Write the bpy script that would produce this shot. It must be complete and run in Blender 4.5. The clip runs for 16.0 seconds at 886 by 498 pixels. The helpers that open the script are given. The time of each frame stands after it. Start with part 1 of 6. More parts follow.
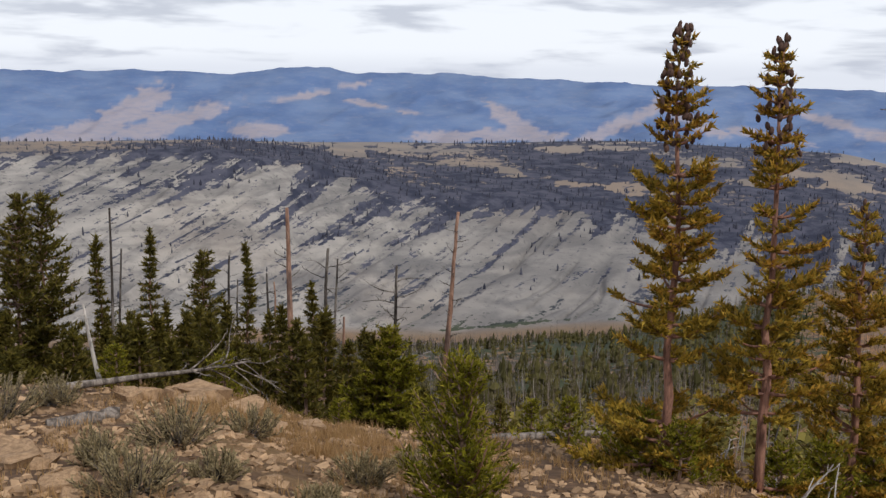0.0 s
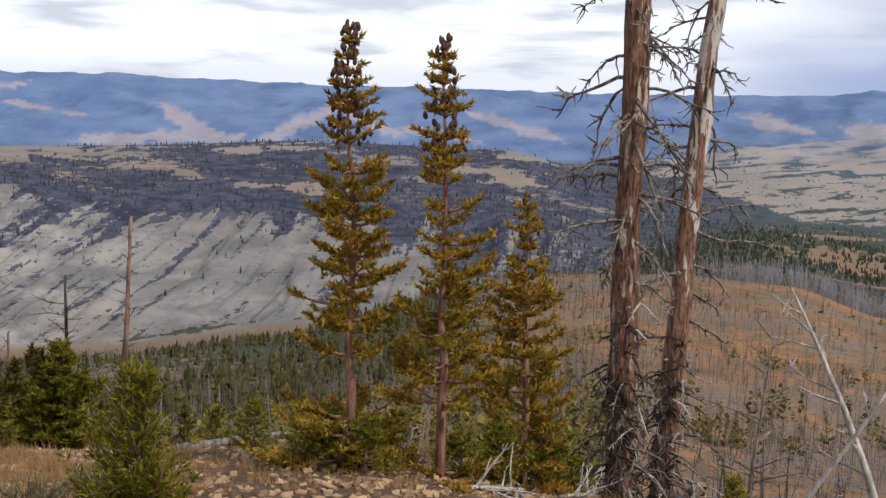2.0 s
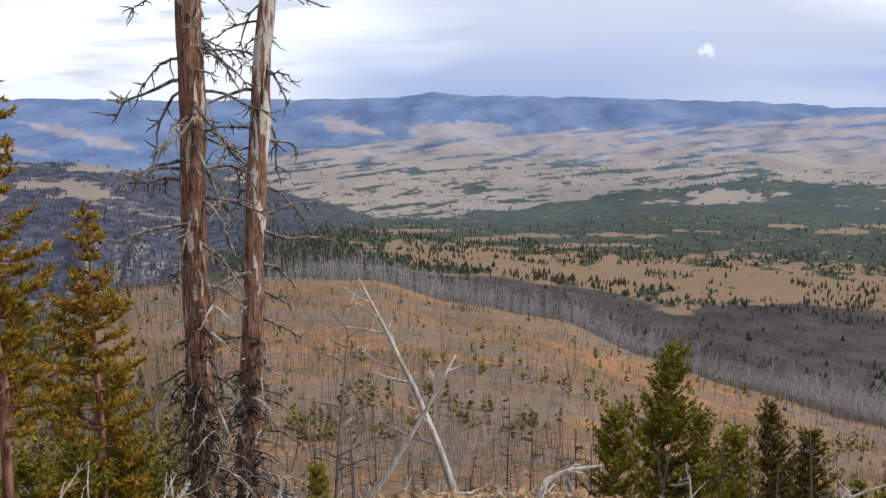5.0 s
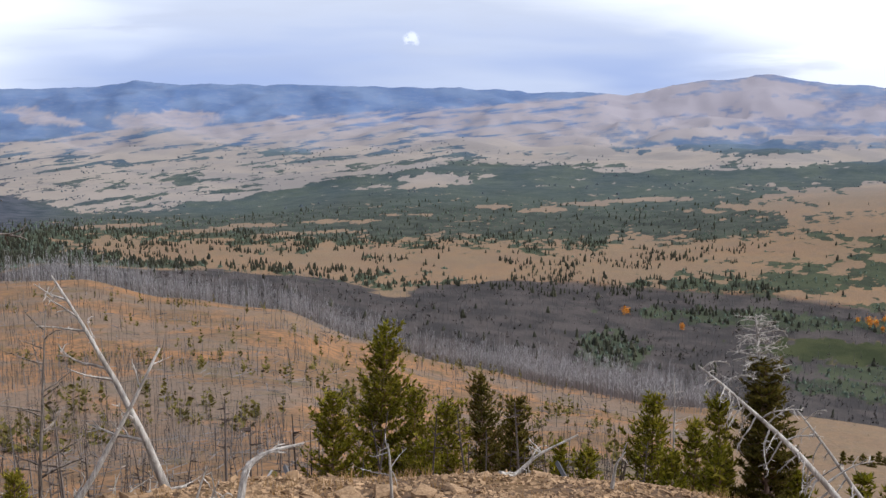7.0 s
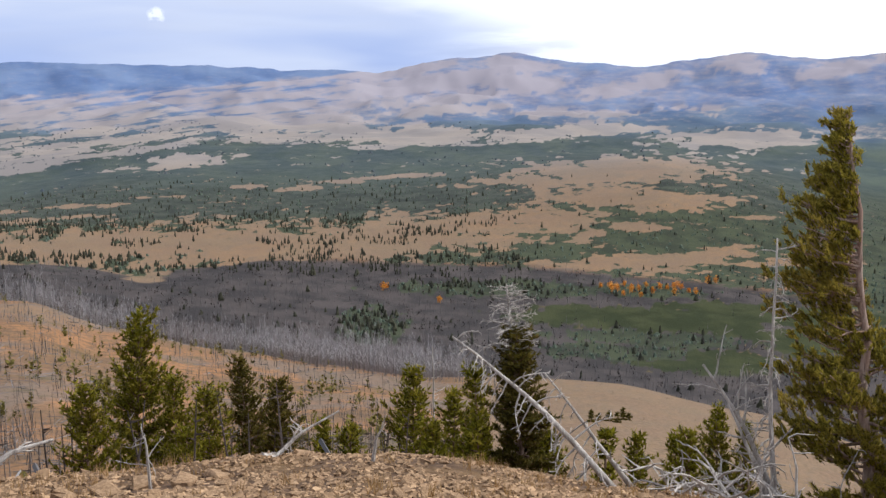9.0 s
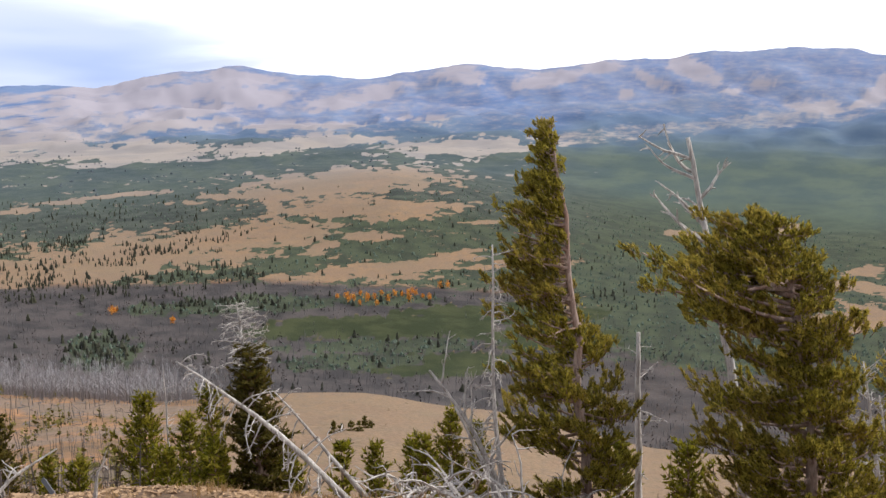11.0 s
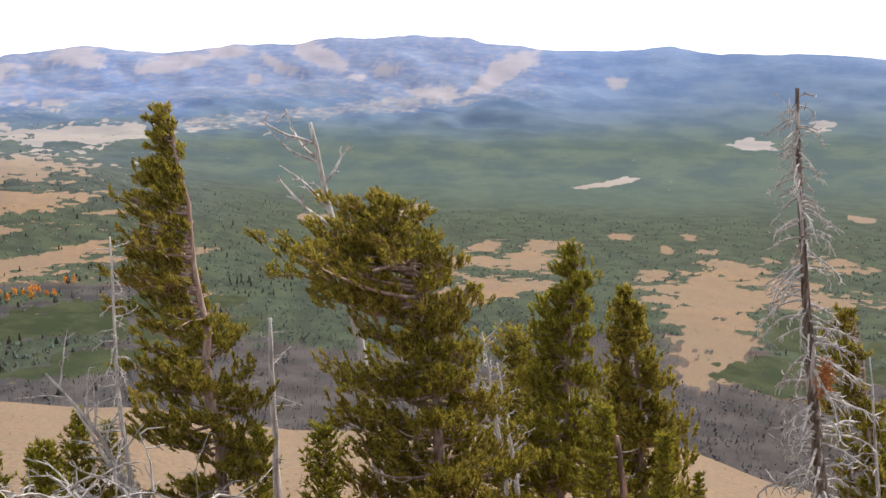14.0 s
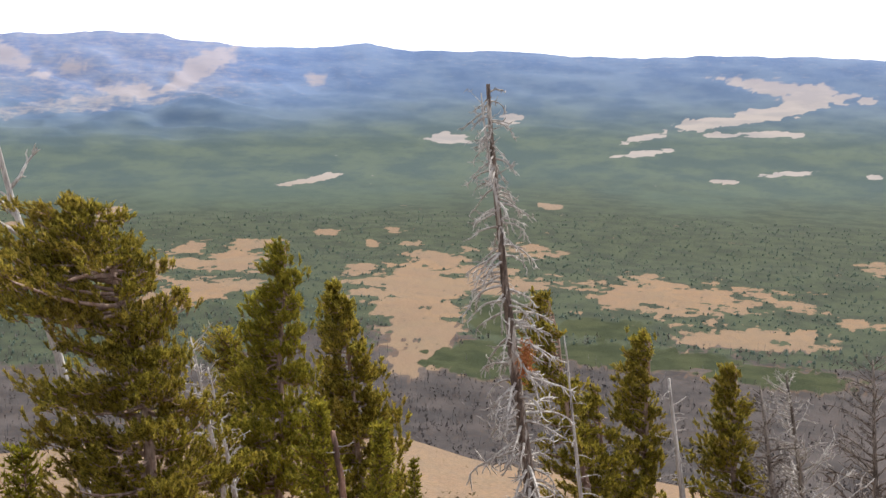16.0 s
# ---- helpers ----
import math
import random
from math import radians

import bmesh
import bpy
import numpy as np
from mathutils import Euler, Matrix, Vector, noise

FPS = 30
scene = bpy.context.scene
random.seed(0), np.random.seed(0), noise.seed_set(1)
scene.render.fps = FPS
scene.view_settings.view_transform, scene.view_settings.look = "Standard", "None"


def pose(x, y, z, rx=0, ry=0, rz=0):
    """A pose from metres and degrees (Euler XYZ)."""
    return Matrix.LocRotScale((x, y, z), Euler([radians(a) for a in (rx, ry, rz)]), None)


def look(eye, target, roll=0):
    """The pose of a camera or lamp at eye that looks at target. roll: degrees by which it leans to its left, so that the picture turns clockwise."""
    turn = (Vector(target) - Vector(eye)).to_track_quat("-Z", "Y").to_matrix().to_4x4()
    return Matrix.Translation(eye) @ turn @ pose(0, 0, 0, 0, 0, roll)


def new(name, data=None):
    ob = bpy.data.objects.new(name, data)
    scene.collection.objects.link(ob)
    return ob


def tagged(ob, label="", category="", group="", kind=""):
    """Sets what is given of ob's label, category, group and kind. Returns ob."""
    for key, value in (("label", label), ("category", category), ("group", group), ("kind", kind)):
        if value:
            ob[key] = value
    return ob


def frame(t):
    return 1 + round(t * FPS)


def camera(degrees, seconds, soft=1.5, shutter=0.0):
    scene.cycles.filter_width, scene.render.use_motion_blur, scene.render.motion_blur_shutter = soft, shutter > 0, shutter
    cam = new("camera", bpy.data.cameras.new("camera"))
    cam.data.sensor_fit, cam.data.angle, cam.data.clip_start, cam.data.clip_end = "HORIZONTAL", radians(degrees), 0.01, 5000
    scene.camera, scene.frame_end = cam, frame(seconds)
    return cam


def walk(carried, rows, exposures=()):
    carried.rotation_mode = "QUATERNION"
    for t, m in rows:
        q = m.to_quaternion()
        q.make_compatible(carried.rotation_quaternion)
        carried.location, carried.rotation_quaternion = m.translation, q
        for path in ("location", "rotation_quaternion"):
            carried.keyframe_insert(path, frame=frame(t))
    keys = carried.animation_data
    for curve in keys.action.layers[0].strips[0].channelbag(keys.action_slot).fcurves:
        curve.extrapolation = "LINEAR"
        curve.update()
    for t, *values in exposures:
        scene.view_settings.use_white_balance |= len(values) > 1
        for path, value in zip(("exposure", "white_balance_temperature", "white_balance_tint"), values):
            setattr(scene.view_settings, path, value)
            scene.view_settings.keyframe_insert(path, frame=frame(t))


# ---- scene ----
cam = camera(44.14, 16.0, 1.45)
PATH = [
    (0.0, pose(0.000, -0.000, 0.000, 80.61, -0.55, 0.00)),
    (0.25, pose(0.045, -0.050, 0.008, 81.15, -0.25, -1.45)),
    (0.5, pose(0.079, -0.084, 0.014, 81.51, 0.00, -3.73)),
    (1.0, pose(0.061, -0.045, -0.006, 81.25, 0.50, -7.86)),
    (1.5, pose(0.036, 0.023, -0.014, 81.05, -0.01, -12.91)),
    (2.0, pose(0.055, 0.063, -0.021, 80.83, -0.86, -16.69)),
    (2.5, pose(0.077, 0.081, -0.020, 81.03, -0.83, -21.26)),
    (3.0, pose(0.103, 0.088, -0.021, 80.87, -1.09, -25.02)),
    (3.5, pose(0.136, 0.090, -0.021, 80.85, -1.00, -28.46)),
    (4.0, pose(0.160, 0.070, -0.030, 81.34, -0.87, -31.66)),
    (4.2, pose(0.164, 0.050, -0.034, 81.37, -0.83, -33.02)),
    (6.3, pose(0.163, -0.313, -0.071, 80.61, 0.49, -48.42)),
    (6.5, pose(0.164, -0.327, -0.065, 80.51, 0.16, -50.03)),
    (7.0, pose(0.166, -0.332, -0.060, 80.61, 0.25, -53.58)),
    (7.5, pose(0.164, -0.339, -0.060, 80.26, 0.34, -57.17)),
    (8.0, pose(0.157, -0.354, -0.055, 79.71, 0.26, -59.71)),
    (8.5, pose(0.141, -0.370, -0.052, 79.46, 0.06, -62.87)),
    (9.0, pose(0.126, -0.392, -0.042, 79.44, 0.01, -66.37)),
    (9.5, pose(0.108, -0.426, -0.035, 79.54, -0.31, -69.78)),
    (9.7, pose(0.106, -0.435, -0.032, 79.20, -0.21, -71.48)),
    (11.8, pose(0.213, -0.544, 0.001, 79.84, 0.14, -84.46)),
    (12.0, pose(0.222, -0.547, 0.001, 79.38, -0.01, -85.38)),
    (12.5, pose(0.242, -0.558, -0.002, 79.51, 0.20, -88.41)),
    (13.0, pose(0.262, -0.585, -0.008, 79.43, 0.15, -91.74)),
    (13.5, pose(0.287, -0.619, -0.017, 79.41, -0.32, -95.67)),
    (14.0, pose(0.307, -0.618, -0.021, 79.33, -0.71, -99.58)),
    (14.5, pose(0.298, -0.594, -0.020, 79.48, -0.33, -103.66)),
    (15.0, pose(0.297, -0.588, -0.019, 79.71, -0.73, -107.99)),
    (15.5, pose(0.309, -0.593, -0.025, 79.42, -1.03, -112.50)),
    (16.0, pose(0.346, -0.622, -0.013, 79.37, -0.91, -115.09)),
]
EXPOSURE = [(0.0, -0.46, 6150, 10), (1.2, -0.44, 6150, 10), (3.0, -0.12, 6150, 10), (4.2, -0.18, 6100, 10), (7.0, -0.10, 5950, 10), (9.5, 0.02, 6000, 10), (12.0, 0.32, 6200, 10), (16.0, 0.50, 6250, 10)]
walk(cam, PATH, EXPOSURE)

# ---- light ----
SUN_AZ, SUN_EL = 150.0, 48.0       # degrees clockwise from +y, and above the horizon
world = bpy.data.worlds.new("world")
scene.world = world
world.use_nodes = True


def tree_nodes(nt):
    nt.nodes.clear()

    def node(kind, **kw):
        n = nt.nodes.new(kind)
        for k, v in kw.items():
            if k == "ins":
                for name, val in v.items():
                    if isinstance(val, bpy.types.NodeSocket):
                        nt.links.new(val, n.inputs[name])
                    else:
                        n.inputs[name].default_value = val
            elif k == "operation":
                n.operation = v
            elif k == "blend_type":
                n.blend_type = v
            elif k == "data_type":
                n.data_type = v
            elif k == "attribute_name":
                n.attribute_name = v
            elif k == "sky_type":
                n.sky_type = v
        return n
    return node


def math_(node, op, a, b=0.0, clamp=False):
    n = node("ShaderNodeMath", operation=op, ins={0: a, 1: b})
    n.use_clamp = clamp
    return n.outputs[0]


def mix_(node, fac, a, b, how="MIX"):
    n = node("ShaderNodeMix", data_type="RGBA", blend_type=how)
    for i, v in ((0, fac), (6, a), (7, b)):
        if isinstance(v, bpy.types.NodeSocket):
            n.id_data.links.new(v, n.inputs[i])
        else:
            n.inputs[i].default_value = v if i == 0 else (*v, 1)
    return n.outputs[2]


def ramp_(node, fac, lo, hi):
    """0 below lo, 1 above hi, smooth between."""
    n = node("ShaderNodeMapRange", ins={0: fac, 1: lo, 2: hi, 3: 0.0, 4: 1.0})
    n.interpolation_type = "SMOOTHSTEP"
    return n.outputs[0]


def noise_(node, vec, scale, detail=4.0, rough=0.55, dist=0.0):
    return node("ShaderNodeTexNoise", ins={"Vector": vec, "Scale": scale, "Detail": detail, "Roughness": rough, "Distortion": dist}).outputs[0]


def build_sky():
    node = tree_nodes(world.node_tree)
    sky = node("ShaderNodeTexSky", sky_type="NISHITA")
    sky.sun_disc = False
    sky.sun_elevation, sky.sun_rotation = radians(SUN_EL), radians(SUN_AZ)
    clear = mix_(node, 1.0, sky.outputs[0], (0.11, 0.11, 0.11), "MULTIPLY")
    co = node("ShaderNodeTexCoord").outputs["Generated"]
    sep = node("ShaderNodeSeparateXYZ", ins={0: co})
    x, y, z = sep.outputs
    # broken cloud layer: flat banks seen at a low angle
    vec = node("ShaderNodeCombineXYZ", ins={0: x, 1: y, 2: math_(node, "MULTIPLY", z, 6.5)}).outputs[0]
    n1 = noise_(node, vec, 7.5, 5.0, 0.52, 0.2)
    n2 = noise_(node, vec, 2.6, 3.0, 0.5, 0.3)
    heap = math_(node, "ADD", math_(node, "MULTIPLY", n1, 0.75), math_(node, "MULTIPLY", n2, 0.25))
    grey = ramp_(node, math_(node, "ADD", heap, math_(node, "MULTIPLY", z, 0.45)), 0.50, 0.64)
    white = mix_(node, ramp_(node, z, 0.03, 0.5), (1.34, 1.35, 1.38), (0.61, 0.595, 0.57))
    cloud = mix_(node, math_(node, "MULTIPLY", grey, 0.65), white, (0.62, 0.65, 0.76))
    cloud = mix_(node, math_(node, "MULTIPLY", math_(node, "SUBTRACT", 1.0, ramp_(node, z, -0.005, 0.018)), 0.35), cloud, (0.80, 0.83, 0.95))
    # smooth rain-blue bank round azimuth 49, deepest at the skyline, brilliant white past azimuth 75
    a = radians(51)
    bank = math_(node, "ADD", math_(node, "MULTIPLY", x, math.sin(a)), math_(node, "MULTIPLY", y, math.cos(a)))
    bank = math_(node, "ADD", bank, math_(node, "MULTIPLY", math_(node, "SUBTRACT", n2, 0.5), 0.10))
    high = ramp_(node, math_(node, "ADD", z, math_(node, "MULTIPLY", math_(node, "SUBTRACT", n1, 0.5), 0.05)), -0.02, 0.07)
    rain = mix_(node, high, (0.43, 0.54, 0.86), (0.74, 0.78, 0.92))
    rain = mix_(node, math_(node, "MULTIPLY", ramp_(node, n2, 0.5, 0.72), 0.5), rain, (0.92, 0.95, 1.02))
    cloud = mix_(node, math_(node, "MULTIPLY", ramp_(node, bank, 0.925, 0.98), 0.92), cloud, rain)
    b = radians(112)
    glare = math_(node, "ADD", math_(node, "MULTIPLY", x, math.sin(b)), math_(node, "MULTIPLY", y, math.cos(b)))
    glare = math_(node, "ADD", math_(node, "ADD", glare, math_(node, "MULTIPLY", math_(node, "MINIMUM", z, 0.1), 3.2)), math_(node, "MULTIPLY", math_(node, "SUBTRACT", n1, 0.5), 0.12))
    cloud = mix_(node, ramp_(node, glare, 0.74, 0.90), cloud, (1.3, 1.3, 1.3))
    # one small bright puff in front of the bank
    c, r = radians(51.95), radians(1.45)
    puff = math_(node, "ADD", math_(node, "MULTIPLY", x, math.sin(c) * math.cos(r)), math_(node, "ADD", math_(node, "MULTIPLY", y, math.cos(c) * math.cos(r)), math_(node, "MULTIPLY", z, math.sin(r))))
    cloud = mix_(node, math_(node, "MULTIPLY", ramp_(node, puff, 0.99996, 0.99999), math_(node, "MULTIPLY", ramp_(node, noise_(node, co, 110.0, 4.0, 0.6), 0.42, 0.62), 0.7)), cloud, (1.25, 1.26, 1.3))
    col = mix_(node, 0.93, clear, cloud)
    bg = node("ShaderNodeBackground", ins={"Color": col, "Strength": 1.0})
    node("ShaderNodeOutputWorld", ins={"Surface": bg.outputs[0]})


build_sky()
sun_data = bpy.data.lights.new("sun", "SUN")
sun_data.energy, sun_data.angle, sun_data.color = 3.1, radians(3), (1.0, 0.93, 0.83)
sun = new("sun", sun_data)
sa, se = radians(SUN_AZ), radians(SUN_EL)
sun.matrix_world = look((60 * math.sin(sa) * math.cos(se), 60 * math.cos(sa) * math.cos(se), 60 * math.sin(se)), (0, 0, 0))


# ---- the lie of the land ----
def hash2(ix, iy, seed):
    h = (ix.astype(np.int64) * 374761393 + iy.astype(np.int64) * 668265263 + seed * 974634777) & 0xFFFFFFFF
    h = ((h ^ (h >> 13)) * 1274126177) & 0xFFFFFFFF
    return ((h ^ (h >> 16)) & 0xFFFF) / 65535.0


def vnoise(x, y, seed=0):
    x, y = np.asarray(x, float), np.asarray(y, float)
    ix, iy = np.floor(x), np.floor(y)
    fx, fy = x - ix, y - iy
    fx, fy = fx * fx * (3 - 2 * fx), fy * fy * (3 - 2 * fy)
    a, b = hash2(ix, iy, seed), hash2(ix + 1, iy, seed)
    c, d = hash2(ix, iy + 1, seed), hash2(ix + 1, iy + 1, seed)
    return (a + (b - a) * fx) * (1 - fy) + (c + (d - c) * fx) * fy


def fbm(x, y, octaves=4, seed=0, gain=0.5):
    total, amp, norm = 0.0, 1.0, 0.0
    for k in range(octaves):
        total = total + amp * (vnoise(x * 2 ** k + 17.3 * k, y * 2 ** k - 9.1 * k, seed + k) - 0.5)
        norm, amp = norm + amp, amp * gain
    return total / norm * 2


def smooth(v, lo, hi):
    u = np.clip((v - lo) / (hi - lo), 0, 1)
    return u * u * (3 - 2 * u)


def curve(table, az):
    """Rows of azimuth and values, joined by soft steps."""
    t = np.array(table, float)
    i = np.clip(np.searchsorted(t[:, 0], az, side="right") - 1, 0, len(t) - 2)
    u = np.clip((az - t[i, 0]) / (t[i + 1, 0] - t[i, 0]), 0, 1)
    u = (0.5 * u + 0.5 * u * u * (3 - 2 * u))[..., None]
    return t[i, 1:] * (1 - u) + t[i + 1, 1:] * u


# rim of the rocky shoulder round the viewpoint: azimuth, angle of sight, distance
SHOULDER = [(-40, -15.5, 14), (-25, -15.8, 13), (-12, -16.8, 11.5), (-6, -18.7, 12), (0, -19.3, 13), (14, -19.4, 14), (24, -21.4, 13), (32, -22.4, 12), (38, -22.0, 11), (45, -21.6, 10.5),
            (52, -22.1, 9.5), (66, -22.0, 9.5), (80, -23.3, 9), (92, -24.6, 9), (115, -26, 8), (150, -26, 8)]
# crest of the burnt hillside below it: azimuth, angle, distance
CREST = [(-40, -15.2, 380), (0, -14.7, 420), (9, -13.8, 450), (16, -11.9, 450), (21, -10.4, 450), (30, -10.1, 430), (35, -10.4, 420), (39, -11.5, 400), (45, -12.5, 390),
         (49, -14.1, 380), (54, -15.5, 370), (60, -16.6, 360), (66, -17.4, 350), (76, -17.5, 350), (82, -18.5, 340), (92, -20.2, 330), (113, -20.5, 300), (118, -22, 280), (150, -24, 250)]
# angles of sight to the valley, the scarp or benches, the plateau and the foothills at these distances
RINGS = (560, 800, 1020, 1500, 2200, 2900, 3700)
VALLEY = [(-40, -16.5, -14.3, -13.5, -4.2, -4.0, -4.3, -2.0), (-12, -16.5, -14.3, -13.6, -4.1, -3.8, -4.3, -2.0), (0, -16.5, -14.5, -13.8, -6.5, -3.9, -4.3, -2.0),
          (10, -16, -14, -13.0, -6.9, -3.7, -4.2, -2.0), (20, -14, -12.6, -11.6, -7.3, -4.0, -4.4, -2.0), (26, -13, -11.5, -10.3, -8.6, -5.5, -4.4, -2.2),
          (33, -12, -10.2, -9.2, -7.6, -6.6, -4.6, -2.2), (42, -14, -11.2, -9.9, -8.0, -6.7, -4.4, -2.2), (52, -16.5, -13, -10.9, -8.2, -5.6, -4.2, -2.6),
          (64, -17.5, -14, -11.4, -8.2, -5.6, -4.4, -2.6), (78, -18.5, -15, -11.9, -6.8, -5.2, -4.2, -2.6), (95, -20.5, -16, -13, -9.8, -7, -4.8, -2.6), (150, -21, -16, -13, -9.8, -7, -4.8, -2.4)]
# skyline: azimuth and angle
SKYLINE = [(-40, -0.4), (-22, -0.31), (-18.7, -0.36), (-15.5, -0.25), (-10.2, -0.36), (-8.4, -0.05), (-6.1, -0.02), (-4.2, -0.36), (0, -0.31), (5, -0.55), (7.5, -0.74), (11.6, -0.83),
           (18, -0.82), (22, -0.95), (33, -0.95), (36, -0.9), (38, -0.57), (40.5, -0.78), (47, -0.8), (53, -0.97), (61, -1.3), (63, -1.4), (67, -0.72), (70.3, -0.37), (73.2, -0.9),
           (76.7, -0.98), (79.5, -0.64), (82, -0.35), (85.3, -0.65), (88.9, -0.22), (91.8, -0.22), (94.1, 0.3), (95.8, 0.2), (97.8, 0.4), (100, 0.32), (103, -0.1), (106.5, -0.32),
           (109.5, -0.2), (111.2, -0.06), (113.8, -0.36), (118.5, -0.43), (124, -0.48), (131, -0.35), (150, -0.42)]
FAR = 4400.0


def fold(az):
    """Azimuths behind the viewpoint mirror those ahead, so that the land closes round it."""
    az = (np.asarray(az, float) + 123) % 360 - 123      # -123 .. 237, the middle of the view is 57
    return np.clip(57 + (az - 57) * 1.0, -40, 150)


def heights(az, d):
    """Ground height at azimuths and distances (arrays of one shape)."""
    az, d = np.broadcast_arrays(np.asarray(az, float), np.asarray(d, float))
    a = fold(az)
    sh, cr, va, sk = curve(SHOULDER, a), curve(CREST, a), curve(VALLEY, a), curve(SKYLINE, a)
    tan = lambda e: np.tan(np.radians(e))
    ds = [np.zeros_like(a), 0 * a + 1.0, sh[..., 1], sh[..., 1] * 2.2, 0 * a + 60, 0.45 * cr[..., 1], cr[..., 1], 1.13 * cr[..., 1]]
    zs_sh = ds[2] * tan(sh[..., 0])
    e60 = np.minimum(sh[..., 0] - 1.2, cr[..., 0] - 4)
    e200 = np.where(sh[..., 0] < cr[..., 0], sh[..., 0] * 0.30 + cr[..., 0] * 0.70, cr[..., 0] - 1.0) - 0.4
    zs = [0 * a - 1.72, 0 * a - 1.78, zs_sh, ds[3] * tan(np.maximum(np.minimum(sh[..., 0] - 1.6, -19.8), -24.3)), 60 * tan(np.maximum(e60, -23.5)), ds[5] * tan(e200), ds[6] * tan(cr[..., 0]), ds[7] * tan(cr[..., 0] - 1.6)]
    for k, r in enumerate(RINGS):
        ds.append(0 * a + r)
        zs.append(r * tan(va[..., k]))
    ds += [0 * a + FAR, 0 * a + FAR * 1.06, 0 * a + FAR * 2]
    zs += [FAR * tan(sk[..., 0]), FAR * 1.06 * tan(sk[..., 0] - 1.2), FAR * 2 * tan(sk[..., 0] - 8)]
    ds, zs = np.stack(ds), np.stack(zs)
    slope = np.diff(zs, axis=0) / np.diff(ds, axis=0)
    h0, h1 = slope[:-1], slope[1:]
    tang = np.where(h0 * h1 > 0, 2 * h0 * h1 / (h0 + h1 + 1e-12), 0)
    tang = np.concatenate([slope[:1], tang, slope[-1:]])
    idx = np.clip((ds <= d).sum(axis=0) - 1, 0, len(ds) - 2)
    pick = lambda arr, i: np.take_along_axis(arr, i[None], axis=0)[0]
    d0, d1, z0, z1, m0, m1 = pick(ds, idx), pick(ds, idx + 1), pick(zs, idx), pick(zs, idx + 1), pick(tang, idx), pick(tang, idx + 1)
    w = d1 - d0
    u = np.clip((d - d0) / w, 0, 1)
    z = (2 * u ** 3 - 3 * u ** 2 + 1) * z0 + (u ** 3 - 2 * u ** 2 + u) * w * m0 + (3 * u ** 2 - 2 * u ** 3) * z1 + (u ** 3 - u ** 2) * w * m1
    # relief at several sizes
    x, y = d * np.sin(np.radians(az)), d * np.cos(np.radians(az))
    far = smooth(d, 450, 1300)
    mid = smooth(d, 25, 120) * (1 - 0.5 * far)
    z = z + smooth(d, 60, 130) * (1 - smooth(d, 250, 370)) * fbm(x / 60, y / 60, 3, 9) * 2.2
    z = z + mid * fbm(x / 45, y / 45, 3, 3) * 1.1 + far * (1 - 0.6 * smooth(d, 1400, 2000) * (1 - smooth(d, 2300, 3000))) * fbm(x / 330, y / 330, 4, 5) * 9
    rise = smooth(d, 2500, 3500) * (1 - smooth(d, 3950, 4380))
    z = z + rise * (1 - 0.75 * smooth(a, 102, 110)) * (np.abs(fbm(x / 520, y / 520, 4, 21)) * 90 - np.abs(fbm(x / 210, y / 210, 3, 23)) * 46 - 8)
    z = z + smooth(d, 1900, 2400) * (1 - smooth(d, 2900, 3500)) * smooth(a, 27, 34) * (1 - smooth(a, 84, 92)) * fbm(x / 230 + 0.5 * y / 230, y / 300, 4, 27) * 27
    z = z + (1 - smooth(d, 30, 60)) * smooth(d, 1.5, 4) * (fbm(x / 2.3, y / 2.3, 3, 8) * 0.14)
    # gullies cut into the pale scarp
    sc = scarp_part(a, d)
    carve, line = gullies(a, d)
    z = z - sc * (carve * 13 + line * 6) * smooth(d, 1010, 1100) * (1 - smooth(d, 1440, 1525))
    # crenellated skyline
    z = z + smooth(d, 3900, FAR) * fbm(a * 1.1, d / 900, 4, 31) * 9
    return z


# lean of the gullies on the scarp: azimuth, degrees sideways for each degree upwards
LEAN = [(-40, 1.9), (-14, 1.9), (-6, 1.5), (2, 1.5), (6, 0.9), (12, 0.35), (30, 0.2)]


def gullies(a, d):
    """Hollows and rills that run slantwise down the scarp."""
    top = -4.1 - 3.1 * smooth(a, -8, 14)
    el = -13.6 + (d - 1020) / 480 * (top + 13.6)
    run = a - curve(LEAN, a)[..., 0] * (el + 9) + 0.35 * fbm(a / 2.0, el / 1.5, 2, 19)
    carve = 1 - np.minimum(np.abs(fbm(run * 0.36 + 40, el / 9, 3, 11, 0.45)) * 3.0, 1)
    n = fbm(run * 1.0 + 7, el / 7, 3, 13)
    line = (1 - smooth(np.abs(n), 0.0, 0.09)) * smooth(fbm(run * 0.5, el / 2.2, 2, 15), -0.25, 0.2)
    return carve, line


def scarp_part(a, d):
    return smooth(d, 985, 1050) * (1 - smooth(d, 1440, 1530)) * (1 - smooth(a, 23.5, 26.5))


def ground(az, d):
    return float(heights(np.array([float(az)]), np.array([float(d)]))[0])


def spot(az, d, lift=0.0):
    """A place on the ground at an azimuth and distance from the viewpoint."""
    r = radians(az)
    return Vector((d * math.sin(r), d * math.cos(r), ground(az, d) + lift))


def angle_of(az, d):
    return np.degrees(np.arctan2(heights(az, d), d))


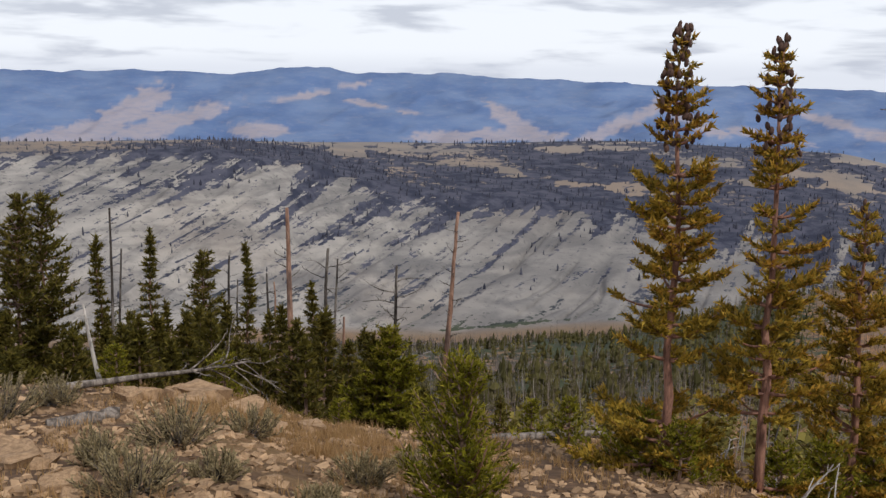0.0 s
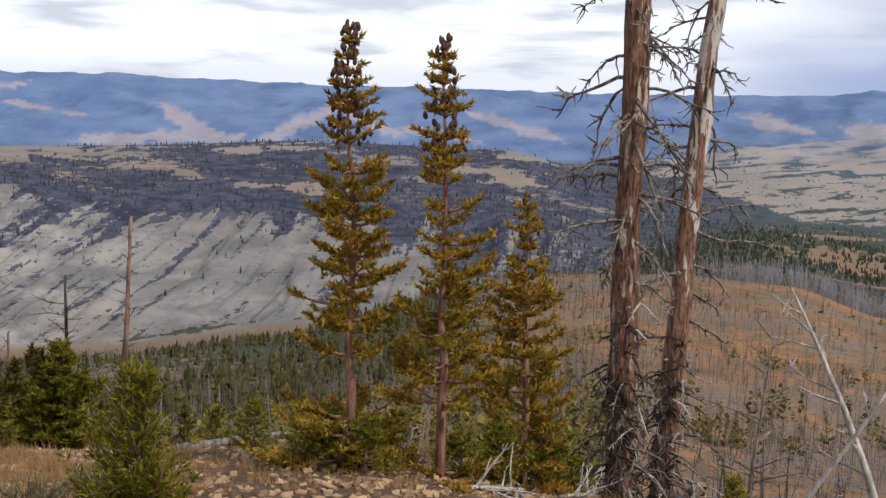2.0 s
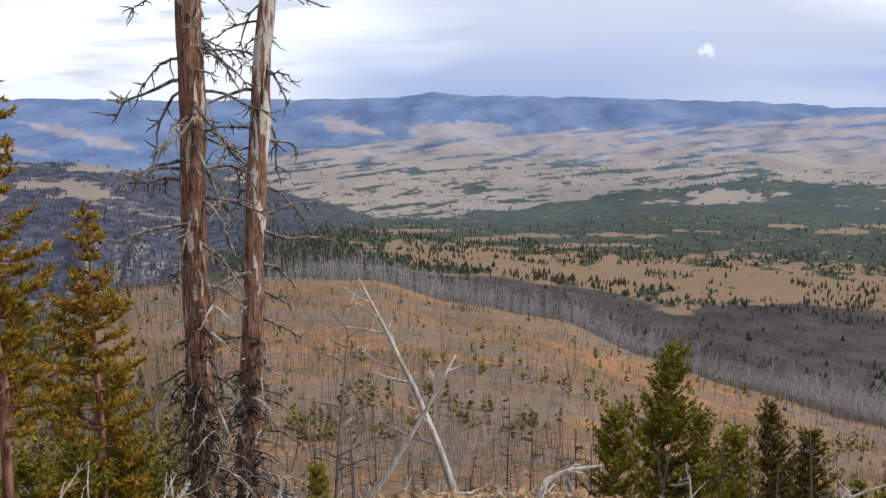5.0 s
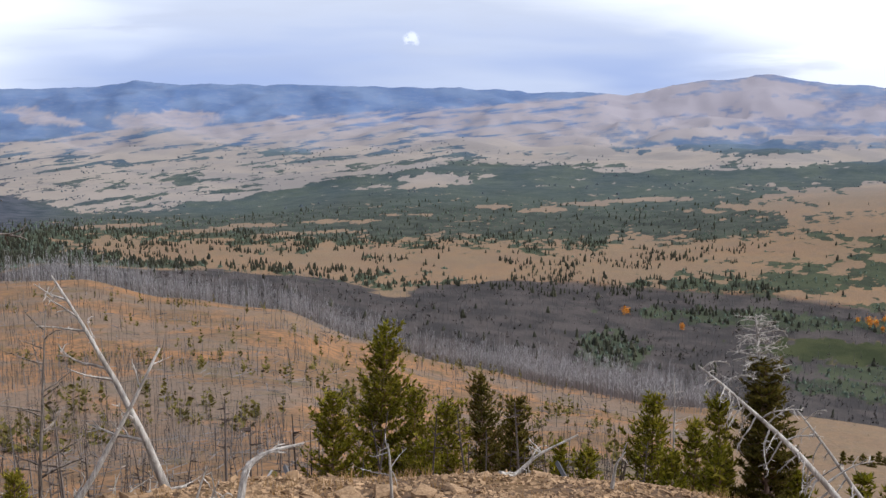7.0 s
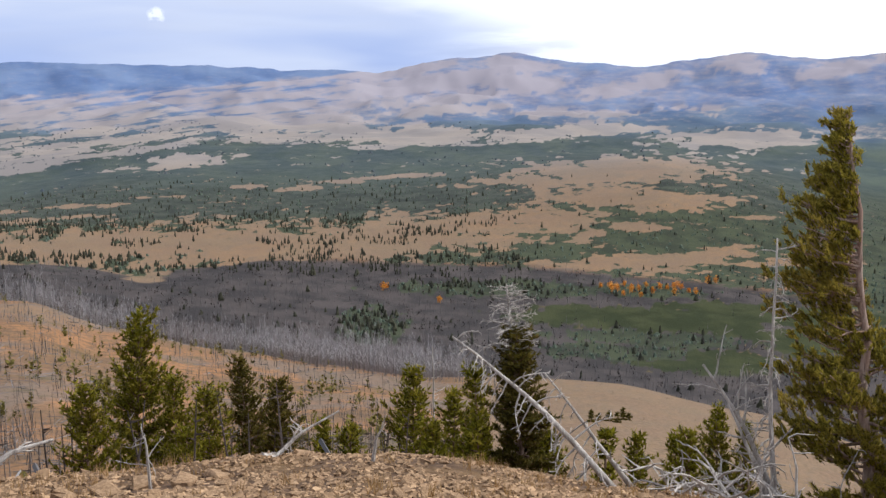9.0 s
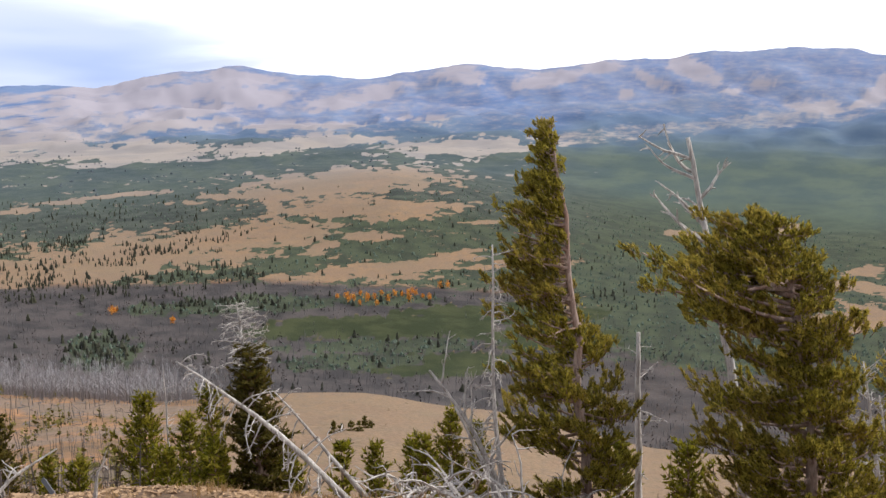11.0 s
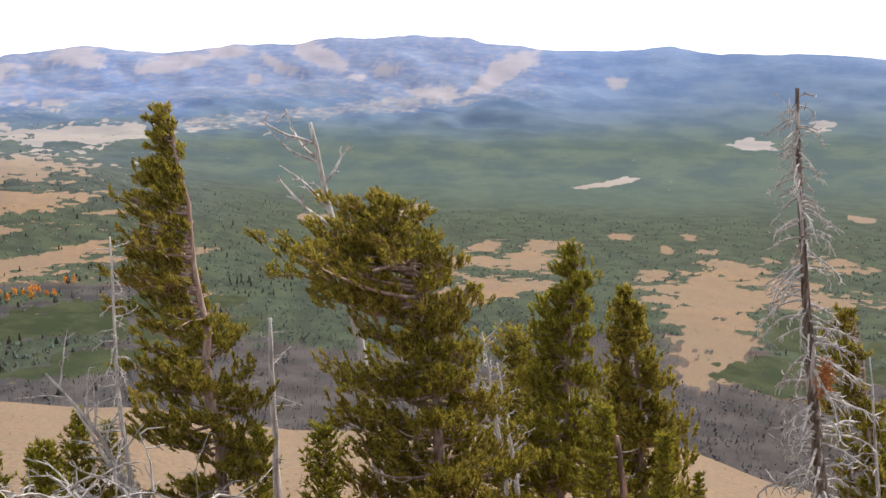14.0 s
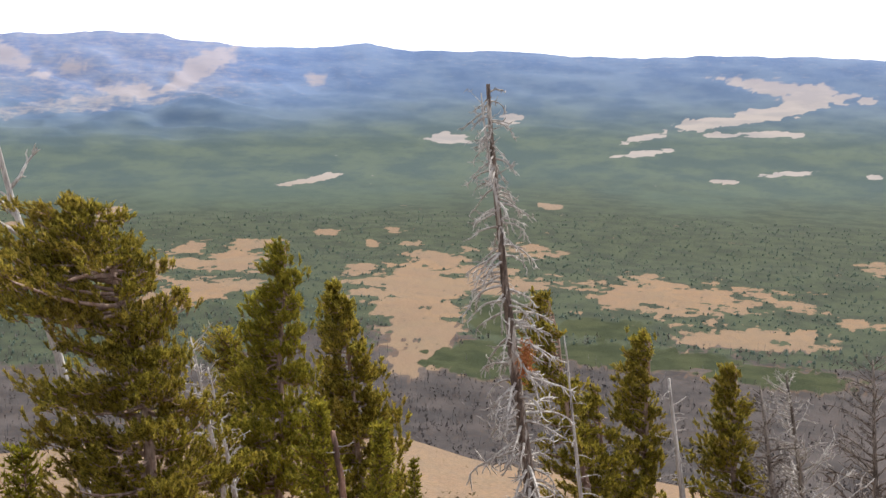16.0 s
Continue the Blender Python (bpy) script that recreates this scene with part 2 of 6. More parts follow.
def blob(az, el, spots, seed, grain=0.35):
    """1 inside any of the soft-edged patches (azimuth, angle, half width, half height, tilt in degrees), with ragged borders."""
    out = np.zeros(az.size)
    fa, fe = az.ravel(), el.ravel()
    jag = ((fbm(fa / 1.1, fe / 0.28, 4, seed) + 0.75 * fbm(fa / 0.38, fe / 0.1, 3, seed + 7)) * grain).ravel()
    for a0, e0, wa, we, tilt in spots:
        c, q = math.cos(radians(tilt)), math.sin(radians(tilt))
        k = np.nonzero((np.abs(fa - a0) < 1.7 * wa + 0.5 * we) & (np.abs(fe - e0) < 1.7 * we + 1.8 * abs(q) * wa))[0]
        da, de = fa[k] - a0, fe[k] - e0
        r = np.hypot((da * c + de * q) / wa, (de * c - da * q) / we)
        out[k] = np.maximum(out[k], 1 - smooth(r + jag[k], 0.75, 1.25))
    return out.reshape(az.shape)


# open grassland in the forest basin: azimuth, angle, half width, half height, tilt
BIG_CLEARING = [(113.7, -12.84, 3.3, 1.2, 0), (114.1, -14.9, 2.1, 1.5, 0), (113.9, -16.5, 1.4, 0.8, 0), (117.9, -12.3, 2.25, 0.75, 0)]
CLEARINGS = [(110.9, -11.67, 1.0, 0.28, 0), (114.7, -11.26, 1.4, 0.48, 0), (120.0, -10.55, 1.3, 0.28, 0), (116.6, -10.57, 0.4, 0.22, 0), (113.6, -10.38, 0.8, 0.15, 0), (112.7, -9.65, 0.6, 0.15, 0),
             (111.6, -10.43, 0.5, 0.17, 0), (109.4, -9.78, 0.75, 0.14, 0), (104.3, -11.16, 1.4, 0.5, 0), (105.3, -10.4, 1.3, 0.22, 0), (101.8, -10.53, 1.3, 0.3, 8), (100.9, -11.14, 1.5, 0.4, 0),
             (99.9, -11.82, 0.85, 0.34, 0), (98.1, -8.85, 0.6, 0.56, 0), (127.2, -12.66, 5.4, 0.75, 0), (131.0, -14.54, 3.3, 0.55, 0), (137.2, -13.29, 1.4, 0.28, 0), (137.3, -10.6, 0.7, 0.5, 0), (102.6, -12.78, 3.0, 0.48, 8)]
GLADES = [(118.7, -3.84, 0.7, 0.25, 0), (115.3, -4.84, 1.26, 0.25, 0), (120.8, -8.25, 0.62, 0.14, 0), (108.3, -7.05, 1.7, 0.14, 10), (125.3, -4.66, 1.1, 0.17, 10), (125.6, -5.38, 1.5, 0.13, 8), (129.8, -3.61, 2.9, 0.3, 9),
          (132.7, -2.95, 2.4, 0.3, 10), (132.4, -1.85, 2.8, 0.33, -5), (133.7, -2.44, 1.5, 0.3, 0), (132.0, -4.18, 1.1, 0.17, 0), (129.4, -4.33, 0.85, 0.11, 0), (132.8, -6.11, 1.4, 0.14, 5), (129.9, -6.64, 0.7, 0.1, 0),
          (136.8, -6.03, 0.4, 0.14, 0), (136.2, -2.47, 0.5, 0.17, 0), (126.2, -11.69, 0.6, 0.17, 0), (93.0, -9.0, 1.0, 0.12, 0)]
BENCH = [(75.0, -6.53, 6.4, 0.75, 4), (75.0, -7.5, 3.0, 0.6, 0), (63.1, -10.0, 9.3, 1.1, 4), (70.9, -9.09, 4.2, 0.7, 0), (59.0, -10.7, 8.4, 0.85, 3), (77.2, -11.04, 5.0, 0.45, 3), (81.0, -10.47, 1.7, 0.4, 0), (77.7, -7.85, 3.1, 0.5, 0),
         (54.1, -10.1, 7.0, 1.1, 0), (47.0, -9.9, 5.0, 0.8, 0), (40.0, -9.1, 5.0, 0.55, -6), (76.2, -9.23, 1.4, 0.28, 0), (82.4, -8.57, 0.84, 0.12, 0), (82.3, -10.06, 0.84, 0.14, 0), (85.5, -10.6, 2.0, 0.25, 0)]
SLITS = [(58.5, -7.33, 1.4, 0.12, 0), (63.2, -6.81, 2.5, 0.09, 3), (56.2, -7.19, 1.1, 0.09, 0), (61.4, -7.0, 0.84, 0.08, 0), (53.0, -5.83, 2.25, 0.28, 5), (40.8, -8.2, 1.4, 0.12, 0), (43.2, -8.0, 1.6, 0.1, 0), (48, -7.9, 2.0, 0.08, 0), (37, -7.75, 1.8, 0.08, 0), (52, -7.6, 1.2, 0.07, 0), (46, -8.5, 2.2, 0.12, 2)]
TERRACES = [(65.3, -4.74, 4.2, 0.6, 0), (59.5, -4.51, 3.4, 0.5, 0), (72.1, -4.45, 4.2, 0.34, 6), (80.8, -4.9, 3.8, 0.55, 4), (73.5, -3.48, 4.2, 0.16, 0), (79.0, -3.15, 1.7, 0.08, 0), (58.0, -3.9, 4.5, 0.4, 0), (75.2, -4.25, 2.0, 0.25, 0), (66.5, -3.3, 3.0, 0.22, 4), (67.0, -2.7, 3.4, 0.2, 6), (86.0, -5.3, 1.6, 0.2, 6)]
PINK_FOOT = [(90.0, -3.94, 5.0, 0.4, 5), (97.0, -3.24, 3.4, 0.34, 3)]
EAST_BARE = [(81.5, -0.93, 1.4, 0.5, 0), (86.0, -1.2, 1.8, 0.35, 8), (88.7, -0.54, 0.9, 0.28, 0), (93.2, -0.69, 1.3, 0.5, -25), (91.3, -1.33, 1.0, 0.28, -30), (89.9, -2.0, 0.4, 0.22, 0), (96.7, -1.22, 0.7, 0.22, 0), (95.1, -1.75, 0.5, 0.14, 0),
             (102.8, -1.26, 1.7, 0.5, 25), (102.0, -1.98, 1.4, 0.28, 20), (99.2, -2.53, 1.2, 0.37, 0), (108.5, -1.91, 0.5, 0.31, 0), (76.0, -2.1, 2.4, 0.34, 10), (77.5, -1.51, 1.3, 0.17, 5), (65.6, -1.92, 3.9, 0.45, 8), (70.3, -1.9, 2.5, 0.4, -5), (63.8, -1.35, 3.0, 0.28, 8), (70.2, -1.0, 1.8, 0.3, -6)]
NORTH_BARE = [(-16.0, -2.35, 2.3, 0.7, 32), (-14.3, -2.95, 3.2, 0.5, 15), (-18.8, -3.4, 4.6, 0.55, 14), (-21.5, -3.9, 2.6, 0.4, 10), (-9.6, -3.25, 1.6, 0.4, 0), (4.0, -2.9, 2.0, 0.5, -30), (3.5, -3.4, 2.6, 0.32, 0), (0.3, -3.55, 1.8, 0.3, 0), (9.5, -2.6, 2.5, 0.4, 25), (-6.0, -1.2, 2.2, 0.16, 12),
              (20.3, -2.64, 2.4, 0.3, -15), (-3.9, -1.88, 1.0, 0.13, -10), (-2.2, -2.16, 1.0, 0.1, -10), (12.7, -2.54, 1.8, 0.26, -20), (39.3, -2.5, 2.6, 0.4, 0), (33.7, -2.3, 1.8, 0.35, -12), (16.5, -3.2, 2.0, 0.2, -10)]
PLATEAU_BARE = [(-4.9, -4.1, 0.7, 0.4, -10), (-3.3, -3.92, 1.5, 0.14, -4), (6.7, -5.94, 1.0, 0.2, 0), (9.7, -5.99, 1.7, 0.26, -5), (6.1, -4.11, 1.0, 0.14, 0), (8.7, -3.97, 1.1, 0.12, 0), (3.6, -5.32, 0.84, 0.25, 0), (20.4, -5.53, 1.7, 0.22, 0), (18.8, -5.05, 1.2, 0.17, 0), (15.6, -5.59, 1.4, 0.17, 0), (21.4, -4.25, 1.7, 0.17, 0), (14, -4.7, 1.6, 0.12, -3)]
# windows of bare pale slope below the brow, and dark tongues of trees: azimuth, angle, half width, half height, tilt
PALE_WINDOWS = [(-9.0, -6.0, 1.5, 0.8, 30), (-7.3, -4.9, 1.6, 0.35, 25), (-5.2, -6.0, 1.6, 0.3, 40), (-14.5, -5.0, 1.2, 0.35, 30), (12.5, -7.6, 0.8, 0.9, 60)]
TONGUES = [(-12.2, -5.8, 1.5, 0.45, 10), (-7.0, -6.3, 2.6, 0.5, 45), (-3.6, -7.3, 3.2, 0.45, 30), (0.5, -7.3, 2.4, 0.55, 25), (-2.0, -8.9, 4.2, 0.14, 17), (3.2, -9.6, 2.2, 0.14, 44), (-15.0, -4.8, 1.4, 0.25, 30), (8.5, -7.6, 1.0, 0.7, 65), (14.0, -8.4, 1.4, 0.9, 60), (18, -9.5, 1.6, 1.2, 60), (3.5, -13.3, 4.5, 0.1, 6)]
# foot of the far range coloured haze-blue, and upper edge of the forest below the tan hills: azimuth, angle
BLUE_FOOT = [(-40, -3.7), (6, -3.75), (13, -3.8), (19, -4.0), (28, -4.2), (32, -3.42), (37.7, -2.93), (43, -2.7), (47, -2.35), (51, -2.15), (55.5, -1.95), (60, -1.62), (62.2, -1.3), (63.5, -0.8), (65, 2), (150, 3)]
FOREST_TOP = [(-40, -4.4), (27, -5.0), (31.4, -6.0), (35.2, -7.1), (38, -7.15), (42.2, -6.66), (45.2, -6.15), (49.6, -5.5), (52, -5.15), (55, -4.95), (58.5, -5.05), (62.3, -5.3), (66, -5.2), (74, -4.95), (82, -5.1), (90, -4.4), (150, -4.4)]
# lower edge of the dark brow on the scarp
BROW = [(-40, -4.1), (-16, -4.5), (-12, -5.3), (-6, -6.2), (0, -6.9), (8, -7.4), (14, -8.6), (18, -10.2), (22, -12), (30, -12)]
LUSH = [(77.4, -14.0, 7.0, 0.6, 0), (80.5, -16.0, 4.6, 0.6, 0), (83.5, -13.4, 5.2, 0.6, 0), (86, -14.6, 4, 0.7, 0), (103, -12, 2.4, 0.65, 0), (124.2, -14.5, 2.4, 0.5, 0), (117.5, -16.4, 3.0, 0.9, 0), (125.5, -15.9, 5.0, 0.6, 0), (133, -16.3, 4.0, 0.5, 0), (118.5, -14.2, 1.6, 1.0, 0)]
DARK_COPSE = [(62.6, -14.6, 1.8, 0.9, 0), (76.8, -15.0, 5.3, 0.4, 0), (75.4, -15.7, 3.4, 0.5, 0), (70, -12.6, 6, 0.45, 0), (77, -12.6, 3.5, 0.35, 0)]


def cover(az, d, z):
    """Shares of woodland, dead wood, pale scarp, painted distance haze, gravel, pasture, dulled plateau and middle
    woods, valley floor and streaky hills.
    """
    a = fold(az)
    x, y = d * np.sin(np.radians(az)), d * np.cos(np.radians(az))
    el = np.degrees(np.arctan2(z, d))
    n1, n2, n3 = fbm(x / 240, y / 240, 4, 41), fbm(x / 70, y / 70, 4, 43), fbm(x / 420, y / 420, 5, 45, 0.6)
    ce = curve(CREST, a)
    beyond = smooth(d, ce[..., 1] * 0.98, ce[..., 1] * 1.12)
    near = 1 - beyond
    east, north = smooth(a, 84, 91), 1 - smooth(a, 24, 28)
    middle = (1 - east) * (1 - north)
    jag = 0.10 * fbm(a / 0.9, d / 400, 4, 71)
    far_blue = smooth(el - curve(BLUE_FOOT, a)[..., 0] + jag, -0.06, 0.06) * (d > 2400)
    bare_far = blob(a, el, EAST_BARE, 57, 0.6) * (d > 2300)
    pink = blob(a, el, PINK_FOOT, 58, 0.5) * (d > 1900)
    # wide forest basin to the east, broken by clearings
    open_e = np.maximum(blob(a, el, BIG_CLEARING, 50, 0.7), np.maximum(blob(a, el, CLEARINGS, 51, 1.15), blob(a, el, GLADES, 55, 0.75)))
    mount = smooth(el, -3.2, -2.6) * (1 - smooth(a, 103, 107))
    wood = east * smooth(d + 130 * n2, 740, 860) * (0.88 - 0.2 * mount - np.maximum(0.74 * open_e, np.maximum(0.48 * bare_far, 0.32 * pink)))
    # bench of dry grass, woods behind it, then tan hills streaked with scrub
    bench = 0.8 + 0.3 * n2 - 0.85 * blob(a, el, BENCH, 53, 0.9) - 0.75 * blob(a, el, SLITS, 77, 1.1)
    bench = bench + 0.35 * (1 - smooth(a + 1.5 * n2, 30, 34)) + 0.25 * smooth(a, 69, 73) * smooth(fbm(a / 2.0, (el - 0.05 * a) / 0.22, 4, 83, 0.6), 0.0, 0.35)
    hilly = smooth(a, 57, 66)
    hills = 0.31 + 0.25 * n3 + 0.40 * hilly - (0.2 + 0.5 * hilly) * blob(a, el, TERRACES, 59, 0.9) - 0.1 * hilly * smooth(el, -3.2, -2.6) - 0.5 * bare_far - 0.25 * pink
    hills = hills * (1 - far_blue) + far_blue * (0.92 - 0.6 * blob(a, el, NORTH_BARE, 63, 0.55))
    hills_at = smooth(el - curve(FOREST_TOP, a)[..., 0] + 2.0 * jag, -0.1, 0.1) * smooth(a, 25, 29) * (d > 1500)
    wood = wood + middle * smooth(d - 95 * smooth(a, 50, 60), 880, 960) * ((1 - hills_at) * bench + hills_at * hills)
    # wooded plateau above the scarp, blue range behind it
    plateau = 0.75 + 0.5 * n1 + 0.4 * n2 - 0.12 * smooth(d, 1700, 2200) - 0.75 * blob(a, el, PLATEAU_BARE, 88, 1.0)
    plateau = plateau * (0.35 + 0.65 * smooth(a + 6 * n1, -17, -8)) + 0.1 * (1 - smooth(a, -17, -8)) * smooth(el, -4.35, -4.1)
    plateau = np.where((d > 2600) | (far_blue > 0.5), 0.92 - 0.6 * blob(a, el, NORTH_BARE, 63, 0.55), plateau)
    wood = wood + north * smooth(d, 1440, 1500) * np.clip(plateau, 0, 1)
    sc = scarp_part(a, d)
    carve, line = gullies(a, d)
    brow = curve(BROW, a)[..., 0]
    dark_sc = 0.14 + 0.56 * smooth(el + 0.5 * n1, brow - 0.9, brow + 1.3) + 0.10 * smooth(el, -9, -5) + 0.3 * line * smooth(el, -12, -9)
    dark_sc = dark_sc + 0.55 * blob(a, el, TONGUES, 68, 0.6) - 0.6 * blob(a, el, PALE_WINDOWS, 69, 0.5)
    wood = wood + sc * np.clip(dark_sc, 0, 1)
    lush = beyond * (1 - smooth(d, 980, 1080)) * blob(a, el, LUSH, 61, 0.5)
    dark = blob(a, el, DARK_COPSE, 65, 0.6) * beyond
    lush = lush * (1 - smooth(dark, 0.15, 0.45))
    wood = np.maximum(wood, dark * (d < 1100))
    reach = 100 * smooth(a, 50, 60) * (1 - east)
    dead = beyond * (1 - smooth(d + 60 * n2 - reach, 880, 950)) * (1 - 0.95 * smooth(lush, 0.3, 0.5)) * (1 - east * open_e)
    slope_wood = near * smooth(d, 70, 190) * (1 - smooth(a + 5 * n1, 14, 24)) * (0.66 + 0.8 * n2 + 0.6 * smooth(d, 230, 380))
    wood = np.maximum(wood, slope_wood)
    dead = dead + near * smooth(d, 26, 60) * (0.43 + 0.25 * n2) * (1 - smooth(a, 64, 72)) * (1 - 0.4 * slope_wood)
    # distance haze as a colour share: grows outwards, strongest on the far range
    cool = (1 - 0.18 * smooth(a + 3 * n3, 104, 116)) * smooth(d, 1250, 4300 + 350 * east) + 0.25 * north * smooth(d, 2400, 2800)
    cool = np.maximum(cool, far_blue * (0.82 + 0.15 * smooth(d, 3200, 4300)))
    gravel = 1 - smooth(d, 16, 34)
    # where woods turn blue-black and open ground greyer: plateau, scarp and middle belt
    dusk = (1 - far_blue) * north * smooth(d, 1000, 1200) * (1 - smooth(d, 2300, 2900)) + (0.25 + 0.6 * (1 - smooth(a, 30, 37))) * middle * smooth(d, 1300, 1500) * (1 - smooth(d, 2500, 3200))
    dead = dead * (1 - 0.15 * east * beyond)
    valley = (1 - 0.25 * east) * smooth(d, ce[..., 1] * 1.0, ce[..., 1] * 1.06) * (1 - smooth(d, 1000, 1050))
    streaky = np.maximum(middle * hills_at * (1 - far_blue) * (1 - 0.5 * hilly) * (1 - 0.7 * hilly * smooth(d, 2600, 3100)), 0.8 * sc)
    return np.clip(wood, 0, 1), np.clip(dead, 0, 1), sc, np.clip(cool, 0, 1), gravel, lush, dusk, valley, streaky


# ---- materials ----
def material(name):
    m = bpy.data.materials.new(name)
    m.use_nodes = True
    return m, tree_nodes(m.node_tree)


def finish(node, color, rough=0.85, bump=None, dist=0.02, strength=0.6, spec=0.25, alpha=None):
    b = node("ShaderNodeBsdfPrincipled", ins={"Roughness": rough, "Specular IOR Level": spec})
    tree = b.id_data
    if isinstance(color, bpy.types.NodeSocket):
        tree.links.new(color, b.inputs["Base Color"])
    else:
        b.inputs["Base Color"].default_value = (*color, 1)
    if bump is not None:
        bn = node("ShaderNodeBump", ins={"Height": bump, "Distance": dist, "Strength": strength})
        tree.links.new(bn.outputs[0], b.inputs["Normal"])
    node("ShaderNodeOutputMaterial", ins={"Surface": b.outputs[0]})
    return b


def coords(node, kind="Object"):
    return node("ShaderNodeTexCoord").outputs[kind]


def make_ground():
    m, node = material("hillside")
    co = coords(node)
    att = lambda n: node("ShaderNodeAttribute", attribute_name=n).outputs["Fac"]
    wood, dead, scarp, cool, gravel, pasture, dusk, valley = (att(n) for n in ("wood", "dead", "scarp", "cool", "gravel", "pasture", "dusk", "valley"))
    streaky = att("streaky")
    lay = node("ShaderNodeAttribute", attribute_name="lay").outputs["Vector"]
    grain = node("ShaderNodeAttribute", attribute_name="grain").outputs["Vector"]
    patchy = noise_(node, lay, 1.0, 6.0, 0.62)
    soft = noise_(node, lay, 0.23, 3.0, 0.5)
    streak = noise_(node, grain, 1.0, 6.0, 0.6, 0.3)
    remote = ramp_(node, att("cool"), 0.0, 0.12)
    vast = noise_(node, co, 0.0022, 6.0, 0.6)
    big = noise_(node, co, 0.006, 5.0, 0.6)
    mid = noise_(node, co, 0.035, 5.0, 0.6)
    fine = noise_(node, co, 0.35, 5.0, 0.65)
    tiny = noise_(node, co, 5.0, 6.0, 0.7)
    grass = mix_(node, ramp_(node, big, 0.38, 0.62), (0.265, 0.158, 0.088), (0.22, 0.148, 0.095))
    grass = mix_(node, math_(node, "MULTIPLY", ramp_(node, mid, 0.45, 0.66), 0.7), grass, (0.215, 0.145, 0.095))
    grass = mix_(node, math_(node, "MULTIPLY", ramp_(node, noise_(node, co, 0.016, 6.0, 0.7), 0.52, 0.64), 0.5), grass, (0.17, 0.13, 0.09))
    grass = mix_(node, math_(node, "MULTIPLY", ramp_(node, fine, 0.4, 0.7), 0.4), grass, (0.16, 0.13, 0.085))
    grass = mix_(node, math_(node, "MULTIPLY", ramp_(node, patchy, 0.46, 0.62), 0.7), grass, (0.18, 0.13, 0.095))
    grass = mix_(node, math_(node, "MULTIPLY", ramp_(node, soft, 0.44, 0.62), 0.5), grass, (0.20, 0.128, 0.088))
    tuft = noise_(node, co, 1.3, 5.0, 0.7)
    grass = mix_(node, math_(node, "MULTIPLY", ramp_(node, tuft, 0.46, 0.62), 0.55), grass, (0.155, 0.115, 0.065))
    grass = mix_(node, math_(node, "MULTIPLY", ramp_(node, tuft, 0.56, 0.40), 0.25), grass, (0.40, 0.27, 0.16))
    # burnt slope: rusty undergrowth, ash-grey litter
    burnt = mix_(node, ramp_(node, mid, 0.40, 0.62), (0.36, 0.185, 0.085), (0.225, 0.135, 0.075))
    burnt = mix_(node, math_(node, "MULTIPLY", ramp_(node, fine, 0.47, 0.60), 0.6), burnt, (0.115, 0.085, 0.058))
    burnt = mix_(node, math_(node, "MULTIPLY", ramp_(node, noise_(node, co, 0.022, 5.0, 0.65), 0.47, 0.57), 0.8), burnt, (0.205, 0.155, 0.12))
    litter = noise_(node, co, 0.9, 6.0, 0.75)
    burnt = mix_(node, math_(node, "MULTIPLY", ramp_(node, litter, 0.51, 0.60), 0.55), burnt, (0.070, 0.056, 0.042))
    burnt = mix_(node, math_(node, "MULTIPLY", ramp_(node, noise_(node, co, 0.09, 4.0, 0.7), 0.54, 0.66), 0.45), burnt, (0.10, 0.088, 0.035))
    burnt = mix_(node, math_(node, "MULTIPLY", ramp_(node, noise_(node, co, 1.6, 4.0, 0.7), 0.58, 0.68), 0.4), burnt, (0.30, 0.24, 0.19))
    ash = mix_(node, ramp_(node, mid, 0.36, 0.64), mix_(node, fine, (0.025, 0.023, 0.023), (0.060, 0.053, 0.053)), mix_(node, fine, (0.05, 0.043, 0.041), (0.115, 0.096, 0.09)))
    burnt = mix_(node, valley, burnt, ash)
    col = mix_(node, ramp_(node, math_(node, "ADD", dead, math_(node, "MULTIPLY", math_(node, "SUBTRACT", mid, 0.5), 0.8)), 0.15, 0.35), grass, burnt)
    col = mix_(node, ramp_(node, math_(node, "ADD", dead, math_(node, "MULTIPLY", math_(node, "SUBTRACT", fine, 0.5), 0.7)), 0.6, 0.9), col, ash)
    # haze put into the grassland's colour, paling it towards the horizon
    hazy_tan = mix_(node, ramp_(node, big, 0.40, 0.60), (0.325, 0.285, 0.255), (0.265, 0.24, 0.23))
    hazy_tan = mix_(node, ramp_(node, cool, 0.5, 1.0), hazy_tan, (0.33, 0.305, 0.345))
    col = mix_(node, ramp_(node, cool, 0.0, 0.25), col, hazy_tan)
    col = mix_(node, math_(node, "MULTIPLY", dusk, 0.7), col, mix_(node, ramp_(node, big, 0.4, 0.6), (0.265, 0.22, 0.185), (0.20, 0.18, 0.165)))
    # pale eroded scarp
    warp = node("ShaderNodeMapping", ins={"Vector": co, "Scale": (0.012, 0.012, 0.05)}).outputs[0]
    st = noise_(node, warp, 1.0, 7.0, 0.6, 0.4)
    pale = mix_(node, ramp_(node, st, 0.36, 0.64), (0.175, 0.166, 0.162), (0.355, 0.328, 0.30))
    pale = mix_(node, math_(node, "MULTIPLY", ramp_(node, vast, 0.45, 0.62), 0.35), pale, (0.33, 0.27, 0.22))
    pale = mix_(node, math_(node, "MULTIPLY", ramp_(node, noise_(node, co, 0.12, 4.0, 0.7), 0.56, 0.66), 0.6), pale, (0.075, 0.074, 0.078))
    # scarp's right side greyed: the weaker light there is put into the colour
    aside = node("ShaderNodeSeparateXYZ", ins={0: co}).outputs[0]
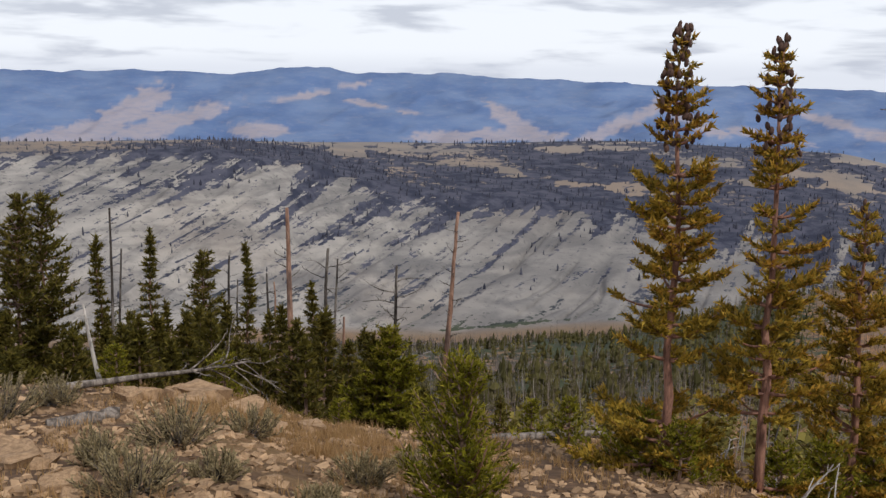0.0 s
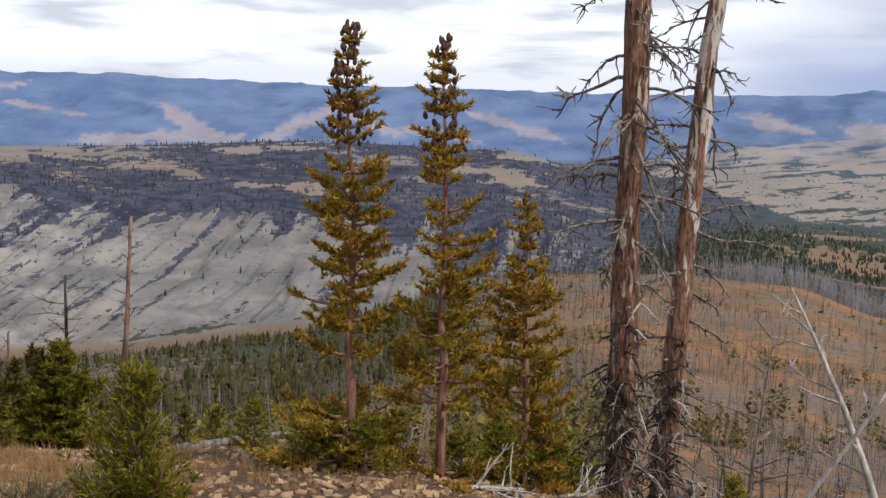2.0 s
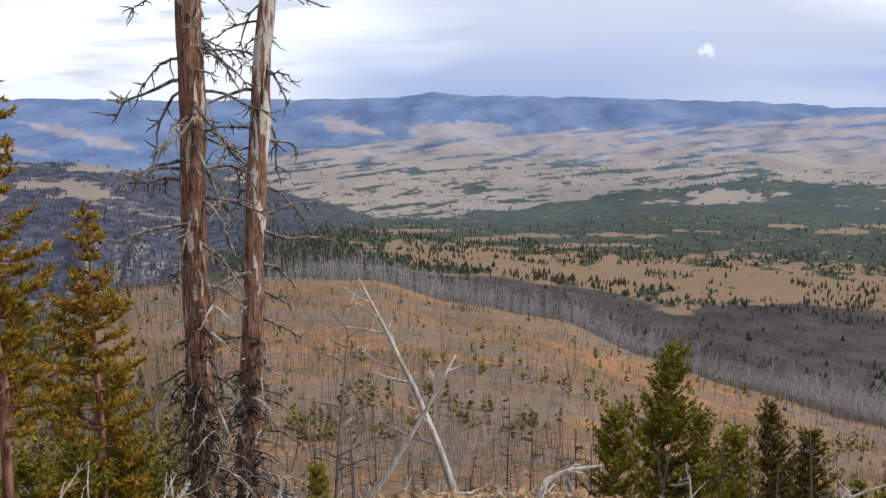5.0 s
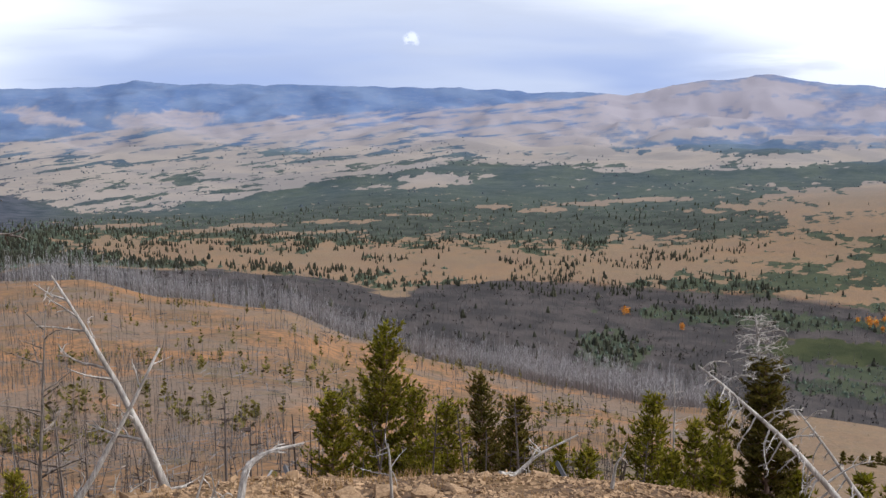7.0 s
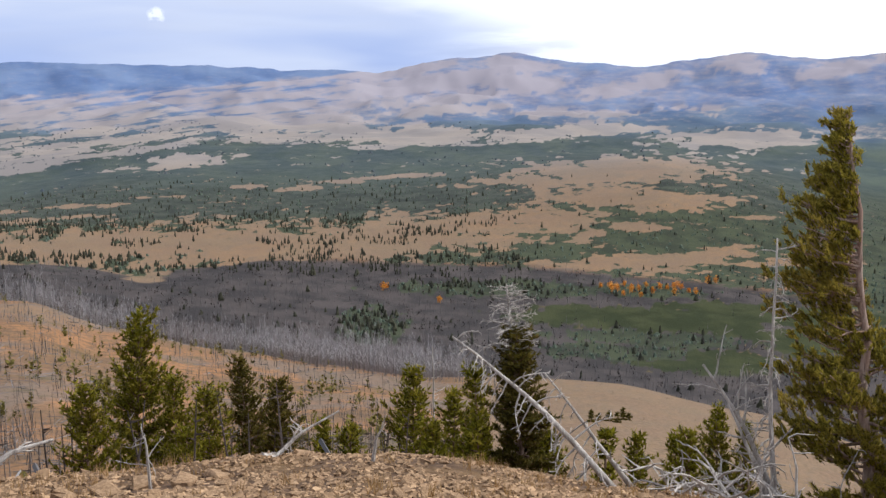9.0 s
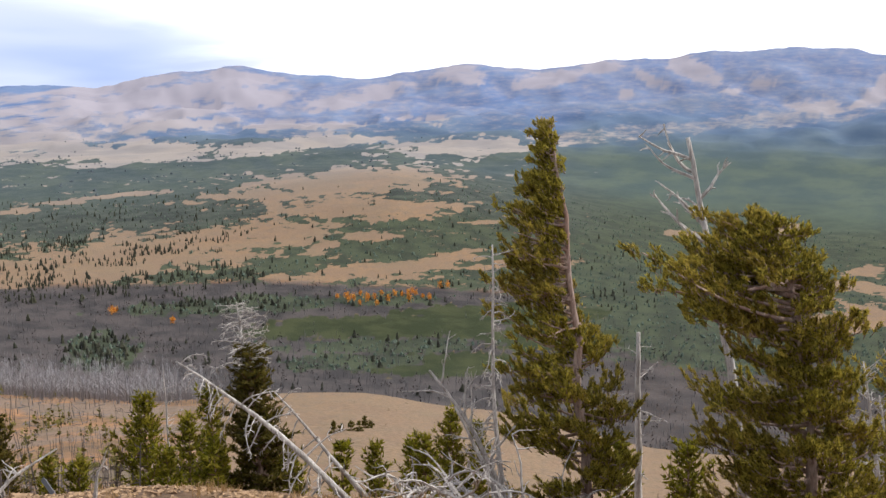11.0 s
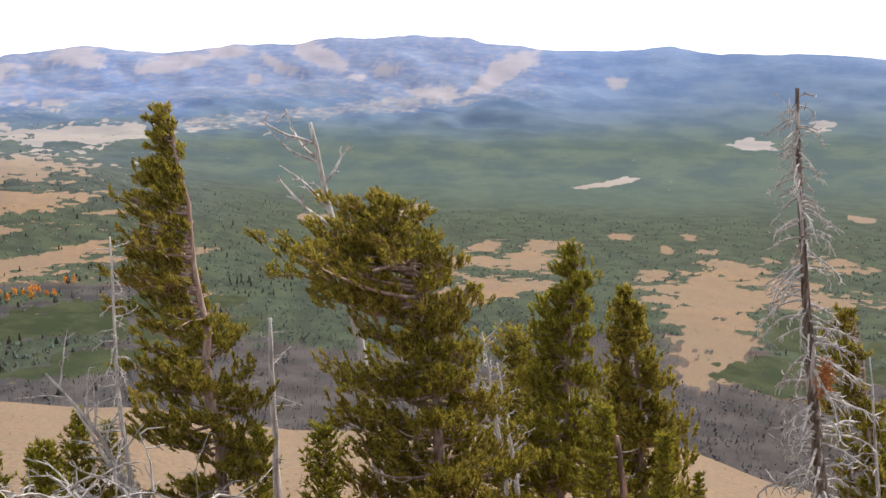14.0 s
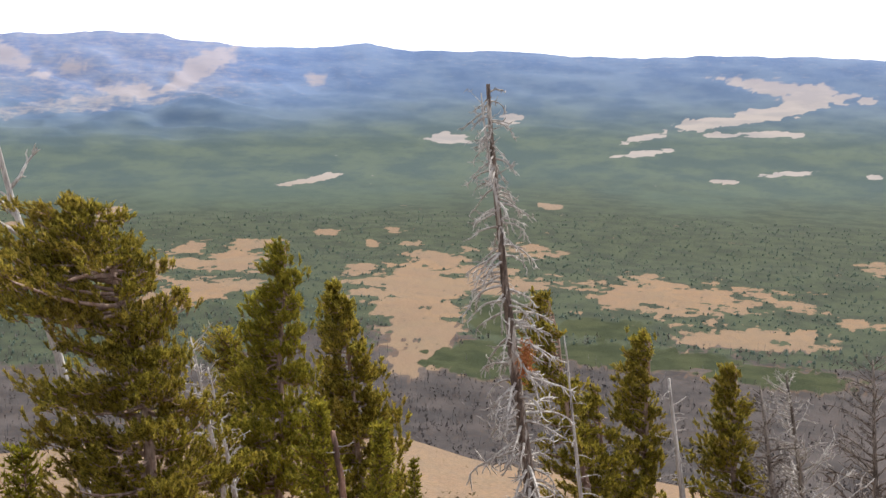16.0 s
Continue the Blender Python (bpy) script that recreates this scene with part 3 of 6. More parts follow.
    pale = mix_(node, math_(node, "MULTIPLY", ramp_(node, aside, -180.0, 160.0), 0.5), pale, (0.15, 0.142, 0.14))
    col = mix_(node, scarp, col, pale)
    # woodland floor and canopy
    green = mix_(node, ramp_(node, mid, 0.38, 0.62), (0.040, 0.047, 0.030), (0.066, 0.077, 0.043))
    green = mix_(node, math_(node, "MULTIPLY", ramp_(node, fine, 0.5, 0.7), 0.5), green, (0.026, 0.036, 0.034))
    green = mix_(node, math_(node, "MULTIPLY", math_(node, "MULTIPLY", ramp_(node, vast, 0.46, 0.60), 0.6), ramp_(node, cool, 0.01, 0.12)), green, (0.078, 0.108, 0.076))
    # haze painted into the woods' colour: grey-green first, blue on the far range
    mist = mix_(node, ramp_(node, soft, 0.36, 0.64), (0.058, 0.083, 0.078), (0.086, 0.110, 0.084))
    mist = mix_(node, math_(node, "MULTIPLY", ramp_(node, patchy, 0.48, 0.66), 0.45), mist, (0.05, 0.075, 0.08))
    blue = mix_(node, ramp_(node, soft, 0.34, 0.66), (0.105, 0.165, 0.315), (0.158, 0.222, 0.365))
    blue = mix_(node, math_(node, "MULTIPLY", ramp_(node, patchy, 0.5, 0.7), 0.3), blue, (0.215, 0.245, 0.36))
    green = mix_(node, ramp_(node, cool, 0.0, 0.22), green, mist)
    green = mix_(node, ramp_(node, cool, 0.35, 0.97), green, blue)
    # woods of the plateau and middle belt mixed towards blue-black
    blue_black = mix_(node, ramp_(node, mid, 0.38, 0.62), (0.036, 0.040, 0.062), (0.085, 0.086, 0.115))
    green = mix_(node, dusk, green, blue_black)
    close = math_(node, "SUBTRACT", 1.0, remote)
    wob = math_(node, "MULTIPLY", math_(node, "ADD", math_(node, "MULTIPLY", math_(node, "SUBTRACT", mid, 0.5), 0.9), math_(node, "MULTIPLY", math_(node, "SUBTRACT", fine, 0.5), 1.1)), math_(node, "ADD", 0.25, math_(node, "MULTIPLY", close, 0.5)))
    wob = math_(node, "ADD", wob, math_(node, "MULTIPLY", math_(node, "SUBTRACT", patchy, 0.5), math_(node, "SUBTRACT", 1.7, math_(node, "MULTIPLY", ramp_(node, cool, 0.25, 0.6), 0.7))))
    wob = math_(node, "ADD", wob, math_(node, "MULTIPLY", math_(node, "SUBTRACT", streak, 0.5), math_(node, "MULTIPLY", streaky, 4.0)))
    edge = math_(node, "ADD", wood, wob)
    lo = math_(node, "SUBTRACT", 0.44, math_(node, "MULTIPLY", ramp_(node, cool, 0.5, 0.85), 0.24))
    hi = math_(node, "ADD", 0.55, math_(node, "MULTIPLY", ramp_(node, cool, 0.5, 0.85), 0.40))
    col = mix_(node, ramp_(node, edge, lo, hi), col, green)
    lush = mix_(node, ramp_(node, mid, 0.4, 0.62), (0.028, 0.036, 0.014), (0.050, 0.056, 0.023))
    col = mix_(node, ramp_(node, pasture, 0.3, 0.6), col, lush)
    # stony ground of the shoulder
    vor = node("ShaderNodeTexVoronoi", ins={"Vector": co, "Scale": 9.0})
    stone = mix_(node, vor.outputs["Distance"], (0.20, 0.125, 0.078), (0.075, 0.047, 0.03))
    stone = mix_(node, math_(node, "MULTIPLY", ramp_(node, tiny, 0.42, 0.62), 0.6), stone, (0.085, 0.054, 0.034))
    stone = mix_(node, math_(node, "MULTIPLY", ramp_(node, fine, 0.47, 0.62), 0.7), stone, (0.21, 0.13, 0.06))
    col = mix_(node, ramp_(node, gravel, 0.2, 0.8), col, stone)
    h = math_(node, "ADD", math_(node, "MULTIPLY", fine, 1.2), math_(node, "MULTIPLY", tiny, 0.06))
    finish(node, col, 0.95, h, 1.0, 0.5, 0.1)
    return m


GROUND = make_ground()


def make_bark(name, dark, light, red=None, scale=1.0, patch=(0.5, 0.6), upward=0.0):
    m, node = material(name)
    co = coords(node)
    st = node("ShaderNodeMapping", ins={"Vector": co, "Scale": (14 * scale, 14 * scale, 2.6 * scale)}).outputs[0]
    n1, n2 = noise_(node, st, 1.0, 6.0, 0.65, 0.3), noise_(node, st, 4.0, 4.0, 0.6)
    n3 = noise_(node, node("ShaderNodeMapping", ins={"Vector": co, "Scale": (4.2 * scale, 4.2 * scale, 0.8 * scale)}).outputs[0], 1.0, 5.0, 0.6)
    col = mix_(node, ramp_(node, n1, 0.35, 0.65), dark, light)
    if red:
        if upward:
            n3 = math_(node, "ADD", n3, math_(node, "MULTIPLY", math_(node, "SUBTRACT", node("ShaderNodeSeparateXYZ", ins={0: co}).outputs[2], 4.2), upward))
        col = mix_(node, ramp_(node, n3, *patch), col, red)
    col = mix_(node, math_(node, "MULTIPLY", ramp_(node, n2, 0.52, 0.66), 0.55), col, tuple(c * 0.35 for c in dark))
    finish(node, col, 0.9, n1, 0.03, 0.8, 0.15)
    return m


BARK = make_bark("spruce_bark", (0.17, 0.105, 0.075), (0.33, 0.22, 0.17), (0.27, 0.14, 0.09))
SNAG_BARK = make_bark("peeling_bark", (0.070, 0.038, 0.027), (0.31, 0.165, 0.108), (0.55, 0.44, 0.36), 2.6, (0.57, 0.595), 0.012)
PALE_SNAG = make_bark("half_peeled_bark", (0.085, 0.047, 0.034), (0.38, 0.21, 0.14), (0.64, 0.57, 0.51), 2.4, (0.53, 0.56), 0.045)
SPAR_BARK = make_bark("spar_bark", (0.07, 0.05, 0.042), (0.25, 0.19, 0.15), (0.50, 0.45, 0.40), 2.2, (0.52, 0.56))
WEATHERED = make_bark("weathered_wood", (0.31, 0.275, 0.245), (0.62, 0.57, 0.52), None, 1.0)
GREY_TWIG = make_bark("grey_twig", (0.075, 0.06, 0.05), (0.33, 0.28, 0.24), None, 1.0)
FLAG_BARK = make_bark("pinkish_bark", (0.26, 0.17, 0.135), (0.52, 0.39, 0.32), (0.34, 0.22, 0.17))
FIR_BARK = make_bark("fir_bark", (0.17, 0.088, 0.062), (0.40, 0.21, 0.15), (0.34, 0.155, 0.10))
RUSTY = make_bark("rust_brown_bark", (0.19, 0.10, 0.065), (0.36, 0.22, 0.16), (0.13, 0.085, 0.07))
CHARRED = make_bark("charred_wood", (0.020, 0.016, 0.014), (0.095, 0.078, 0.068), (0.21, 0.18, 0.155), 1.0)


def make_needles(name, dark, light, dry, brown=0.25):
    m, node = material(name)
    geo = node("ShaderNodeNewGeometry")
    ran = geo.outputs["Random Per Island"]
    co = coords(node)
    n = noise_(node, co, 1.1, 3.0, 0.6)
    col = mix_(node, ran, dark, light)
    col = mix_(node, math_(node, "MULTIPLY", ramp_(node, math_(node, "ADD", n, math_(node, "MULTIPLY", ran, 0.25)), 0.58, 0.8), brown * 2), col, dry)
    b = finish(node, col, 0.7, None, spec=0.2)
    tr = node("ShaderNodeBsdfTranslucent", ins={"Color": col})
    mx = node("ShaderNodeMixShader", ins={0: 0.42, 1: b.outputs[0], 2: tr.outputs[0]})
    out = [k for k in m.node_tree.nodes if k.bl_idname == "ShaderNodeOutputMaterial"][0]
    m.node_tree.links.new(mx.outputs[0], out.inputs[0])
    return m


FIR = make_needles("fir_needles", (0.085, 0.066, 0.011), (0.60, 0.41, 0.052), (0.52, 0.26, 0.04), 0.32)
PINE = make_needles("pine_needles", (0.040, 0.036, 0.008), (0.185, 0.152, 0.024), (0.22, 0.14, 0.035), 0.15)
FLAG = make_needles("windswept_needles", (0.062, 0.055, 0.010), (0.56, 0.465, 0.066), (0.44, 0.29, 0.07), 0.2)
LIME = make_needles("bright_young_needles", (0.11, 0.108, 0.014), (0.50, 0.43, 0.05), (0.38, 0.25, 0.05), 0.12)
YOUNG = make_needles("young_pine_needles", (0.058, 0.056, 0.006), (0.33, 0.305, 0.020), (0.38, 0.25, 0.05), 0.15)


def make_plain(name, a, b, scale=4.0, rough=0.85, island=0.5):
    m, node = material(name)
    co = coords(node)
    ran = node("ShaderNodeNewGeometry").outputs["Random Per Island"]
    n = noise_(node, co, scale, 5.0, 0.65)
    f = math_(node, "ADD", math_(node, "MULTIPLY", ran, island), math_(node, "MULTIPLY", ramp_(node, n, 0.35, 0.65), 1 - island))
    finish(node, mix_(node, f, a, b), rough, n, 0.02, 0.6, 0.15)
    return m


# lightened to offset shaded tree sides and match the hazed forest floor
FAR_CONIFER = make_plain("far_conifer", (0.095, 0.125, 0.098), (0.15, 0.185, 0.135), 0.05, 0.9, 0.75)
BLUE_BLACK = make_plain("blue_black_conifer", (0.035, 0.037, 0.055), (0.10, 0.10, 0.13), 0.05, 0.9, 0.75)
SAPLING = make_plain("sapling_green", (0.065, 0.060, 0.016), (0.22, 0.178, 0.044), 0.3, 0.9, 0.7)
COPSE = make_plain("copse_conifer", (0.030, 0.032, 0.025), (0.078, 0.076, 0.048), 0.05, 0.9, 0.75)
SLOPE_GREEN = make_plain("slope_conifer", (0.034, 0.032, 0.011), (0.105, 0.09, 0.03), 0.04, 0.9, 0.75)
ASH_POLE = make_plain("ash_pole", (0.08, 0.076, 0.078), (0.30, 0.28, 0.275), 0.2, 0.9, 0.8)
PALE_POLE = make_plain("pale_pole", (0.22, 0.21, 0.215), (0.44, 0.42, 0.42), 0.2, 0.9, 0.8)
DARK_POLE = make_plain("dark_pole", (0.05, 0.043, 0.04), (0.30, 0.265, 0.245), 0.2, 0.9, 0.8)
ASPEN = make_plain("aspen_gold", (0.6, 0.2, 0.03), (0.85, 0.42, 0.06), 0.2, 0.8, 0.8)
ROCK = make_plain("sandy_rock", (0.075, 0.042, 0.023), (0.58, 0.385, 0.225), 6.0, 0.9, 0.65)
SLOPE_POLE = make_plain("slope_pole", (0.06, 0.046, 0.039), (0.21, 0.17, 0.15), 0.2, 0.9, 0.8)
# blue-grey: the far hills' haze is in the scrub's colour
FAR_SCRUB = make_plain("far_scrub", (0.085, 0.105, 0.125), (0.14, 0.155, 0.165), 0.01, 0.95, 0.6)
THICKET = make_plain("thicket_twigs", (0.020, 0.021, 0.021), (0.165, 0.138, 0.128), 0.016, 0.9, 0.5)
BRUSH = make_plain("dry_brush", (0.085, 0.066, 0.034), (0.25, 0.19, 0.105), 0.5, 0.95, 0.8)
SAGE = make_needles("sage_leaves", (0.19, 0.15, 0.075), (0.50, 0.41, 0.23), (0.38, 0.27, 0.14), 0.3)
STRAW = make_needles("straw", (0.30, 0.18, 0.07), (0.56, 0.36, 0.17), (0.40, 0.25, 0.12), 0.3)
CONE = make_plain("fir_cone", (0.05, 0.03, 0.025), (0.13, 0.075, 0.055), 20.0, 0.8, 0.6)


# ---- the ground, one sheet to the skyline ----
def mesh_from(name, verts, faces, mats, smooth_=False):
    me = bpy.data.meshes.new(name)
    me.from_pydata(verts, [], faces)
    for mt in mats:
        me.materials.append(mt)
    if smooth_:
        me.polygons.foreach_set("use_smooth", [True] * len(me.polygons))
    me.update()
    return me


def build_ground():
    azs = np.concatenate([np.arange(-34, 148, 0.135), np.arange(148, 326, 2.0)])
    rs = np.concatenate([np.geomspace(0.6, 20, 54, endpoint=False), np.geomspace(20, 520, 88, endpoint=False), np.geomspace(520, 1000, 44, endpoint=False),
                         np.linspace(1000, 1540, 98, endpoint=False), np.geomspace(1540, 4480, 122), [4600, 4900]])
    A, D = np.meshgrid(azs, rs, indexing="ij")
    Z = heights(A, D)
    X, Y = D * np.sin(np.radians(A)), D * np.cos(np.radians(A))
    na, nr = A.shape
    co = np.stack([X, Y, Z], -1).reshape(-1, 3)
    co = np.concatenate([co, [[0, 0, -1.72]]])
    i = np.arange(na)[:, None] * nr + np.arange(nr - 1)[None]
    j = ((np.arange(na) + 1) % na)[:, None] * nr + np.arange(nr - 1)[None]
    quads = np.stack([i, i + 1, j + 1, j], -1).reshape(-1, 4)
    hub = len(co) - 1
    tris = np.stack([np.full(na, hub), np.arange(na) * nr, ((np.arange(na) + 1) % na) * nr], -1)
    me = bpy.data.meshes.new("ground")
    me.vertices.add(len(co))
    me.vertices.foreach_set("co", co.ravel())
    loops = np.concatenate([quads.ravel(), tris.ravel()])
    me.loops.add(len(loops))
    me.loops.foreach_set("vertex_index", loops.astype(np.int32))
    starts = np.concatenate([np.arange(len(quads)) * 4, len(quads) * 4 + np.arange(len(tris)) * 3])
    me.polygons.add(len(starts))
    me.polygons.foreach_set("loop_start", starts.astype(np.int32))
    me.polygons.foreach_set("use_smooth", np.ones(len(starts), bool))
    me.update(calc_edges=True)
    me.validate()
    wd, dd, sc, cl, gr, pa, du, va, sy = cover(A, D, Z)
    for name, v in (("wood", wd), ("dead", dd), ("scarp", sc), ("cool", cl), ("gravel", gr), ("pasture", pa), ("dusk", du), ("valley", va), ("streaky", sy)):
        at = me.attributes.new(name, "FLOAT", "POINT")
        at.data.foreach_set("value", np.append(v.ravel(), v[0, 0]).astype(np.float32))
    # how the land's grain lies: bearing, rise, and the drift of gullies and scrub across them
    folded, rise = fold(A), np.degrees(np.arctan2(Z, D))
    drift = np.where(sc > 0.02, (folded - curve(LEAN, folded)[..., 0] * (rise + 9)) * 1.5, 0.36 * folded)
    along = np.where(sc > 0.02, rise * 0.55, (rise - 0.11 * folded) * 3.2)
    for name, p, q in (("lay", folded * 1.7, rise * 6.5), ("grain", drift, along)):
        at = me.attributes.new(name, "FLOAT_VECTOR", "POINT")
        vec = np.stack([p, q, 0 * p], -1).reshape(-1, 3)
        at.data.foreach_set("vector", np.concatenate([vec, vec[:1]]).astype(np.float32).ravel())
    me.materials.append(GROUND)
    return tagged(new("ground", me), "dry stony ridge falling to burnt slopes, woods, pale scarp and blue ranges", "ground", kind="structure")


build_ground()


# ---- woods too many to count ----
def scatter(name, label, category, mat, azr, dr, count, density, shape, seed):
    """One mesh of many small upright trees; density(az, d, z) gives the chance at each place, shape(rng) a small tree."""
    rg = np.random.default_rng(seed)
    az = rg.uniform(*azr, count)
    d = np.exp(rg.uniform(math.log(dr[0]), math.log(dr[1]), count))
    z = heights(az, d)
    ok = rg.uniform(0, 1, count) < density(az, d, z)
    az, d, z = az[ok], d[ok], z[ok]
    vs, fs, base = [], [], 0
    for k in range(len(az)):
        v, f = shape(rg, d[k])
        r = radians(az[k])
        v = v + np.array((d[k] * math.sin(r), d[k] * math.cos(r), z[k] - 0.15))
        vs.append(v)
        fs += [tuple(q + base for q in face) for face in f]
        base += len(v)
    me = mesh_from(name, np.concatenate(vs).tolist(), fs, [mat])
    print(name, len(az), len(fs))
    return tagged(new(name, me), label, category, kind="stuff")


def pole(lo, hi, thick=0.010, twigs=2):
    def shape(rg, d):
        h = rg.uniform(lo, hi) * rg.uniform(0.5, 1)
        w = max(h * thick, d * 0.00036)
        lean = rg.normal(0, 0.11, 2) * h
        vs = [(w * math.cos(q * 2.094), w * math.sin(q * 2.094), 0) for q in range(3)] + [(lean[0] + w * 0.25 * math.cos(q * 2.094), lean[1] + w * 0.25 * math.sin(q * 2.094), h) for q in range(3)]
        fs = [(q, (q + 1) % 3, 3 + (q + 1) % 3, 3 + q) for q in range(3)]
        for _ in range(twigs):
            u = rg.uniform(0.35, 0.95)
            a, l = rg.uniform(0, 6.28), h * rg.uniform(0.05, 0.14)
            p = np.array((lean[0] * u, lean[1] * u, h * u))
            e = p + (l * math.cos(a), l * math.sin(a), l * rg.uniform(-0.2, 0.5))
            b = len(vs)
            vs += [tuple(p + (0, 0, w * 0.6)), tuple(p - (0, 0, w * 0.6)), tuple(e)]
            fs.append((b, b + 1, b + 2))
        return np.array(vs), fs
    return shape


def ragged(lo, hi, slim=0.17, rings=4):
    """A small conifer of uneven tiers."""
    def shape(rg, d):
        h = rg.uniform(lo, hi) * rg.uniform(0.55, 1)
        w = h * slim * rg.uniform(0.75, 1.3)
        n, vs, fs = 5, [], []
        off = rg.uniform(-0.03, 0.03, 2) * h
        for t in range(rings):
            u = 0.05 + 0.83 * t / (rings - 1)
            full = min(1.0, 0.75 + 1.5 * u) * (1.06 - u) ** 0.8
            ww = w * full * (1.0 if rings < 5 else (1.15 if t % 2 else 0.62))
            turn = rg.uniform(0, 1.2)
            for q in range(n):
                a = turn + q * 6.2832 / n
                rr = ww * rg.uniform(0.55, 1.4)
                vs.append((off[0] * u + rr * math.cos(a), off[1] * u + rr * math.sin(a), h * (u + rg.uniform(-0.07, 0.05))))
        vs.append((off[0], off[1], h))
        for t in range(rings - 1):
            b = t * n
            fs += [(b + q, b + (q + 1) % n, b + n + (q + 1) % n, b + n + q) for q in range(n)]
        b = (rings - 1) * n
        fs += [(b + q, b + (q + 1) % n, b + n) for q in range(n)]
        return np.array(vs), fs
    return shape


def bushy(lo, hi, wide=0.5, sprays=22, up=0.5, lift=0.0):
    """A clump of slender sprays fanning up and out of one foot."""
    def shape(rg, d):
        h = rg.uniform(lo, hi) * rg.uniform(0.6, 1)
        w = h * wide * rg.uniform(0.7, 1.3)
        a, u = rg.uniform(0, 6.28, sprays), lift + (0.93 - lift) * rg.uniform(0, 1, sprays) ** 1.1
        r = w * (1.05 - u) ** 0.7 * rg.uniform(0.2, 1.0, sprays)
        l = h * rg.uniform(0.12, 0.28, sprays) * (1.15 - 0.5 * u)
        out = np.stack([np.cos(a), np.sin(a), 0 * a], -1)
        side = np.stack([-np.sin(a), np.cos(a), rg.uniform(-0.5, 0.5, sprays)], -1)
        foot_ = out * (0.25 * r)[:, None] + np.stack([0 * a, 0 * a, u * h * 0.9], -1)
        tip = foot_ + out * (r * 0.75)[:, None] + np.stack([0 * a, 0 * a, l * up], -1)
        half = side * (l * rg.uniform(0.25, 0.6, sprays))[:, None]
        mid_ = foot_ * 0.45 + tip * 0.55
        vs = np.stack([foot_, mid_ + half, tip, mid_ - half], 1).reshape(-1, 3)
        return vs, [(4 * k, 4 * k + 1, 4 * k + 2, 4 * k + 3) for k in range(sprays)]
    return shape


def plume(lo, hi, thick=0.006, twigs=9, spread=0.16):
    """A bare tree of one thin stem and many upswept twigs."""
    def shape(rg, d):
        h = rg.uniform(lo, hi) * rg.uniform(0.55, 1)
        w = max(h * thick, d * 0.00026)
        lean = rg.normal(0, 0.04, 2) * h
        vs = [(w, 0, 0), (-0.5 * w, 0.87 * w, 0), (-0.5 * w, -0.87 * w, 0), (lean[0], lean[1], h)]
        fs = [(0, 1, 3), (1, 2, 3), (2, 0, 3)]
        for _ in range(twigs):
            u = rg.uniform(0.2, 0.9)
            a, l = rg.uniform(0, 6.28), h * spread * rg.uniform(0.5, 1.3) * (1.2 - u)
            p = np.array((lean[0] * u, lean[1] * u, h * u))
            e = p + (l * math.cos(a), l * math.sin(a), l * rg.uniform(0.5, 1.7))
            b, k = len(vs), w * 0.55
            vs += [tuple(p + (k * math.sin(a), -k * math.cos(a), 0)), tuple(p - (k * math.sin(a), -k * math.cos(a), 0)), tuple(e)]
            fs.append((b, b + 1, b + 2))
        return np.array(vs), fs
    return shape


def lying(lo, hi):
    def shape(rg, d):
        l, w = rg.uniform(lo, hi), max(0.05, d * 0.0004)
        a, tilt = rg.uniform(0, 6.28), rg.normal(0, 0.08)
        way, side = np.array((math.cos(a), math.sin(a), tilt)), np.array((-math.sin(a), math.cos(a), 0))
        ring = [side * w, np.array((0, 0, w * 1.2)), -side * w]
        vs = [way * l * k + r * (1 - 0.5 * (k + 0.5)) + (0, 0, 0.2) for k in (-0.5, 0.5) for r in ring]
        return np.array(vs), [(q, (q + 1) % 3, 3 + (q + 1) % 3, 3 + q) for q in range(3)]
    return shape


def copses(az, d, z):
    w = cover(az, d, z)[0]
    x, y = d * np.sin(np.radians(az)), d * np.cos(np.radians(az))
    thin = (1 - 0.9 * smooth(az, 66, 74)) * (1 - 0.8 * smooth(d, 1360, 1470))
    return thin * np.clip(w - 0.25, 0.0, 0.8) * 0.9 + thin * 0.75 * smooth(fbm(x / 38, y / 38, 3, 91) + 0.35 * fbm(x / 170, y / 170, 2, 95), 0.06, 0.30)


def forest(az, d, z):
    c = cover(az, d, z)
    return smooth(c[0] - c[5], 0.35, 0.7)


def ashes(az, d, z):
    return cover(az, d, z)[1] * (d > curve(CREST, fold(az))[..., 1] * 0.94)


def burnt(az, d, z):
    x, y = d * np.sin(np.radians(az)), d * np.cos(np.radians(az))
    return (0.10 + 0.9 * smooth(fbm(x / 40, y / 40, 3, 93), -0.1, 0.45)) * (d < curve(CREST, fold(az))[..., 1]) * (1 - smooth(az, 60, 67)) * (0.6 + 0.4 * smooth(d, 60, 200))


def brushy(az, d, z):
    x, y = d * np.sin(np.radians(az)), d * np.cos(np.radians(az))
    return smooth(fbm(x / 18, y / 18, 3, 99), -0.1, 0.4) * (d < curve(CREST, fold(az))[..., 1]) * (1 - 0.75 * smooth(az, 62, 68))


def regrowth(az, d, z):
    x, y = d * np.sin(np.radians(az)), d * np.cos(np.radians(az))
    return smooth(fbm(x / 26, y / 26, 3, 97), 0.02, 0.36) * (d < curve(CREST, fold(az))[..., 1]) * (1 - smooth(az, 58, 66))


def scrubby(az, d, z):
    w = cover(az, d, z)[0]
    return 0.5 * smooth(w, 0.15, 0.4) * (1 - smooth(w, 0.55, 0.8)) * (1 - smooth(d, 2700, 3300)) * (1 - smooth(az, 72, 84))


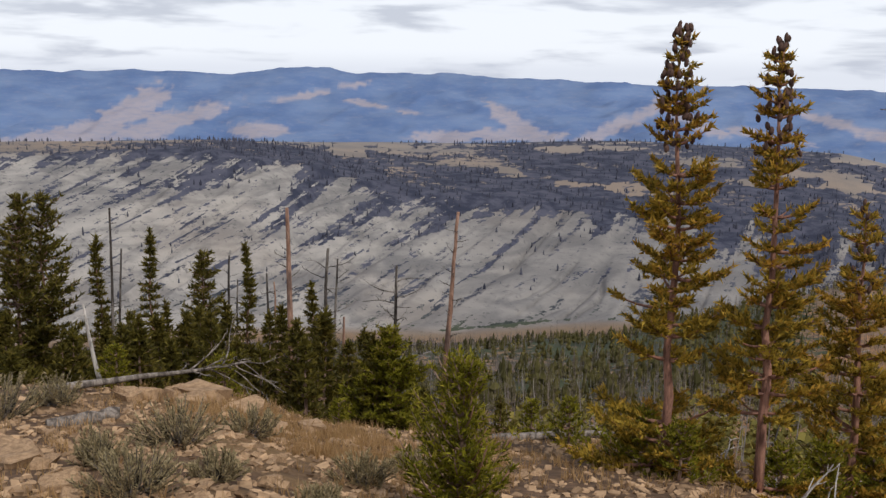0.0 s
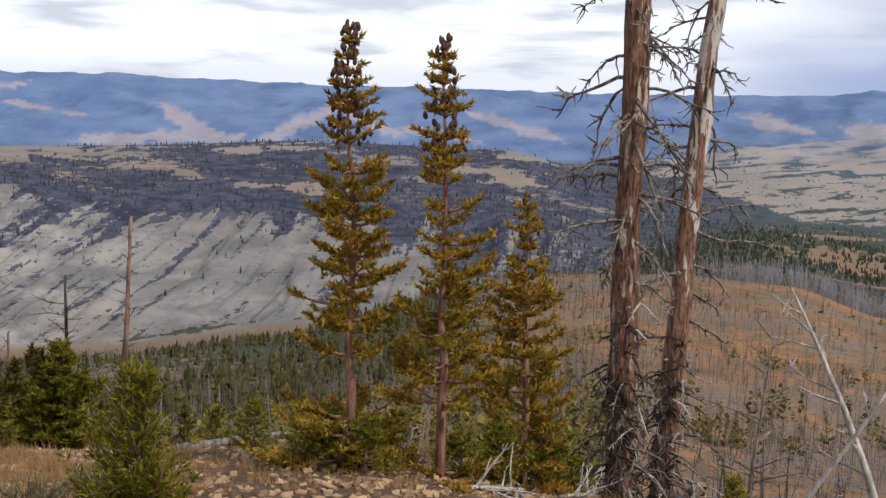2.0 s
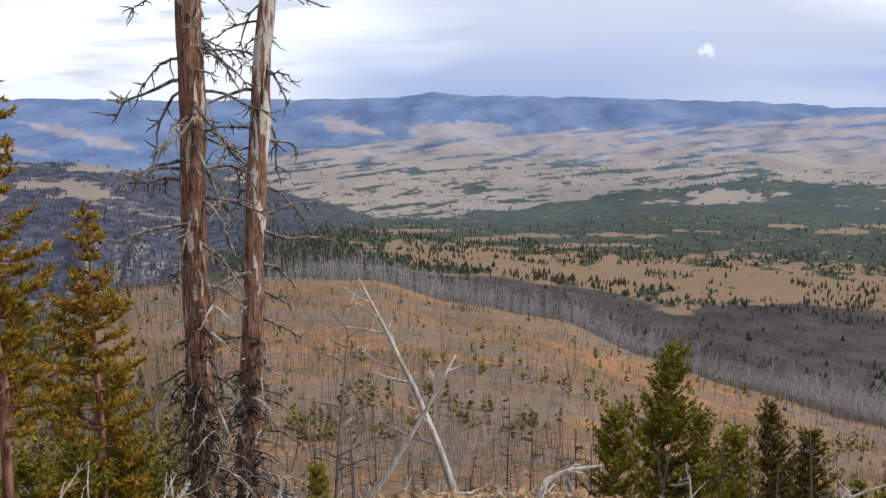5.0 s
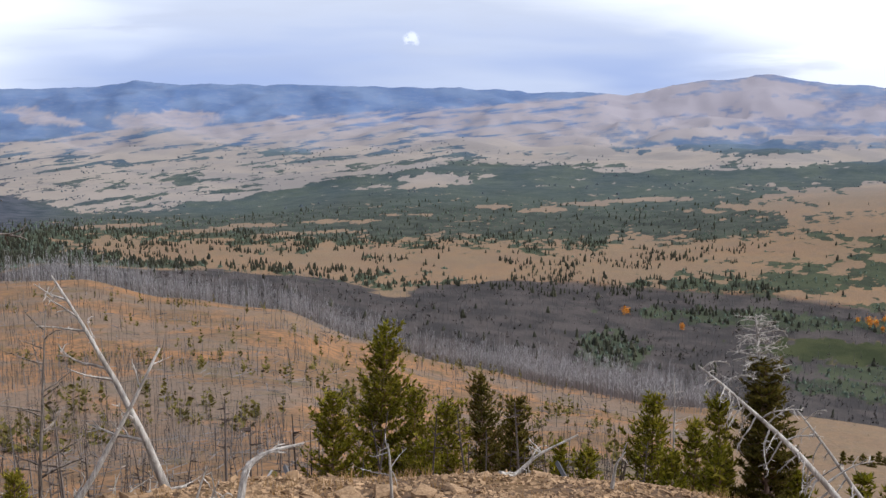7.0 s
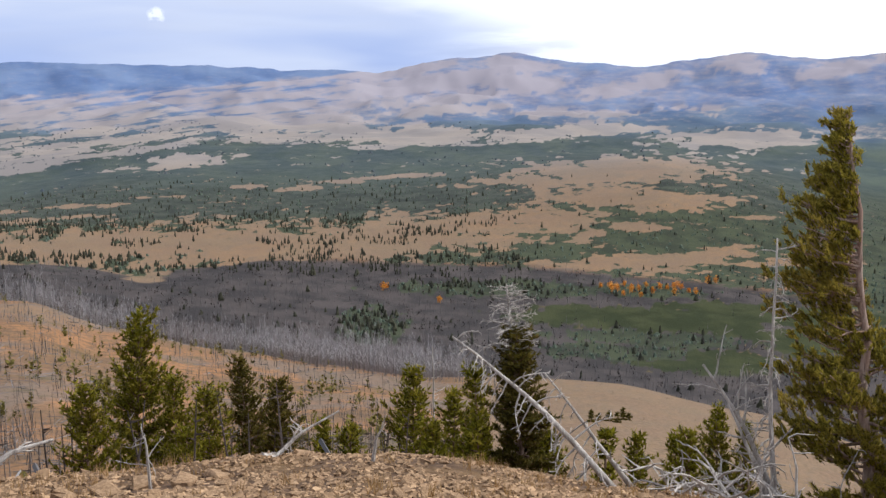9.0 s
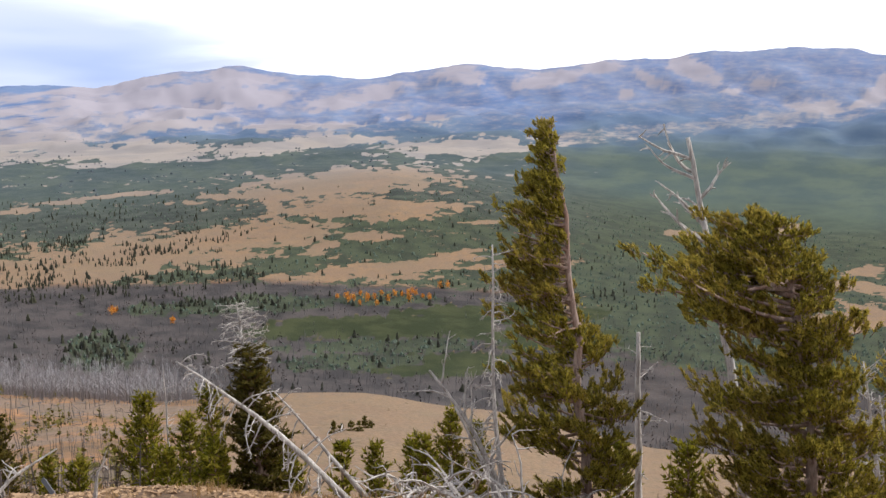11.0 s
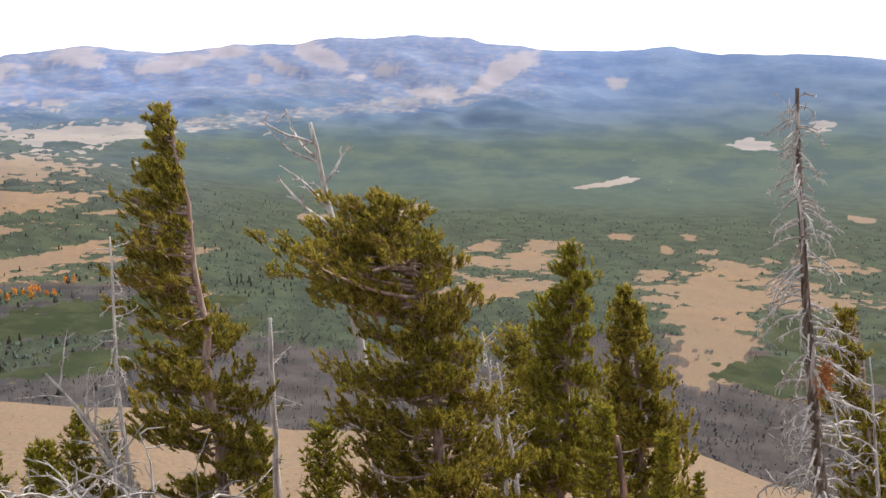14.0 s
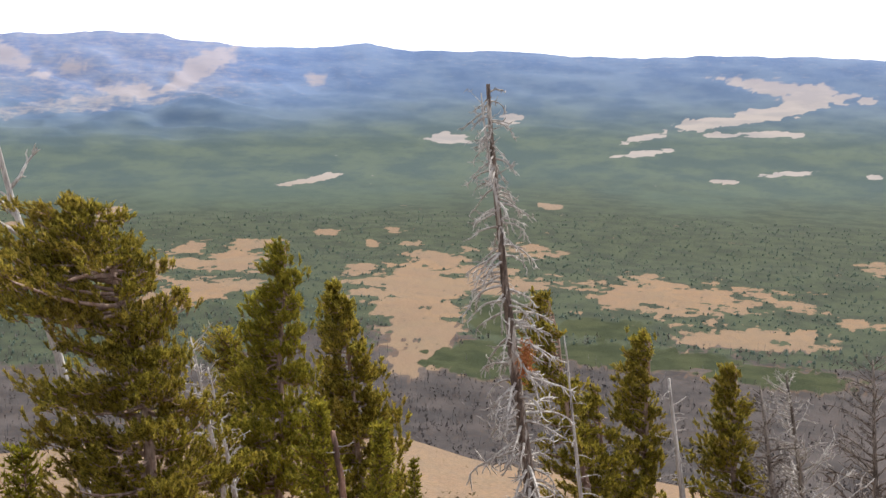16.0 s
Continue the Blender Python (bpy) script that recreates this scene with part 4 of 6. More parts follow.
def crest_belt(az, d, z):
    """The belt of bare trees along and behind the crest, sliding down its face to the east."""
    k = d / curve(CREST, fold(az))[..., 1]
    x, y = d * np.sin(np.radians(az)), d * np.cos(np.radians(az))
    front = 0.97 - 0.22 * smooth(az, 52, 62)
    return smooth(k, front - 0.05, front + 0.03) * (1 - smooth(k, 1.14, 1.24)) * (0.3 + 0.9 * smooth(fbm(x / 26, y / 26, 3, 90), -0.3, 0.25)) * smooth(az, 27, 36) * (1 - smooth(az, 64, 69))


def dead_brush(az, d, z):
    x, y = d * np.sin(np.radians(az)), d * np.cos(np.radians(az))
    return smooth(fbm(x / 22, y / 22, 3, 89), 0.0, 0.4) * (d < curve(CREST, fold(az))[..., 1]) * (1 - smooth(az, 60, 67))


def thickets(az, d, z):
    c = cover(az, d, z)
    x, y = d * np.sin(np.radians(az)), d * np.cos(np.radians(az))
    return smooth(c[1], 0.4, 0.7) * (d > curve(CREST, fold(az))[..., 1] * 1.05) * (0.25 + 0.9 * smooth(fbm(x / 35, y / 35, 3, 87), -0.25, 0.2))


scatter("bench_conifers", "small dark conifers dotted over the dry grass bench", "conifers", COPSE, (27, 92), (940, 1800), 20000, copses, ragged(3.5, 8.5, 0.2), 1)
scatter("plateau_conifers", "dark conifers along the plateau above the pale scarp", "conifers", BLUE_BLACK, (-25, 30), (1120, 2300), 12000, lambda a, d, z: 0.04 + 0.5 * forest(a, d, z), ragged(4, 10, 0.2, 3), 2)
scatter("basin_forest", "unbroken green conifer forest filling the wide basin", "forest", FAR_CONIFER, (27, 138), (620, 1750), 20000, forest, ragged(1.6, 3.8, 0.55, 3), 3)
scatter("slope_forest", "dark conifer wood on the slope above the river", "forest", SLOPE_GREEN, (-24, 24), (120, 470), 4600, lambda a, d, z: 0.03 + 0.8 * forest(a, d, z), ragged(1.6, 5.0, 0.24, 5), 6)
scatter("grey_forest", "dense ash-grey standing dead forest in the valley", "dead forest", ASH_POLE, (-24, 138), (340, 1060), 12000, ashes, plume(5, 11, 0.006, 7), 4)
scatter("valley_thicket", "dull purple-grey leafless thickets filling the valley floor", "thicket", THICKET, (-24, 138), (380, 1060), 21000, thickets, bushy(3, 7, 0.62, 9, 1.2), 12)
scatter("valley_conifers", "dark conifers clumped among the grey valley woods", "conifers", COPSE, (27, 90), (480, 1070), 9000, lambda a, d, z: (0.05 * (d > 500) + 0.95 * forest(a, d, z)) * (1 - 0.85 * smooth(a, 70, 74)) * (1 - smooth(cover(a, d, z)[5], 0.2, 0.4)), ragged(3.5, 8, 0.32, 4), 8)
scatter("fallen_poles", "pale fallen trunks lying over the rusty hillside", "fallen trunks", ASH_POLE, (-15, 66), (28, 420), 8500, burnt, lying(1.2, 5), 9)
scatter("crest_poles", "pale dead trees standing in a belt along the hill's crest", "dead trees", PALE_POLE, (27, 70), (250, 520), 20000, crest_belt, plume(8, 15, 0.006, 13, 0.22), 11)
scatter("hill_brush", "low dry brush over the burnt hillside", "brush", BRUSH, (-15, 118), (28, 420), 15000, brushy, bushy(0.4, 1.2, 0.8, 8, 0.9), 10)
scatter("dead_saplings", "thin grey dead saplings in drifts over the burnt hillside", "dead trees", ASH_POLE, (-15, 68), (85, 430), 16000, dead_brush, plume(1.2, 4.2, 0.006, 7), 13)
scatter("burnt_poles", "blackened standing dead trunks on the rusty hillside", "dead trees", DARK_POLE, (-24, 72), (30, 470), 8000, burnt, pole(2.0, 6.5, 0.010, 4), 5)
scatter("hill_saplings", "bushy olive-green pine saplings dotted over the rusty hillside", "saplings", SAPLING, (-10, 70), (50, 430), 6000, regrowth, bushy(1.2, 4.0, 0.44, 20, 0.7), 7)
scatter("charred_trunks", "short broken dark trunks with stubs of limbs on the near hillside", "dead trees", SLOPE_POLE, (22, 68), (24, 170), 2600, lambda a, d, z: 0.25 + 0.75 * burnt(a, d, z), pole(1.2, 3.8, 0.017, 9), 17)
scatter("grey_logs", "thick grey fallen trunks on the near hillside", "fallen trunks", ASH_POLE, (20, 68), (17, 130), 1300, lambda a, d, z: 0.3 + 0.7 * burnt(a, d, z), lying(1.5, 4.5), 18)
scatter("slope_poles", "grey-brown standing dead trees crowding the slope above the river", "dead trees", SLOPE_POLE, (-20, 46), (95, 460), 14000, lambda a, d, z: (0.3 + 0.6 * burnt(a, d, z)) * (1 - smooth(a, 30, 46)) * (d < curve(CREST, fold(a))[..., 1] * 1.05), plume(2.2, 7.5, 0.006, 8), 14)
scatter("slope_saplings", "dull green saplings between the dead trees of the slope", "saplings", SAPLING, (-20, 27), (60, 440), 4500, lambda a, d, z: 0.25 + 0.7 * regrowth(a, d, z), bushy(1.2, 4.0, 0.38, 17, 0.7), 15)
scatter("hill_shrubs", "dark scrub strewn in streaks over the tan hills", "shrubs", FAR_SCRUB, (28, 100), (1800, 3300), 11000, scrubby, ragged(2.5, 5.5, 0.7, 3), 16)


# ---- tools for things ----
def part(name, verts, faces, mat, parent, label="", smooth_=False):
    """Links a mesh as one object under a thing or a part; the points are in the world, the thing's own place is taken off."""
    me = mesh_from(name, verts, faces, mat if isinstance(mat, list) else [mat], smooth_)
    ob = new(name, me)
    ob.parent = parent
    return tagged(ob, label) if label else ob


def thing(name, at, label, category, group=""):
    e = new(name)
    e.empty_display_size = 0.2
    e.location = at
    return tagged(e, label, category, group)


class Shape:
    """Gathers tubes and needle blades."""

    def __init__(self):
        self.v, self.f, self.n = [], [], 0

    def add(self, verts, faces):
        self.v.append(np.asarray(verts, float))
        self.f += [tuple(i + self.n for i in q) for q in faces]
        self.n += len(verts)

    def tube(self, pts, radii, sides=5, wob=0.0, rg=None):
        pts = np.asarray(pts, float)
        m = len(pts)
        tang = np.gradient(pts, axis=0)
        tang /= np.linalg.norm(tang, axis=1)[:, None] + 1e-9
        ref = np.array((0.31, 0.2, 0.93)) if abs(tang[0][2]) < 0.8 else np.array((0.9, 0.3, 0.1))
        s = np.cross(tang, ref)
        s /= np.linalg.norm(s, axis=1)[:, None] + 1e-9
        u = np.cross(tang, s)
        ang = np.arange(sides) * 2 * np.pi / sides
        rad = np.asarray(radii, float)[:, None] * np.ones((1, sides))
        if wob and rg is not None:
            rad = rad * (1 + rg.normal(0, wob, (m, sides)))
        ring = pts[:, None] + rad[..., None] * (np.cos(ang)[None, :, None] * s[:, None] + np.sin(ang)[None, :, None] * u[:, None])
        faces = [(k * sides + q, k * sides + (q + 1) % sides, (k + 1) * sides + (q + 1) % sides, (k + 1) * sides + q) for k in range(m - 1) for q in range(sides)]
        faces += [tuple(range(sides))[::-1], tuple((m - 1) * sides + q for q in range(sides))]
        first = self.n
        self.add(ring.reshape(-1, 3), faces)
        return first

    def blades(self, P, Dv, length, width, rg, per=3, spread=0.8, up=0.2):
        """Needle blades: three-cornered, fanned about the twig's way."""
        P, Dv = np.repeat(np.asarray(P), per, 0), np.repeat(np.asarray(Dv), per, 0)
        m = len(P)
        if not m:
            return
        way = Dv + rg.normal(0, spread, (m, 3)) * 0.75
        way[:, 2] += up
        way /= np.linalg.norm(way, axis=1)[:, None] + 1e-9
        side = np.cross(way, rg.normal(0, 1, (m, 3)))
        side /= np.linalg.norm(side, axis=1)[:, None] + 1e-9
        l = length * rg.uniform(0.65, 1.3, (m, 1))
        w = width * rg.uniform(0.7, 1.3, (m, 1)) * 0.5
        tri = np.stack([P - side * w, P + side * w, P + way * l], 1).reshape(-1, 3)
        self.add(tri, [(3 * k, 3 * k + 1, 3 * k + 2) for k in range(m)])

    def into(self, name, mat, parent, label="", smooth_=False):
        at = np.array(parent.location if parent.parent is None else parent.parent.location)
        return part(name, (np.concatenate(self.v) - at).tolist(), self.f, mat, parent, label, smooth_)


def polyline(a, b, n, bend=(0, 0, 0), wander=0.0, rg=None):
    t = np.linspace(0, 1, n)[:, None]
    p = np.asarray(a) * (1 - t) + np.asarray(b) * t + np.asarray(bend) * (4 * t * (1 - t))
    if wander and rg is not None:
        w = np.cumsum(rg.normal(0, wander, (n, 3)), axis=0)
        p = p + w - w[0] - t * 0.5 * (w[-1] - w[0])
    return p


def bare_limb(sh, start, way, length, r0, rg, droop=0.2, twigs=6, curl=0.25, fine=True):
    """A dead limb: wandering, tapered, with twigs off it."""
    n = 7
    p = [np.asarray(start, float)]
    w = np.asarray(way, float) / np.linalg.norm(way)
    for k in range(n - 1):
        w = w + rg.normal(0, curl * 0.45, 3) + np.array((0, 0, -droop * 0.22))
        w /= np.linalg.norm(w)
        p.append(p[-1] + w * length / (n - 1))
    p = np.array(p)
    root = sh.tube(p, r0 * (1 - 0.66 * np.linspace(0, 1, n)), 4)
    for _ in range(twigs):
        k = rg.integers(2, n)
        d = p[k] - p[k - 1]
        d = d / np.linalg.norm(d) + rg.normal(0, 0.75, 3) + np.array((0, 0, -droop * 0.4))
        d /= np.linalg.norm(d)
        l = length * rg.uniform(0.10, 0.30)
        q = [p[k]]
        for _k in range(3):
            d = d + rg.normal(0, 0.28, 3)
            d /= np.linalg.norm(d)
            q.append(q[-1] + d * l / 3)
        twig = sh.tube(np.array(q), np.array((0.5, 0.42, 0.34, 0.2)) * r0, 3)
        sh.f.append((int(root + 4 * k), twig, twig + 1))
    return p


def cone_mesh(h, w):
    sh = Shape()
    sh.tube(np.array([(0, 0, 0), (0, 0, h * 0.3), (0, 0, h * 0.7), (0, 0, h)]), np.array((0.5, 1.0, 0.9, 0.35)) * w, 6)
    return mesh_from("cone", np.concatenate(sh.v).tolist(), sh.f, [CONE], True)


CONES = [cone_mesh(0.055, 0.019), cone_mesh(0.07, 0.023), cone_mesh(0.08, 0.021)]


def conifer(name, label, base, top, rad, rg, mat=None, bark=None, step=0.13, first=0.1, per=5, blade=(0.05, 0.02), trunk_r=0.06, lee=None, lee_way=(0.05, 1, 0),
            bend=(0, 0, 0), gaps=(), rise=0.25, tip=0.35, twig_gap=0.032, bare=0, cones=0, group="", dense=1.0, ragged=0.3, lump=0.6, fan=0.36, inner=0.22, category="conifer"):
    """An evergreen from base to top. rad(u): crown radius at a share u of its height; lee(u): radius on the sheltered side of a windswept tree."""
    mat, bark = mat or FIR, bark or BARK
    base, top = np.array(base, float), np.array(top, float)
    height = top[2] - base[2]
    e = thing(name, base.tolist(), label, category, group)
    n = max(6, int(height * 3))
    stem = polyline(base - (0, 0, 0.1), top, n, bend, 0.006 * height, rg)
    wood, leaf = Shape(), Shape()
    wood.tube(stem, trunk_r * (1 - 0.88 * np.linspace(0, 1, n) ** 0.9), 8, 0.06, rg)
    at = lambda u: np.array([np.interp(u, np.linspace(0, 1, n), stem[:, k]) for k in range(3)])
    lw = np.array(lee_way, float)
    z, seed = first * height, int(rg.integers(0, 999))
    while z < height * 0.985:
        u = z / height
        z += step * rg.uniform(0.7, 1.35) * (0.55 + 0.45 * (1 - u))
        if any(g0 < u < g1 and rg.uniform() < 0.8 for g0, g1 in gaps):
            continue
        spin = rg.uniform(0, 6.28)
        m = per if u < 0.92 else max(3, per - 2)
        for k in range(m):
            a = spin + k * 6.2832 / m + rg.normal(0, 0.25)
            out = np.array((math.cos(a), math.sin(a), 0))
            r = rad(u)
            if lee is not None:
                c = float(out @ lw)
                r = rad(u) + (lee(u) - rad(u)) * max(0.0, c) ** 0.8
                out = out + lw * 0.45
                out /= np.linalg.norm(out)
            L = r * rg.uniform(1 - 1.6 * ragged, 1 + ragged * 0.7) * (1 - lump * 0.5 + lump * 1.1 * float(vnoise(a * 1.1 + 50, z / (step * 3.2), seed)))
            if L < 0.03:
                continue
            nn = 6
            way = out + (0, 0, rise * (0.2 + 1.0 * u) + rg.normal(0, 0.1))
            s = np.linspace(0, 1, nn)[:, None]
            p0 = at(u)
            pts = p0 + way * L * s + np.array((0, 0, 1.0)) * L * (tip * s ** 2.2 - 0.16 * s)
            if lee is not None:
                pts = pts + lw * L * 0.22 * s ** 2
            wood.tube(pts, (0.012 + 0.016 * L) * (1 - 0.8 * s[:, 0]) * (0.7 + trunk_r * 5), 4)
            naked = rg.uniform() < bare
            # foliage in a flat spray
            axis = pts[-1] - pts[0]
            axis /= np.linalg.norm(axis)
            cross = np.cross(axis, (0, 0, 1.0))
            cross /= np.linalg.norm(cross) + 1e-9
            P, Dv = [], []
            nb = max(3, int(L / (twig_gap * 1.35) * dense))
            for q in range(nb):
                v = inner + (1 - inner) * (q + rg.uniform()) / nb
                if naked and v < 0.75:
                    continue
                o = np.array([np.interp(v, s[:, 0], pts[:, i]) for i in range(3)])
                for sg in (-1, 1):
                    bl = (fan * L * (1.15 - v) + 0.035) * rg.uniform(0.6, 1.25)
                    d = axis * 0.7 + cross * sg * 0.75 + np.array((0, 0, rg.normal(0.12, 0.24)))
                    d /= np.linalg.norm(d)
                    t = np.arange(0.2 * twig_gap, bl, twig_gap)[:, None]
                    P.append(o + d * t)
                    Dv.append(np.repeat(d[None], len(t), 0))
            if P:
                leaf.blades(np.concatenate(P), np.concatenate(Dv), blade[0], blade[1], rg, 3, 0.75, 0.3)
    # leader
    t = np.linspace(0.9, 1.0, max(6, int(0.1 * height / 0.02)))
    leaf.blades(np.array([at(v) for v in t]), np.repeat([[0, 0, 1.0]], len(t), 0), blade[0], blade[1], rg, 4, 1.0, 0.1)
    wood.into("trunk", bark, e, smooth_=True)
    leaf.into("crown", mat, e)
    for _ in range(cones):
        u = 1 - 0.26 * rg.uniform() ** 1.25
        a, r = rg.uniform(0, 6.28), (rad(u) * 0.85 + 0.01) * rg.uniform(0.35, 1.0)
        p = at(u) + (r * math.cos(a), r * math.sin(a), rg.uniform(0.0, 0.05)) - base
        o = new("cone", CONES[int(rg.integers(0, 3))])
        o.parent, o.location, o.rotation_euler = e, p.tolist(), (rg.normal(0, 0.2), rg.normal(0, 0.2), a)
    return e


def bough_tree(name, label, base, top, rad, lee, rg, mat, count=34, trunk_r=0.09, bend=(0, 0, 0), puff=0.24, blade=(0.062, 0.02), fill=330, lo=0.1, rise=0.25, lee_way=(-0.05, 1.0, 0.0), bare=0.12, group="", upright=0.85):
    """A windswept evergreen of separate boughs, each carrying brushes of foliage that point up and outwards, with dark gaps between."""
    base, top = np.array(base, float), np.array(top, float)
    height = top[2] - base[2]
    e = thing(name, base.tolist(), label, "conifer", group)
    n = max(6, int(height * 3))
    stem = polyline(base - (0, 0, 0.1), top, n, bend, 0.006 * height, rg)
    wood, leaf = Shape(), Shape()
    wood.tube(stem, trunk_r * (1 - 0.85 * np.linspace(0, 1, n) ** 0.9), 9, 0.07, rg)
    lw = np.array(lee_way, float)
    for k in range(count):
        u = lo + (0.985 - lo) * ((k + rg.uniform(0, 1)) / count) ** 0.9
        p0 = np.array([np.interp(u, np.linspace(0, 1, n), stem[:, i]) for i in range(3)])
        a = rg.uniform(0, 6.28) if rad(u) > 0.2 else rg.normal(math.pi / 2, 0.75)
        out = np.array((math.cos(a), math.sin(a), 0))
        c = max(0.0, float(out @ lw)) ** 0.8
        L = (rad(u) + (lee(u) - rad(u)) * c) * rg.uniform(0.5, 1.1)
        out = out + lw * 0.2
        out /= np.linalg.norm(out)
        m = 8
        s = np.linspace(0, 1, m)[:, None]
        pts = p0 + out * L * s + np.array((0, 0, 1.0)) * L * ((rise + rg.normal(0, 0.14)) * s + 0.3 * s ** 2.2 - 0.2 * s) + lw * L * 0.12 * s ** 2 + np.cumsum(rg.normal(0, 0.012, (m, 3)), 0)
        wood.tube(pts, (0.012 + 0.013 * L) * (1 - 0.75 * s[:, 0]), 5)
        if rg.uniform() < bare:
            bare_limb(wood, pts[3], out + (0, 0, 0.2), L * 0.6, 0.012, rg, 0.1, 5)
            continue
        size = puff * (0.5 + 0.6 * min(1.0, L)) * rg.uniform(0.8, 1.2)
        brushes = max(5, int((7 + 17 * L) * fill / 330))
        for _ in range(brushes):
            v = 0.22 + 0.82 * rg.uniform() ** 0.75
            o = np.array([np.interp(min(v, 1.0), s[:, 0], pts[:, i]) for i in range(3)]) + max(0.0, v - 1) * out
            o = o + rg.normal(0, 1, 3) * size * (0.5, 0.5, 0.2) * (0.5 + 0.7 * v)
            way = out * 0.45 + lw * 0.25 + np.array((0, 0, upright)) + rg.normal(0, 0.3, 3)
            way /= np.linalg.norm(way)
            ln = size * rg.uniform(0.5, 1.1)
            q = max(8, int(ln / (blade[1] * 0.42)))
            t = np.linspace(0, 1, q)[:, None]
            leaf.blades(o + way * t * ln + rg.normal(0, 1, (q, 3)) * blade[0] * 0.14, np.repeat(way[None], q, 0), blade[0], blade[1], rg, 3, 0.62, 0.1)
            wood.tube(np.array([o - way * size * 0.3, o + way * ln * 0.8]), (0.006, 0.003), 3)
    wood.into("trunk", FLAG_BARK, e, smooth_=True)
    leaf.into("crown", mat, e)
    return e


def by_height(*rows):
    """A profile from pairs of share of height and value."""
    u, v = zip(*rows)
    return lambda q: float(np.interp(q, u, v))


def snag(name, label, base, top, rg, r0=0.1, r1=0.02, mat=None, bend=(0, 0, 0), limbs=20, lo=0.2, hi=0.97, length=lambda u: 0.5, droop=0.3, twigs=5, side=None, limb_mat=None,
         group="", rise=0.1, limb_r=0.016, sides=9, curl=0.25, wob=0.07, join=False):
    """A dead standing or leaning tree with bare limbs, each a part of its own. side: a way that the limbs favour."""
    mat = mat or WEATHERED
    base, top = np.array(base, float), np.array(top, float)
    e = thing(name, base.tolist(), label, "dead tree", group)
    n = max(8, int(np.linalg.norm(top - base) * 3))
    stem = polyline(base - (0, 0, 0.08), top, n, bend, 0.010, rg)
    sh = Shape()
    sh.tube(stem, r0 + (r1 - r0) * np.linspace(0, 1, n) ** 0.9, sides, wob, rg)
    sh.into("trunk", mat, e, smooth_=True)
    tw = top - base
    tw /= np.linalg.norm(tw)
    lots = Shape()
    for k in range(limbs):
        u = lo + (hi - lo) * (k + rg.uniform(0, 1)) / limbs
        p = np.array([np.interp(u, np.linspace(0, 1, n), stem[:, i]) for i in range(3)])
        w = rg.normal(0, 1, 3)
        w -= tw * (w @ tw)
        w /= np.linalg.norm(w)
        if side is not None:
            w = w + np.array(side) * rg.uniform(0.2, 1.2)
            w /= np.linalg.norm(w)
        w = w + tw * rise + rg.normal(0, 0.12, 3)
        L = length(u) * rg.uniform(0.55, 1.25)
        lim = lots if join else Shape()
        bare_limb(lim, p, w, L, 1.7 * limb_r * (0.6 + 0.5 * L) * (1.1 - 0.5 * u), rg, droop, twigs, curl)
        if not join:
            lim.into("limb", limb_mat or mat, e)
    if join and limbs:
        lots.into("limbs", limb_mat or mat, e)
    return e


def P3(az, d, z):
    r = radians(az)
    return (d * math.sin(r), d * math.cos(r), z)


def foot(az, d):
    return tuple(spot(az, d))


def RG(seed):
    return np.random.default_rng(seed)


# ---- the three young firs ----
fir_rad = lambda k: (lambda u: (0.075 + 0.52 * (1 - u) ** 0.85) * k * (1.15 if u < 0.2 else 1))
conifer("subalpine_fir", "slender olive-green fir with dark cones clustered at its tip", foot(12.1, 9.6), P3(12.5, 9.6, 0.36), fir_rad(1.0), RG(11), bark=FIR_BARK, inner=0.30, dense=1.2, trunk_r=0.050, cones=95, step=0.18, per=5, blade=(0.06, 0.026), lump=0.8, gaps=((0.16, 0.24), (0.72, 0.75)), bare=0.08, first=0.05, group="young firs")
conifer("subalpine_fir", "olive-green fir with cones at its tip and bare lower limbs", foot(17.05, 9.45), P3(17.1, 9.45, 0.24), fir_rad(0.95), RG(12), bark=FIR_BARK, inner=0.30, dense=1.2, trunk_r=0.050, cones=60, step=0.18, per=5, blade=(0.06, 0.026), lump=0.9, gaps=((0.05, 0.22), (0.66, 0.69), (0.8, 0.83)), bare=0.12, first=0.04, group="young firs")
conifer("subalpine_fir", "shorter olive-green fir beside the two taller ones", foot(21.6, 10.45), P3(21.28, 10.45, -1.21), fir_rad(1.05), RG(13), bark=FIR_BARK, inner=0.30, dense=1.2, trunk_r=0.05, cones=12, step=0.18, per=5, blade=(0.06, 0.026), lump=0.8, gaps=((0.25, 0.33),), bare=0.08, first=0.05, group="young firs")

# ---- the pair of big dead trunks ----
grab = lambda u: float(np.interp(u, (0.3, 0.5, 0.7, 0.85, 1.0), (0.5, 0.8, 0.85, 0.5, 0.35)))
snag("dead_spruce", "tall dead spruce with peeling red-brown bark and drooping twigs", foot(26.6, 11.2), P3(26.45, 11.3, 2.2), RG(21), 0.15, 0.085, SNAG_BARK, (0, 0, 0), 40, 0.34, 0.92, grab, 0.75, 11, (-0.6, 0.2, 0), GREY_TWIG, "dead pair", 0.1, 0.017, 12, 0.42)
snag("dead_spruce", "second stem of dead spruce grown close against the first", foot(26.95, 11.25), P3(26.95, 11.35, 1.9), RG(22), 0.11, 0.06, SNAG_BARK, (0, 0, 0), 14, 0.4, 0.96, grab, 0.8, 9, (0.5, -0.3, 0), GREY_TWIG, "dead pair", 0.0, 0.015, 10, 0.42)
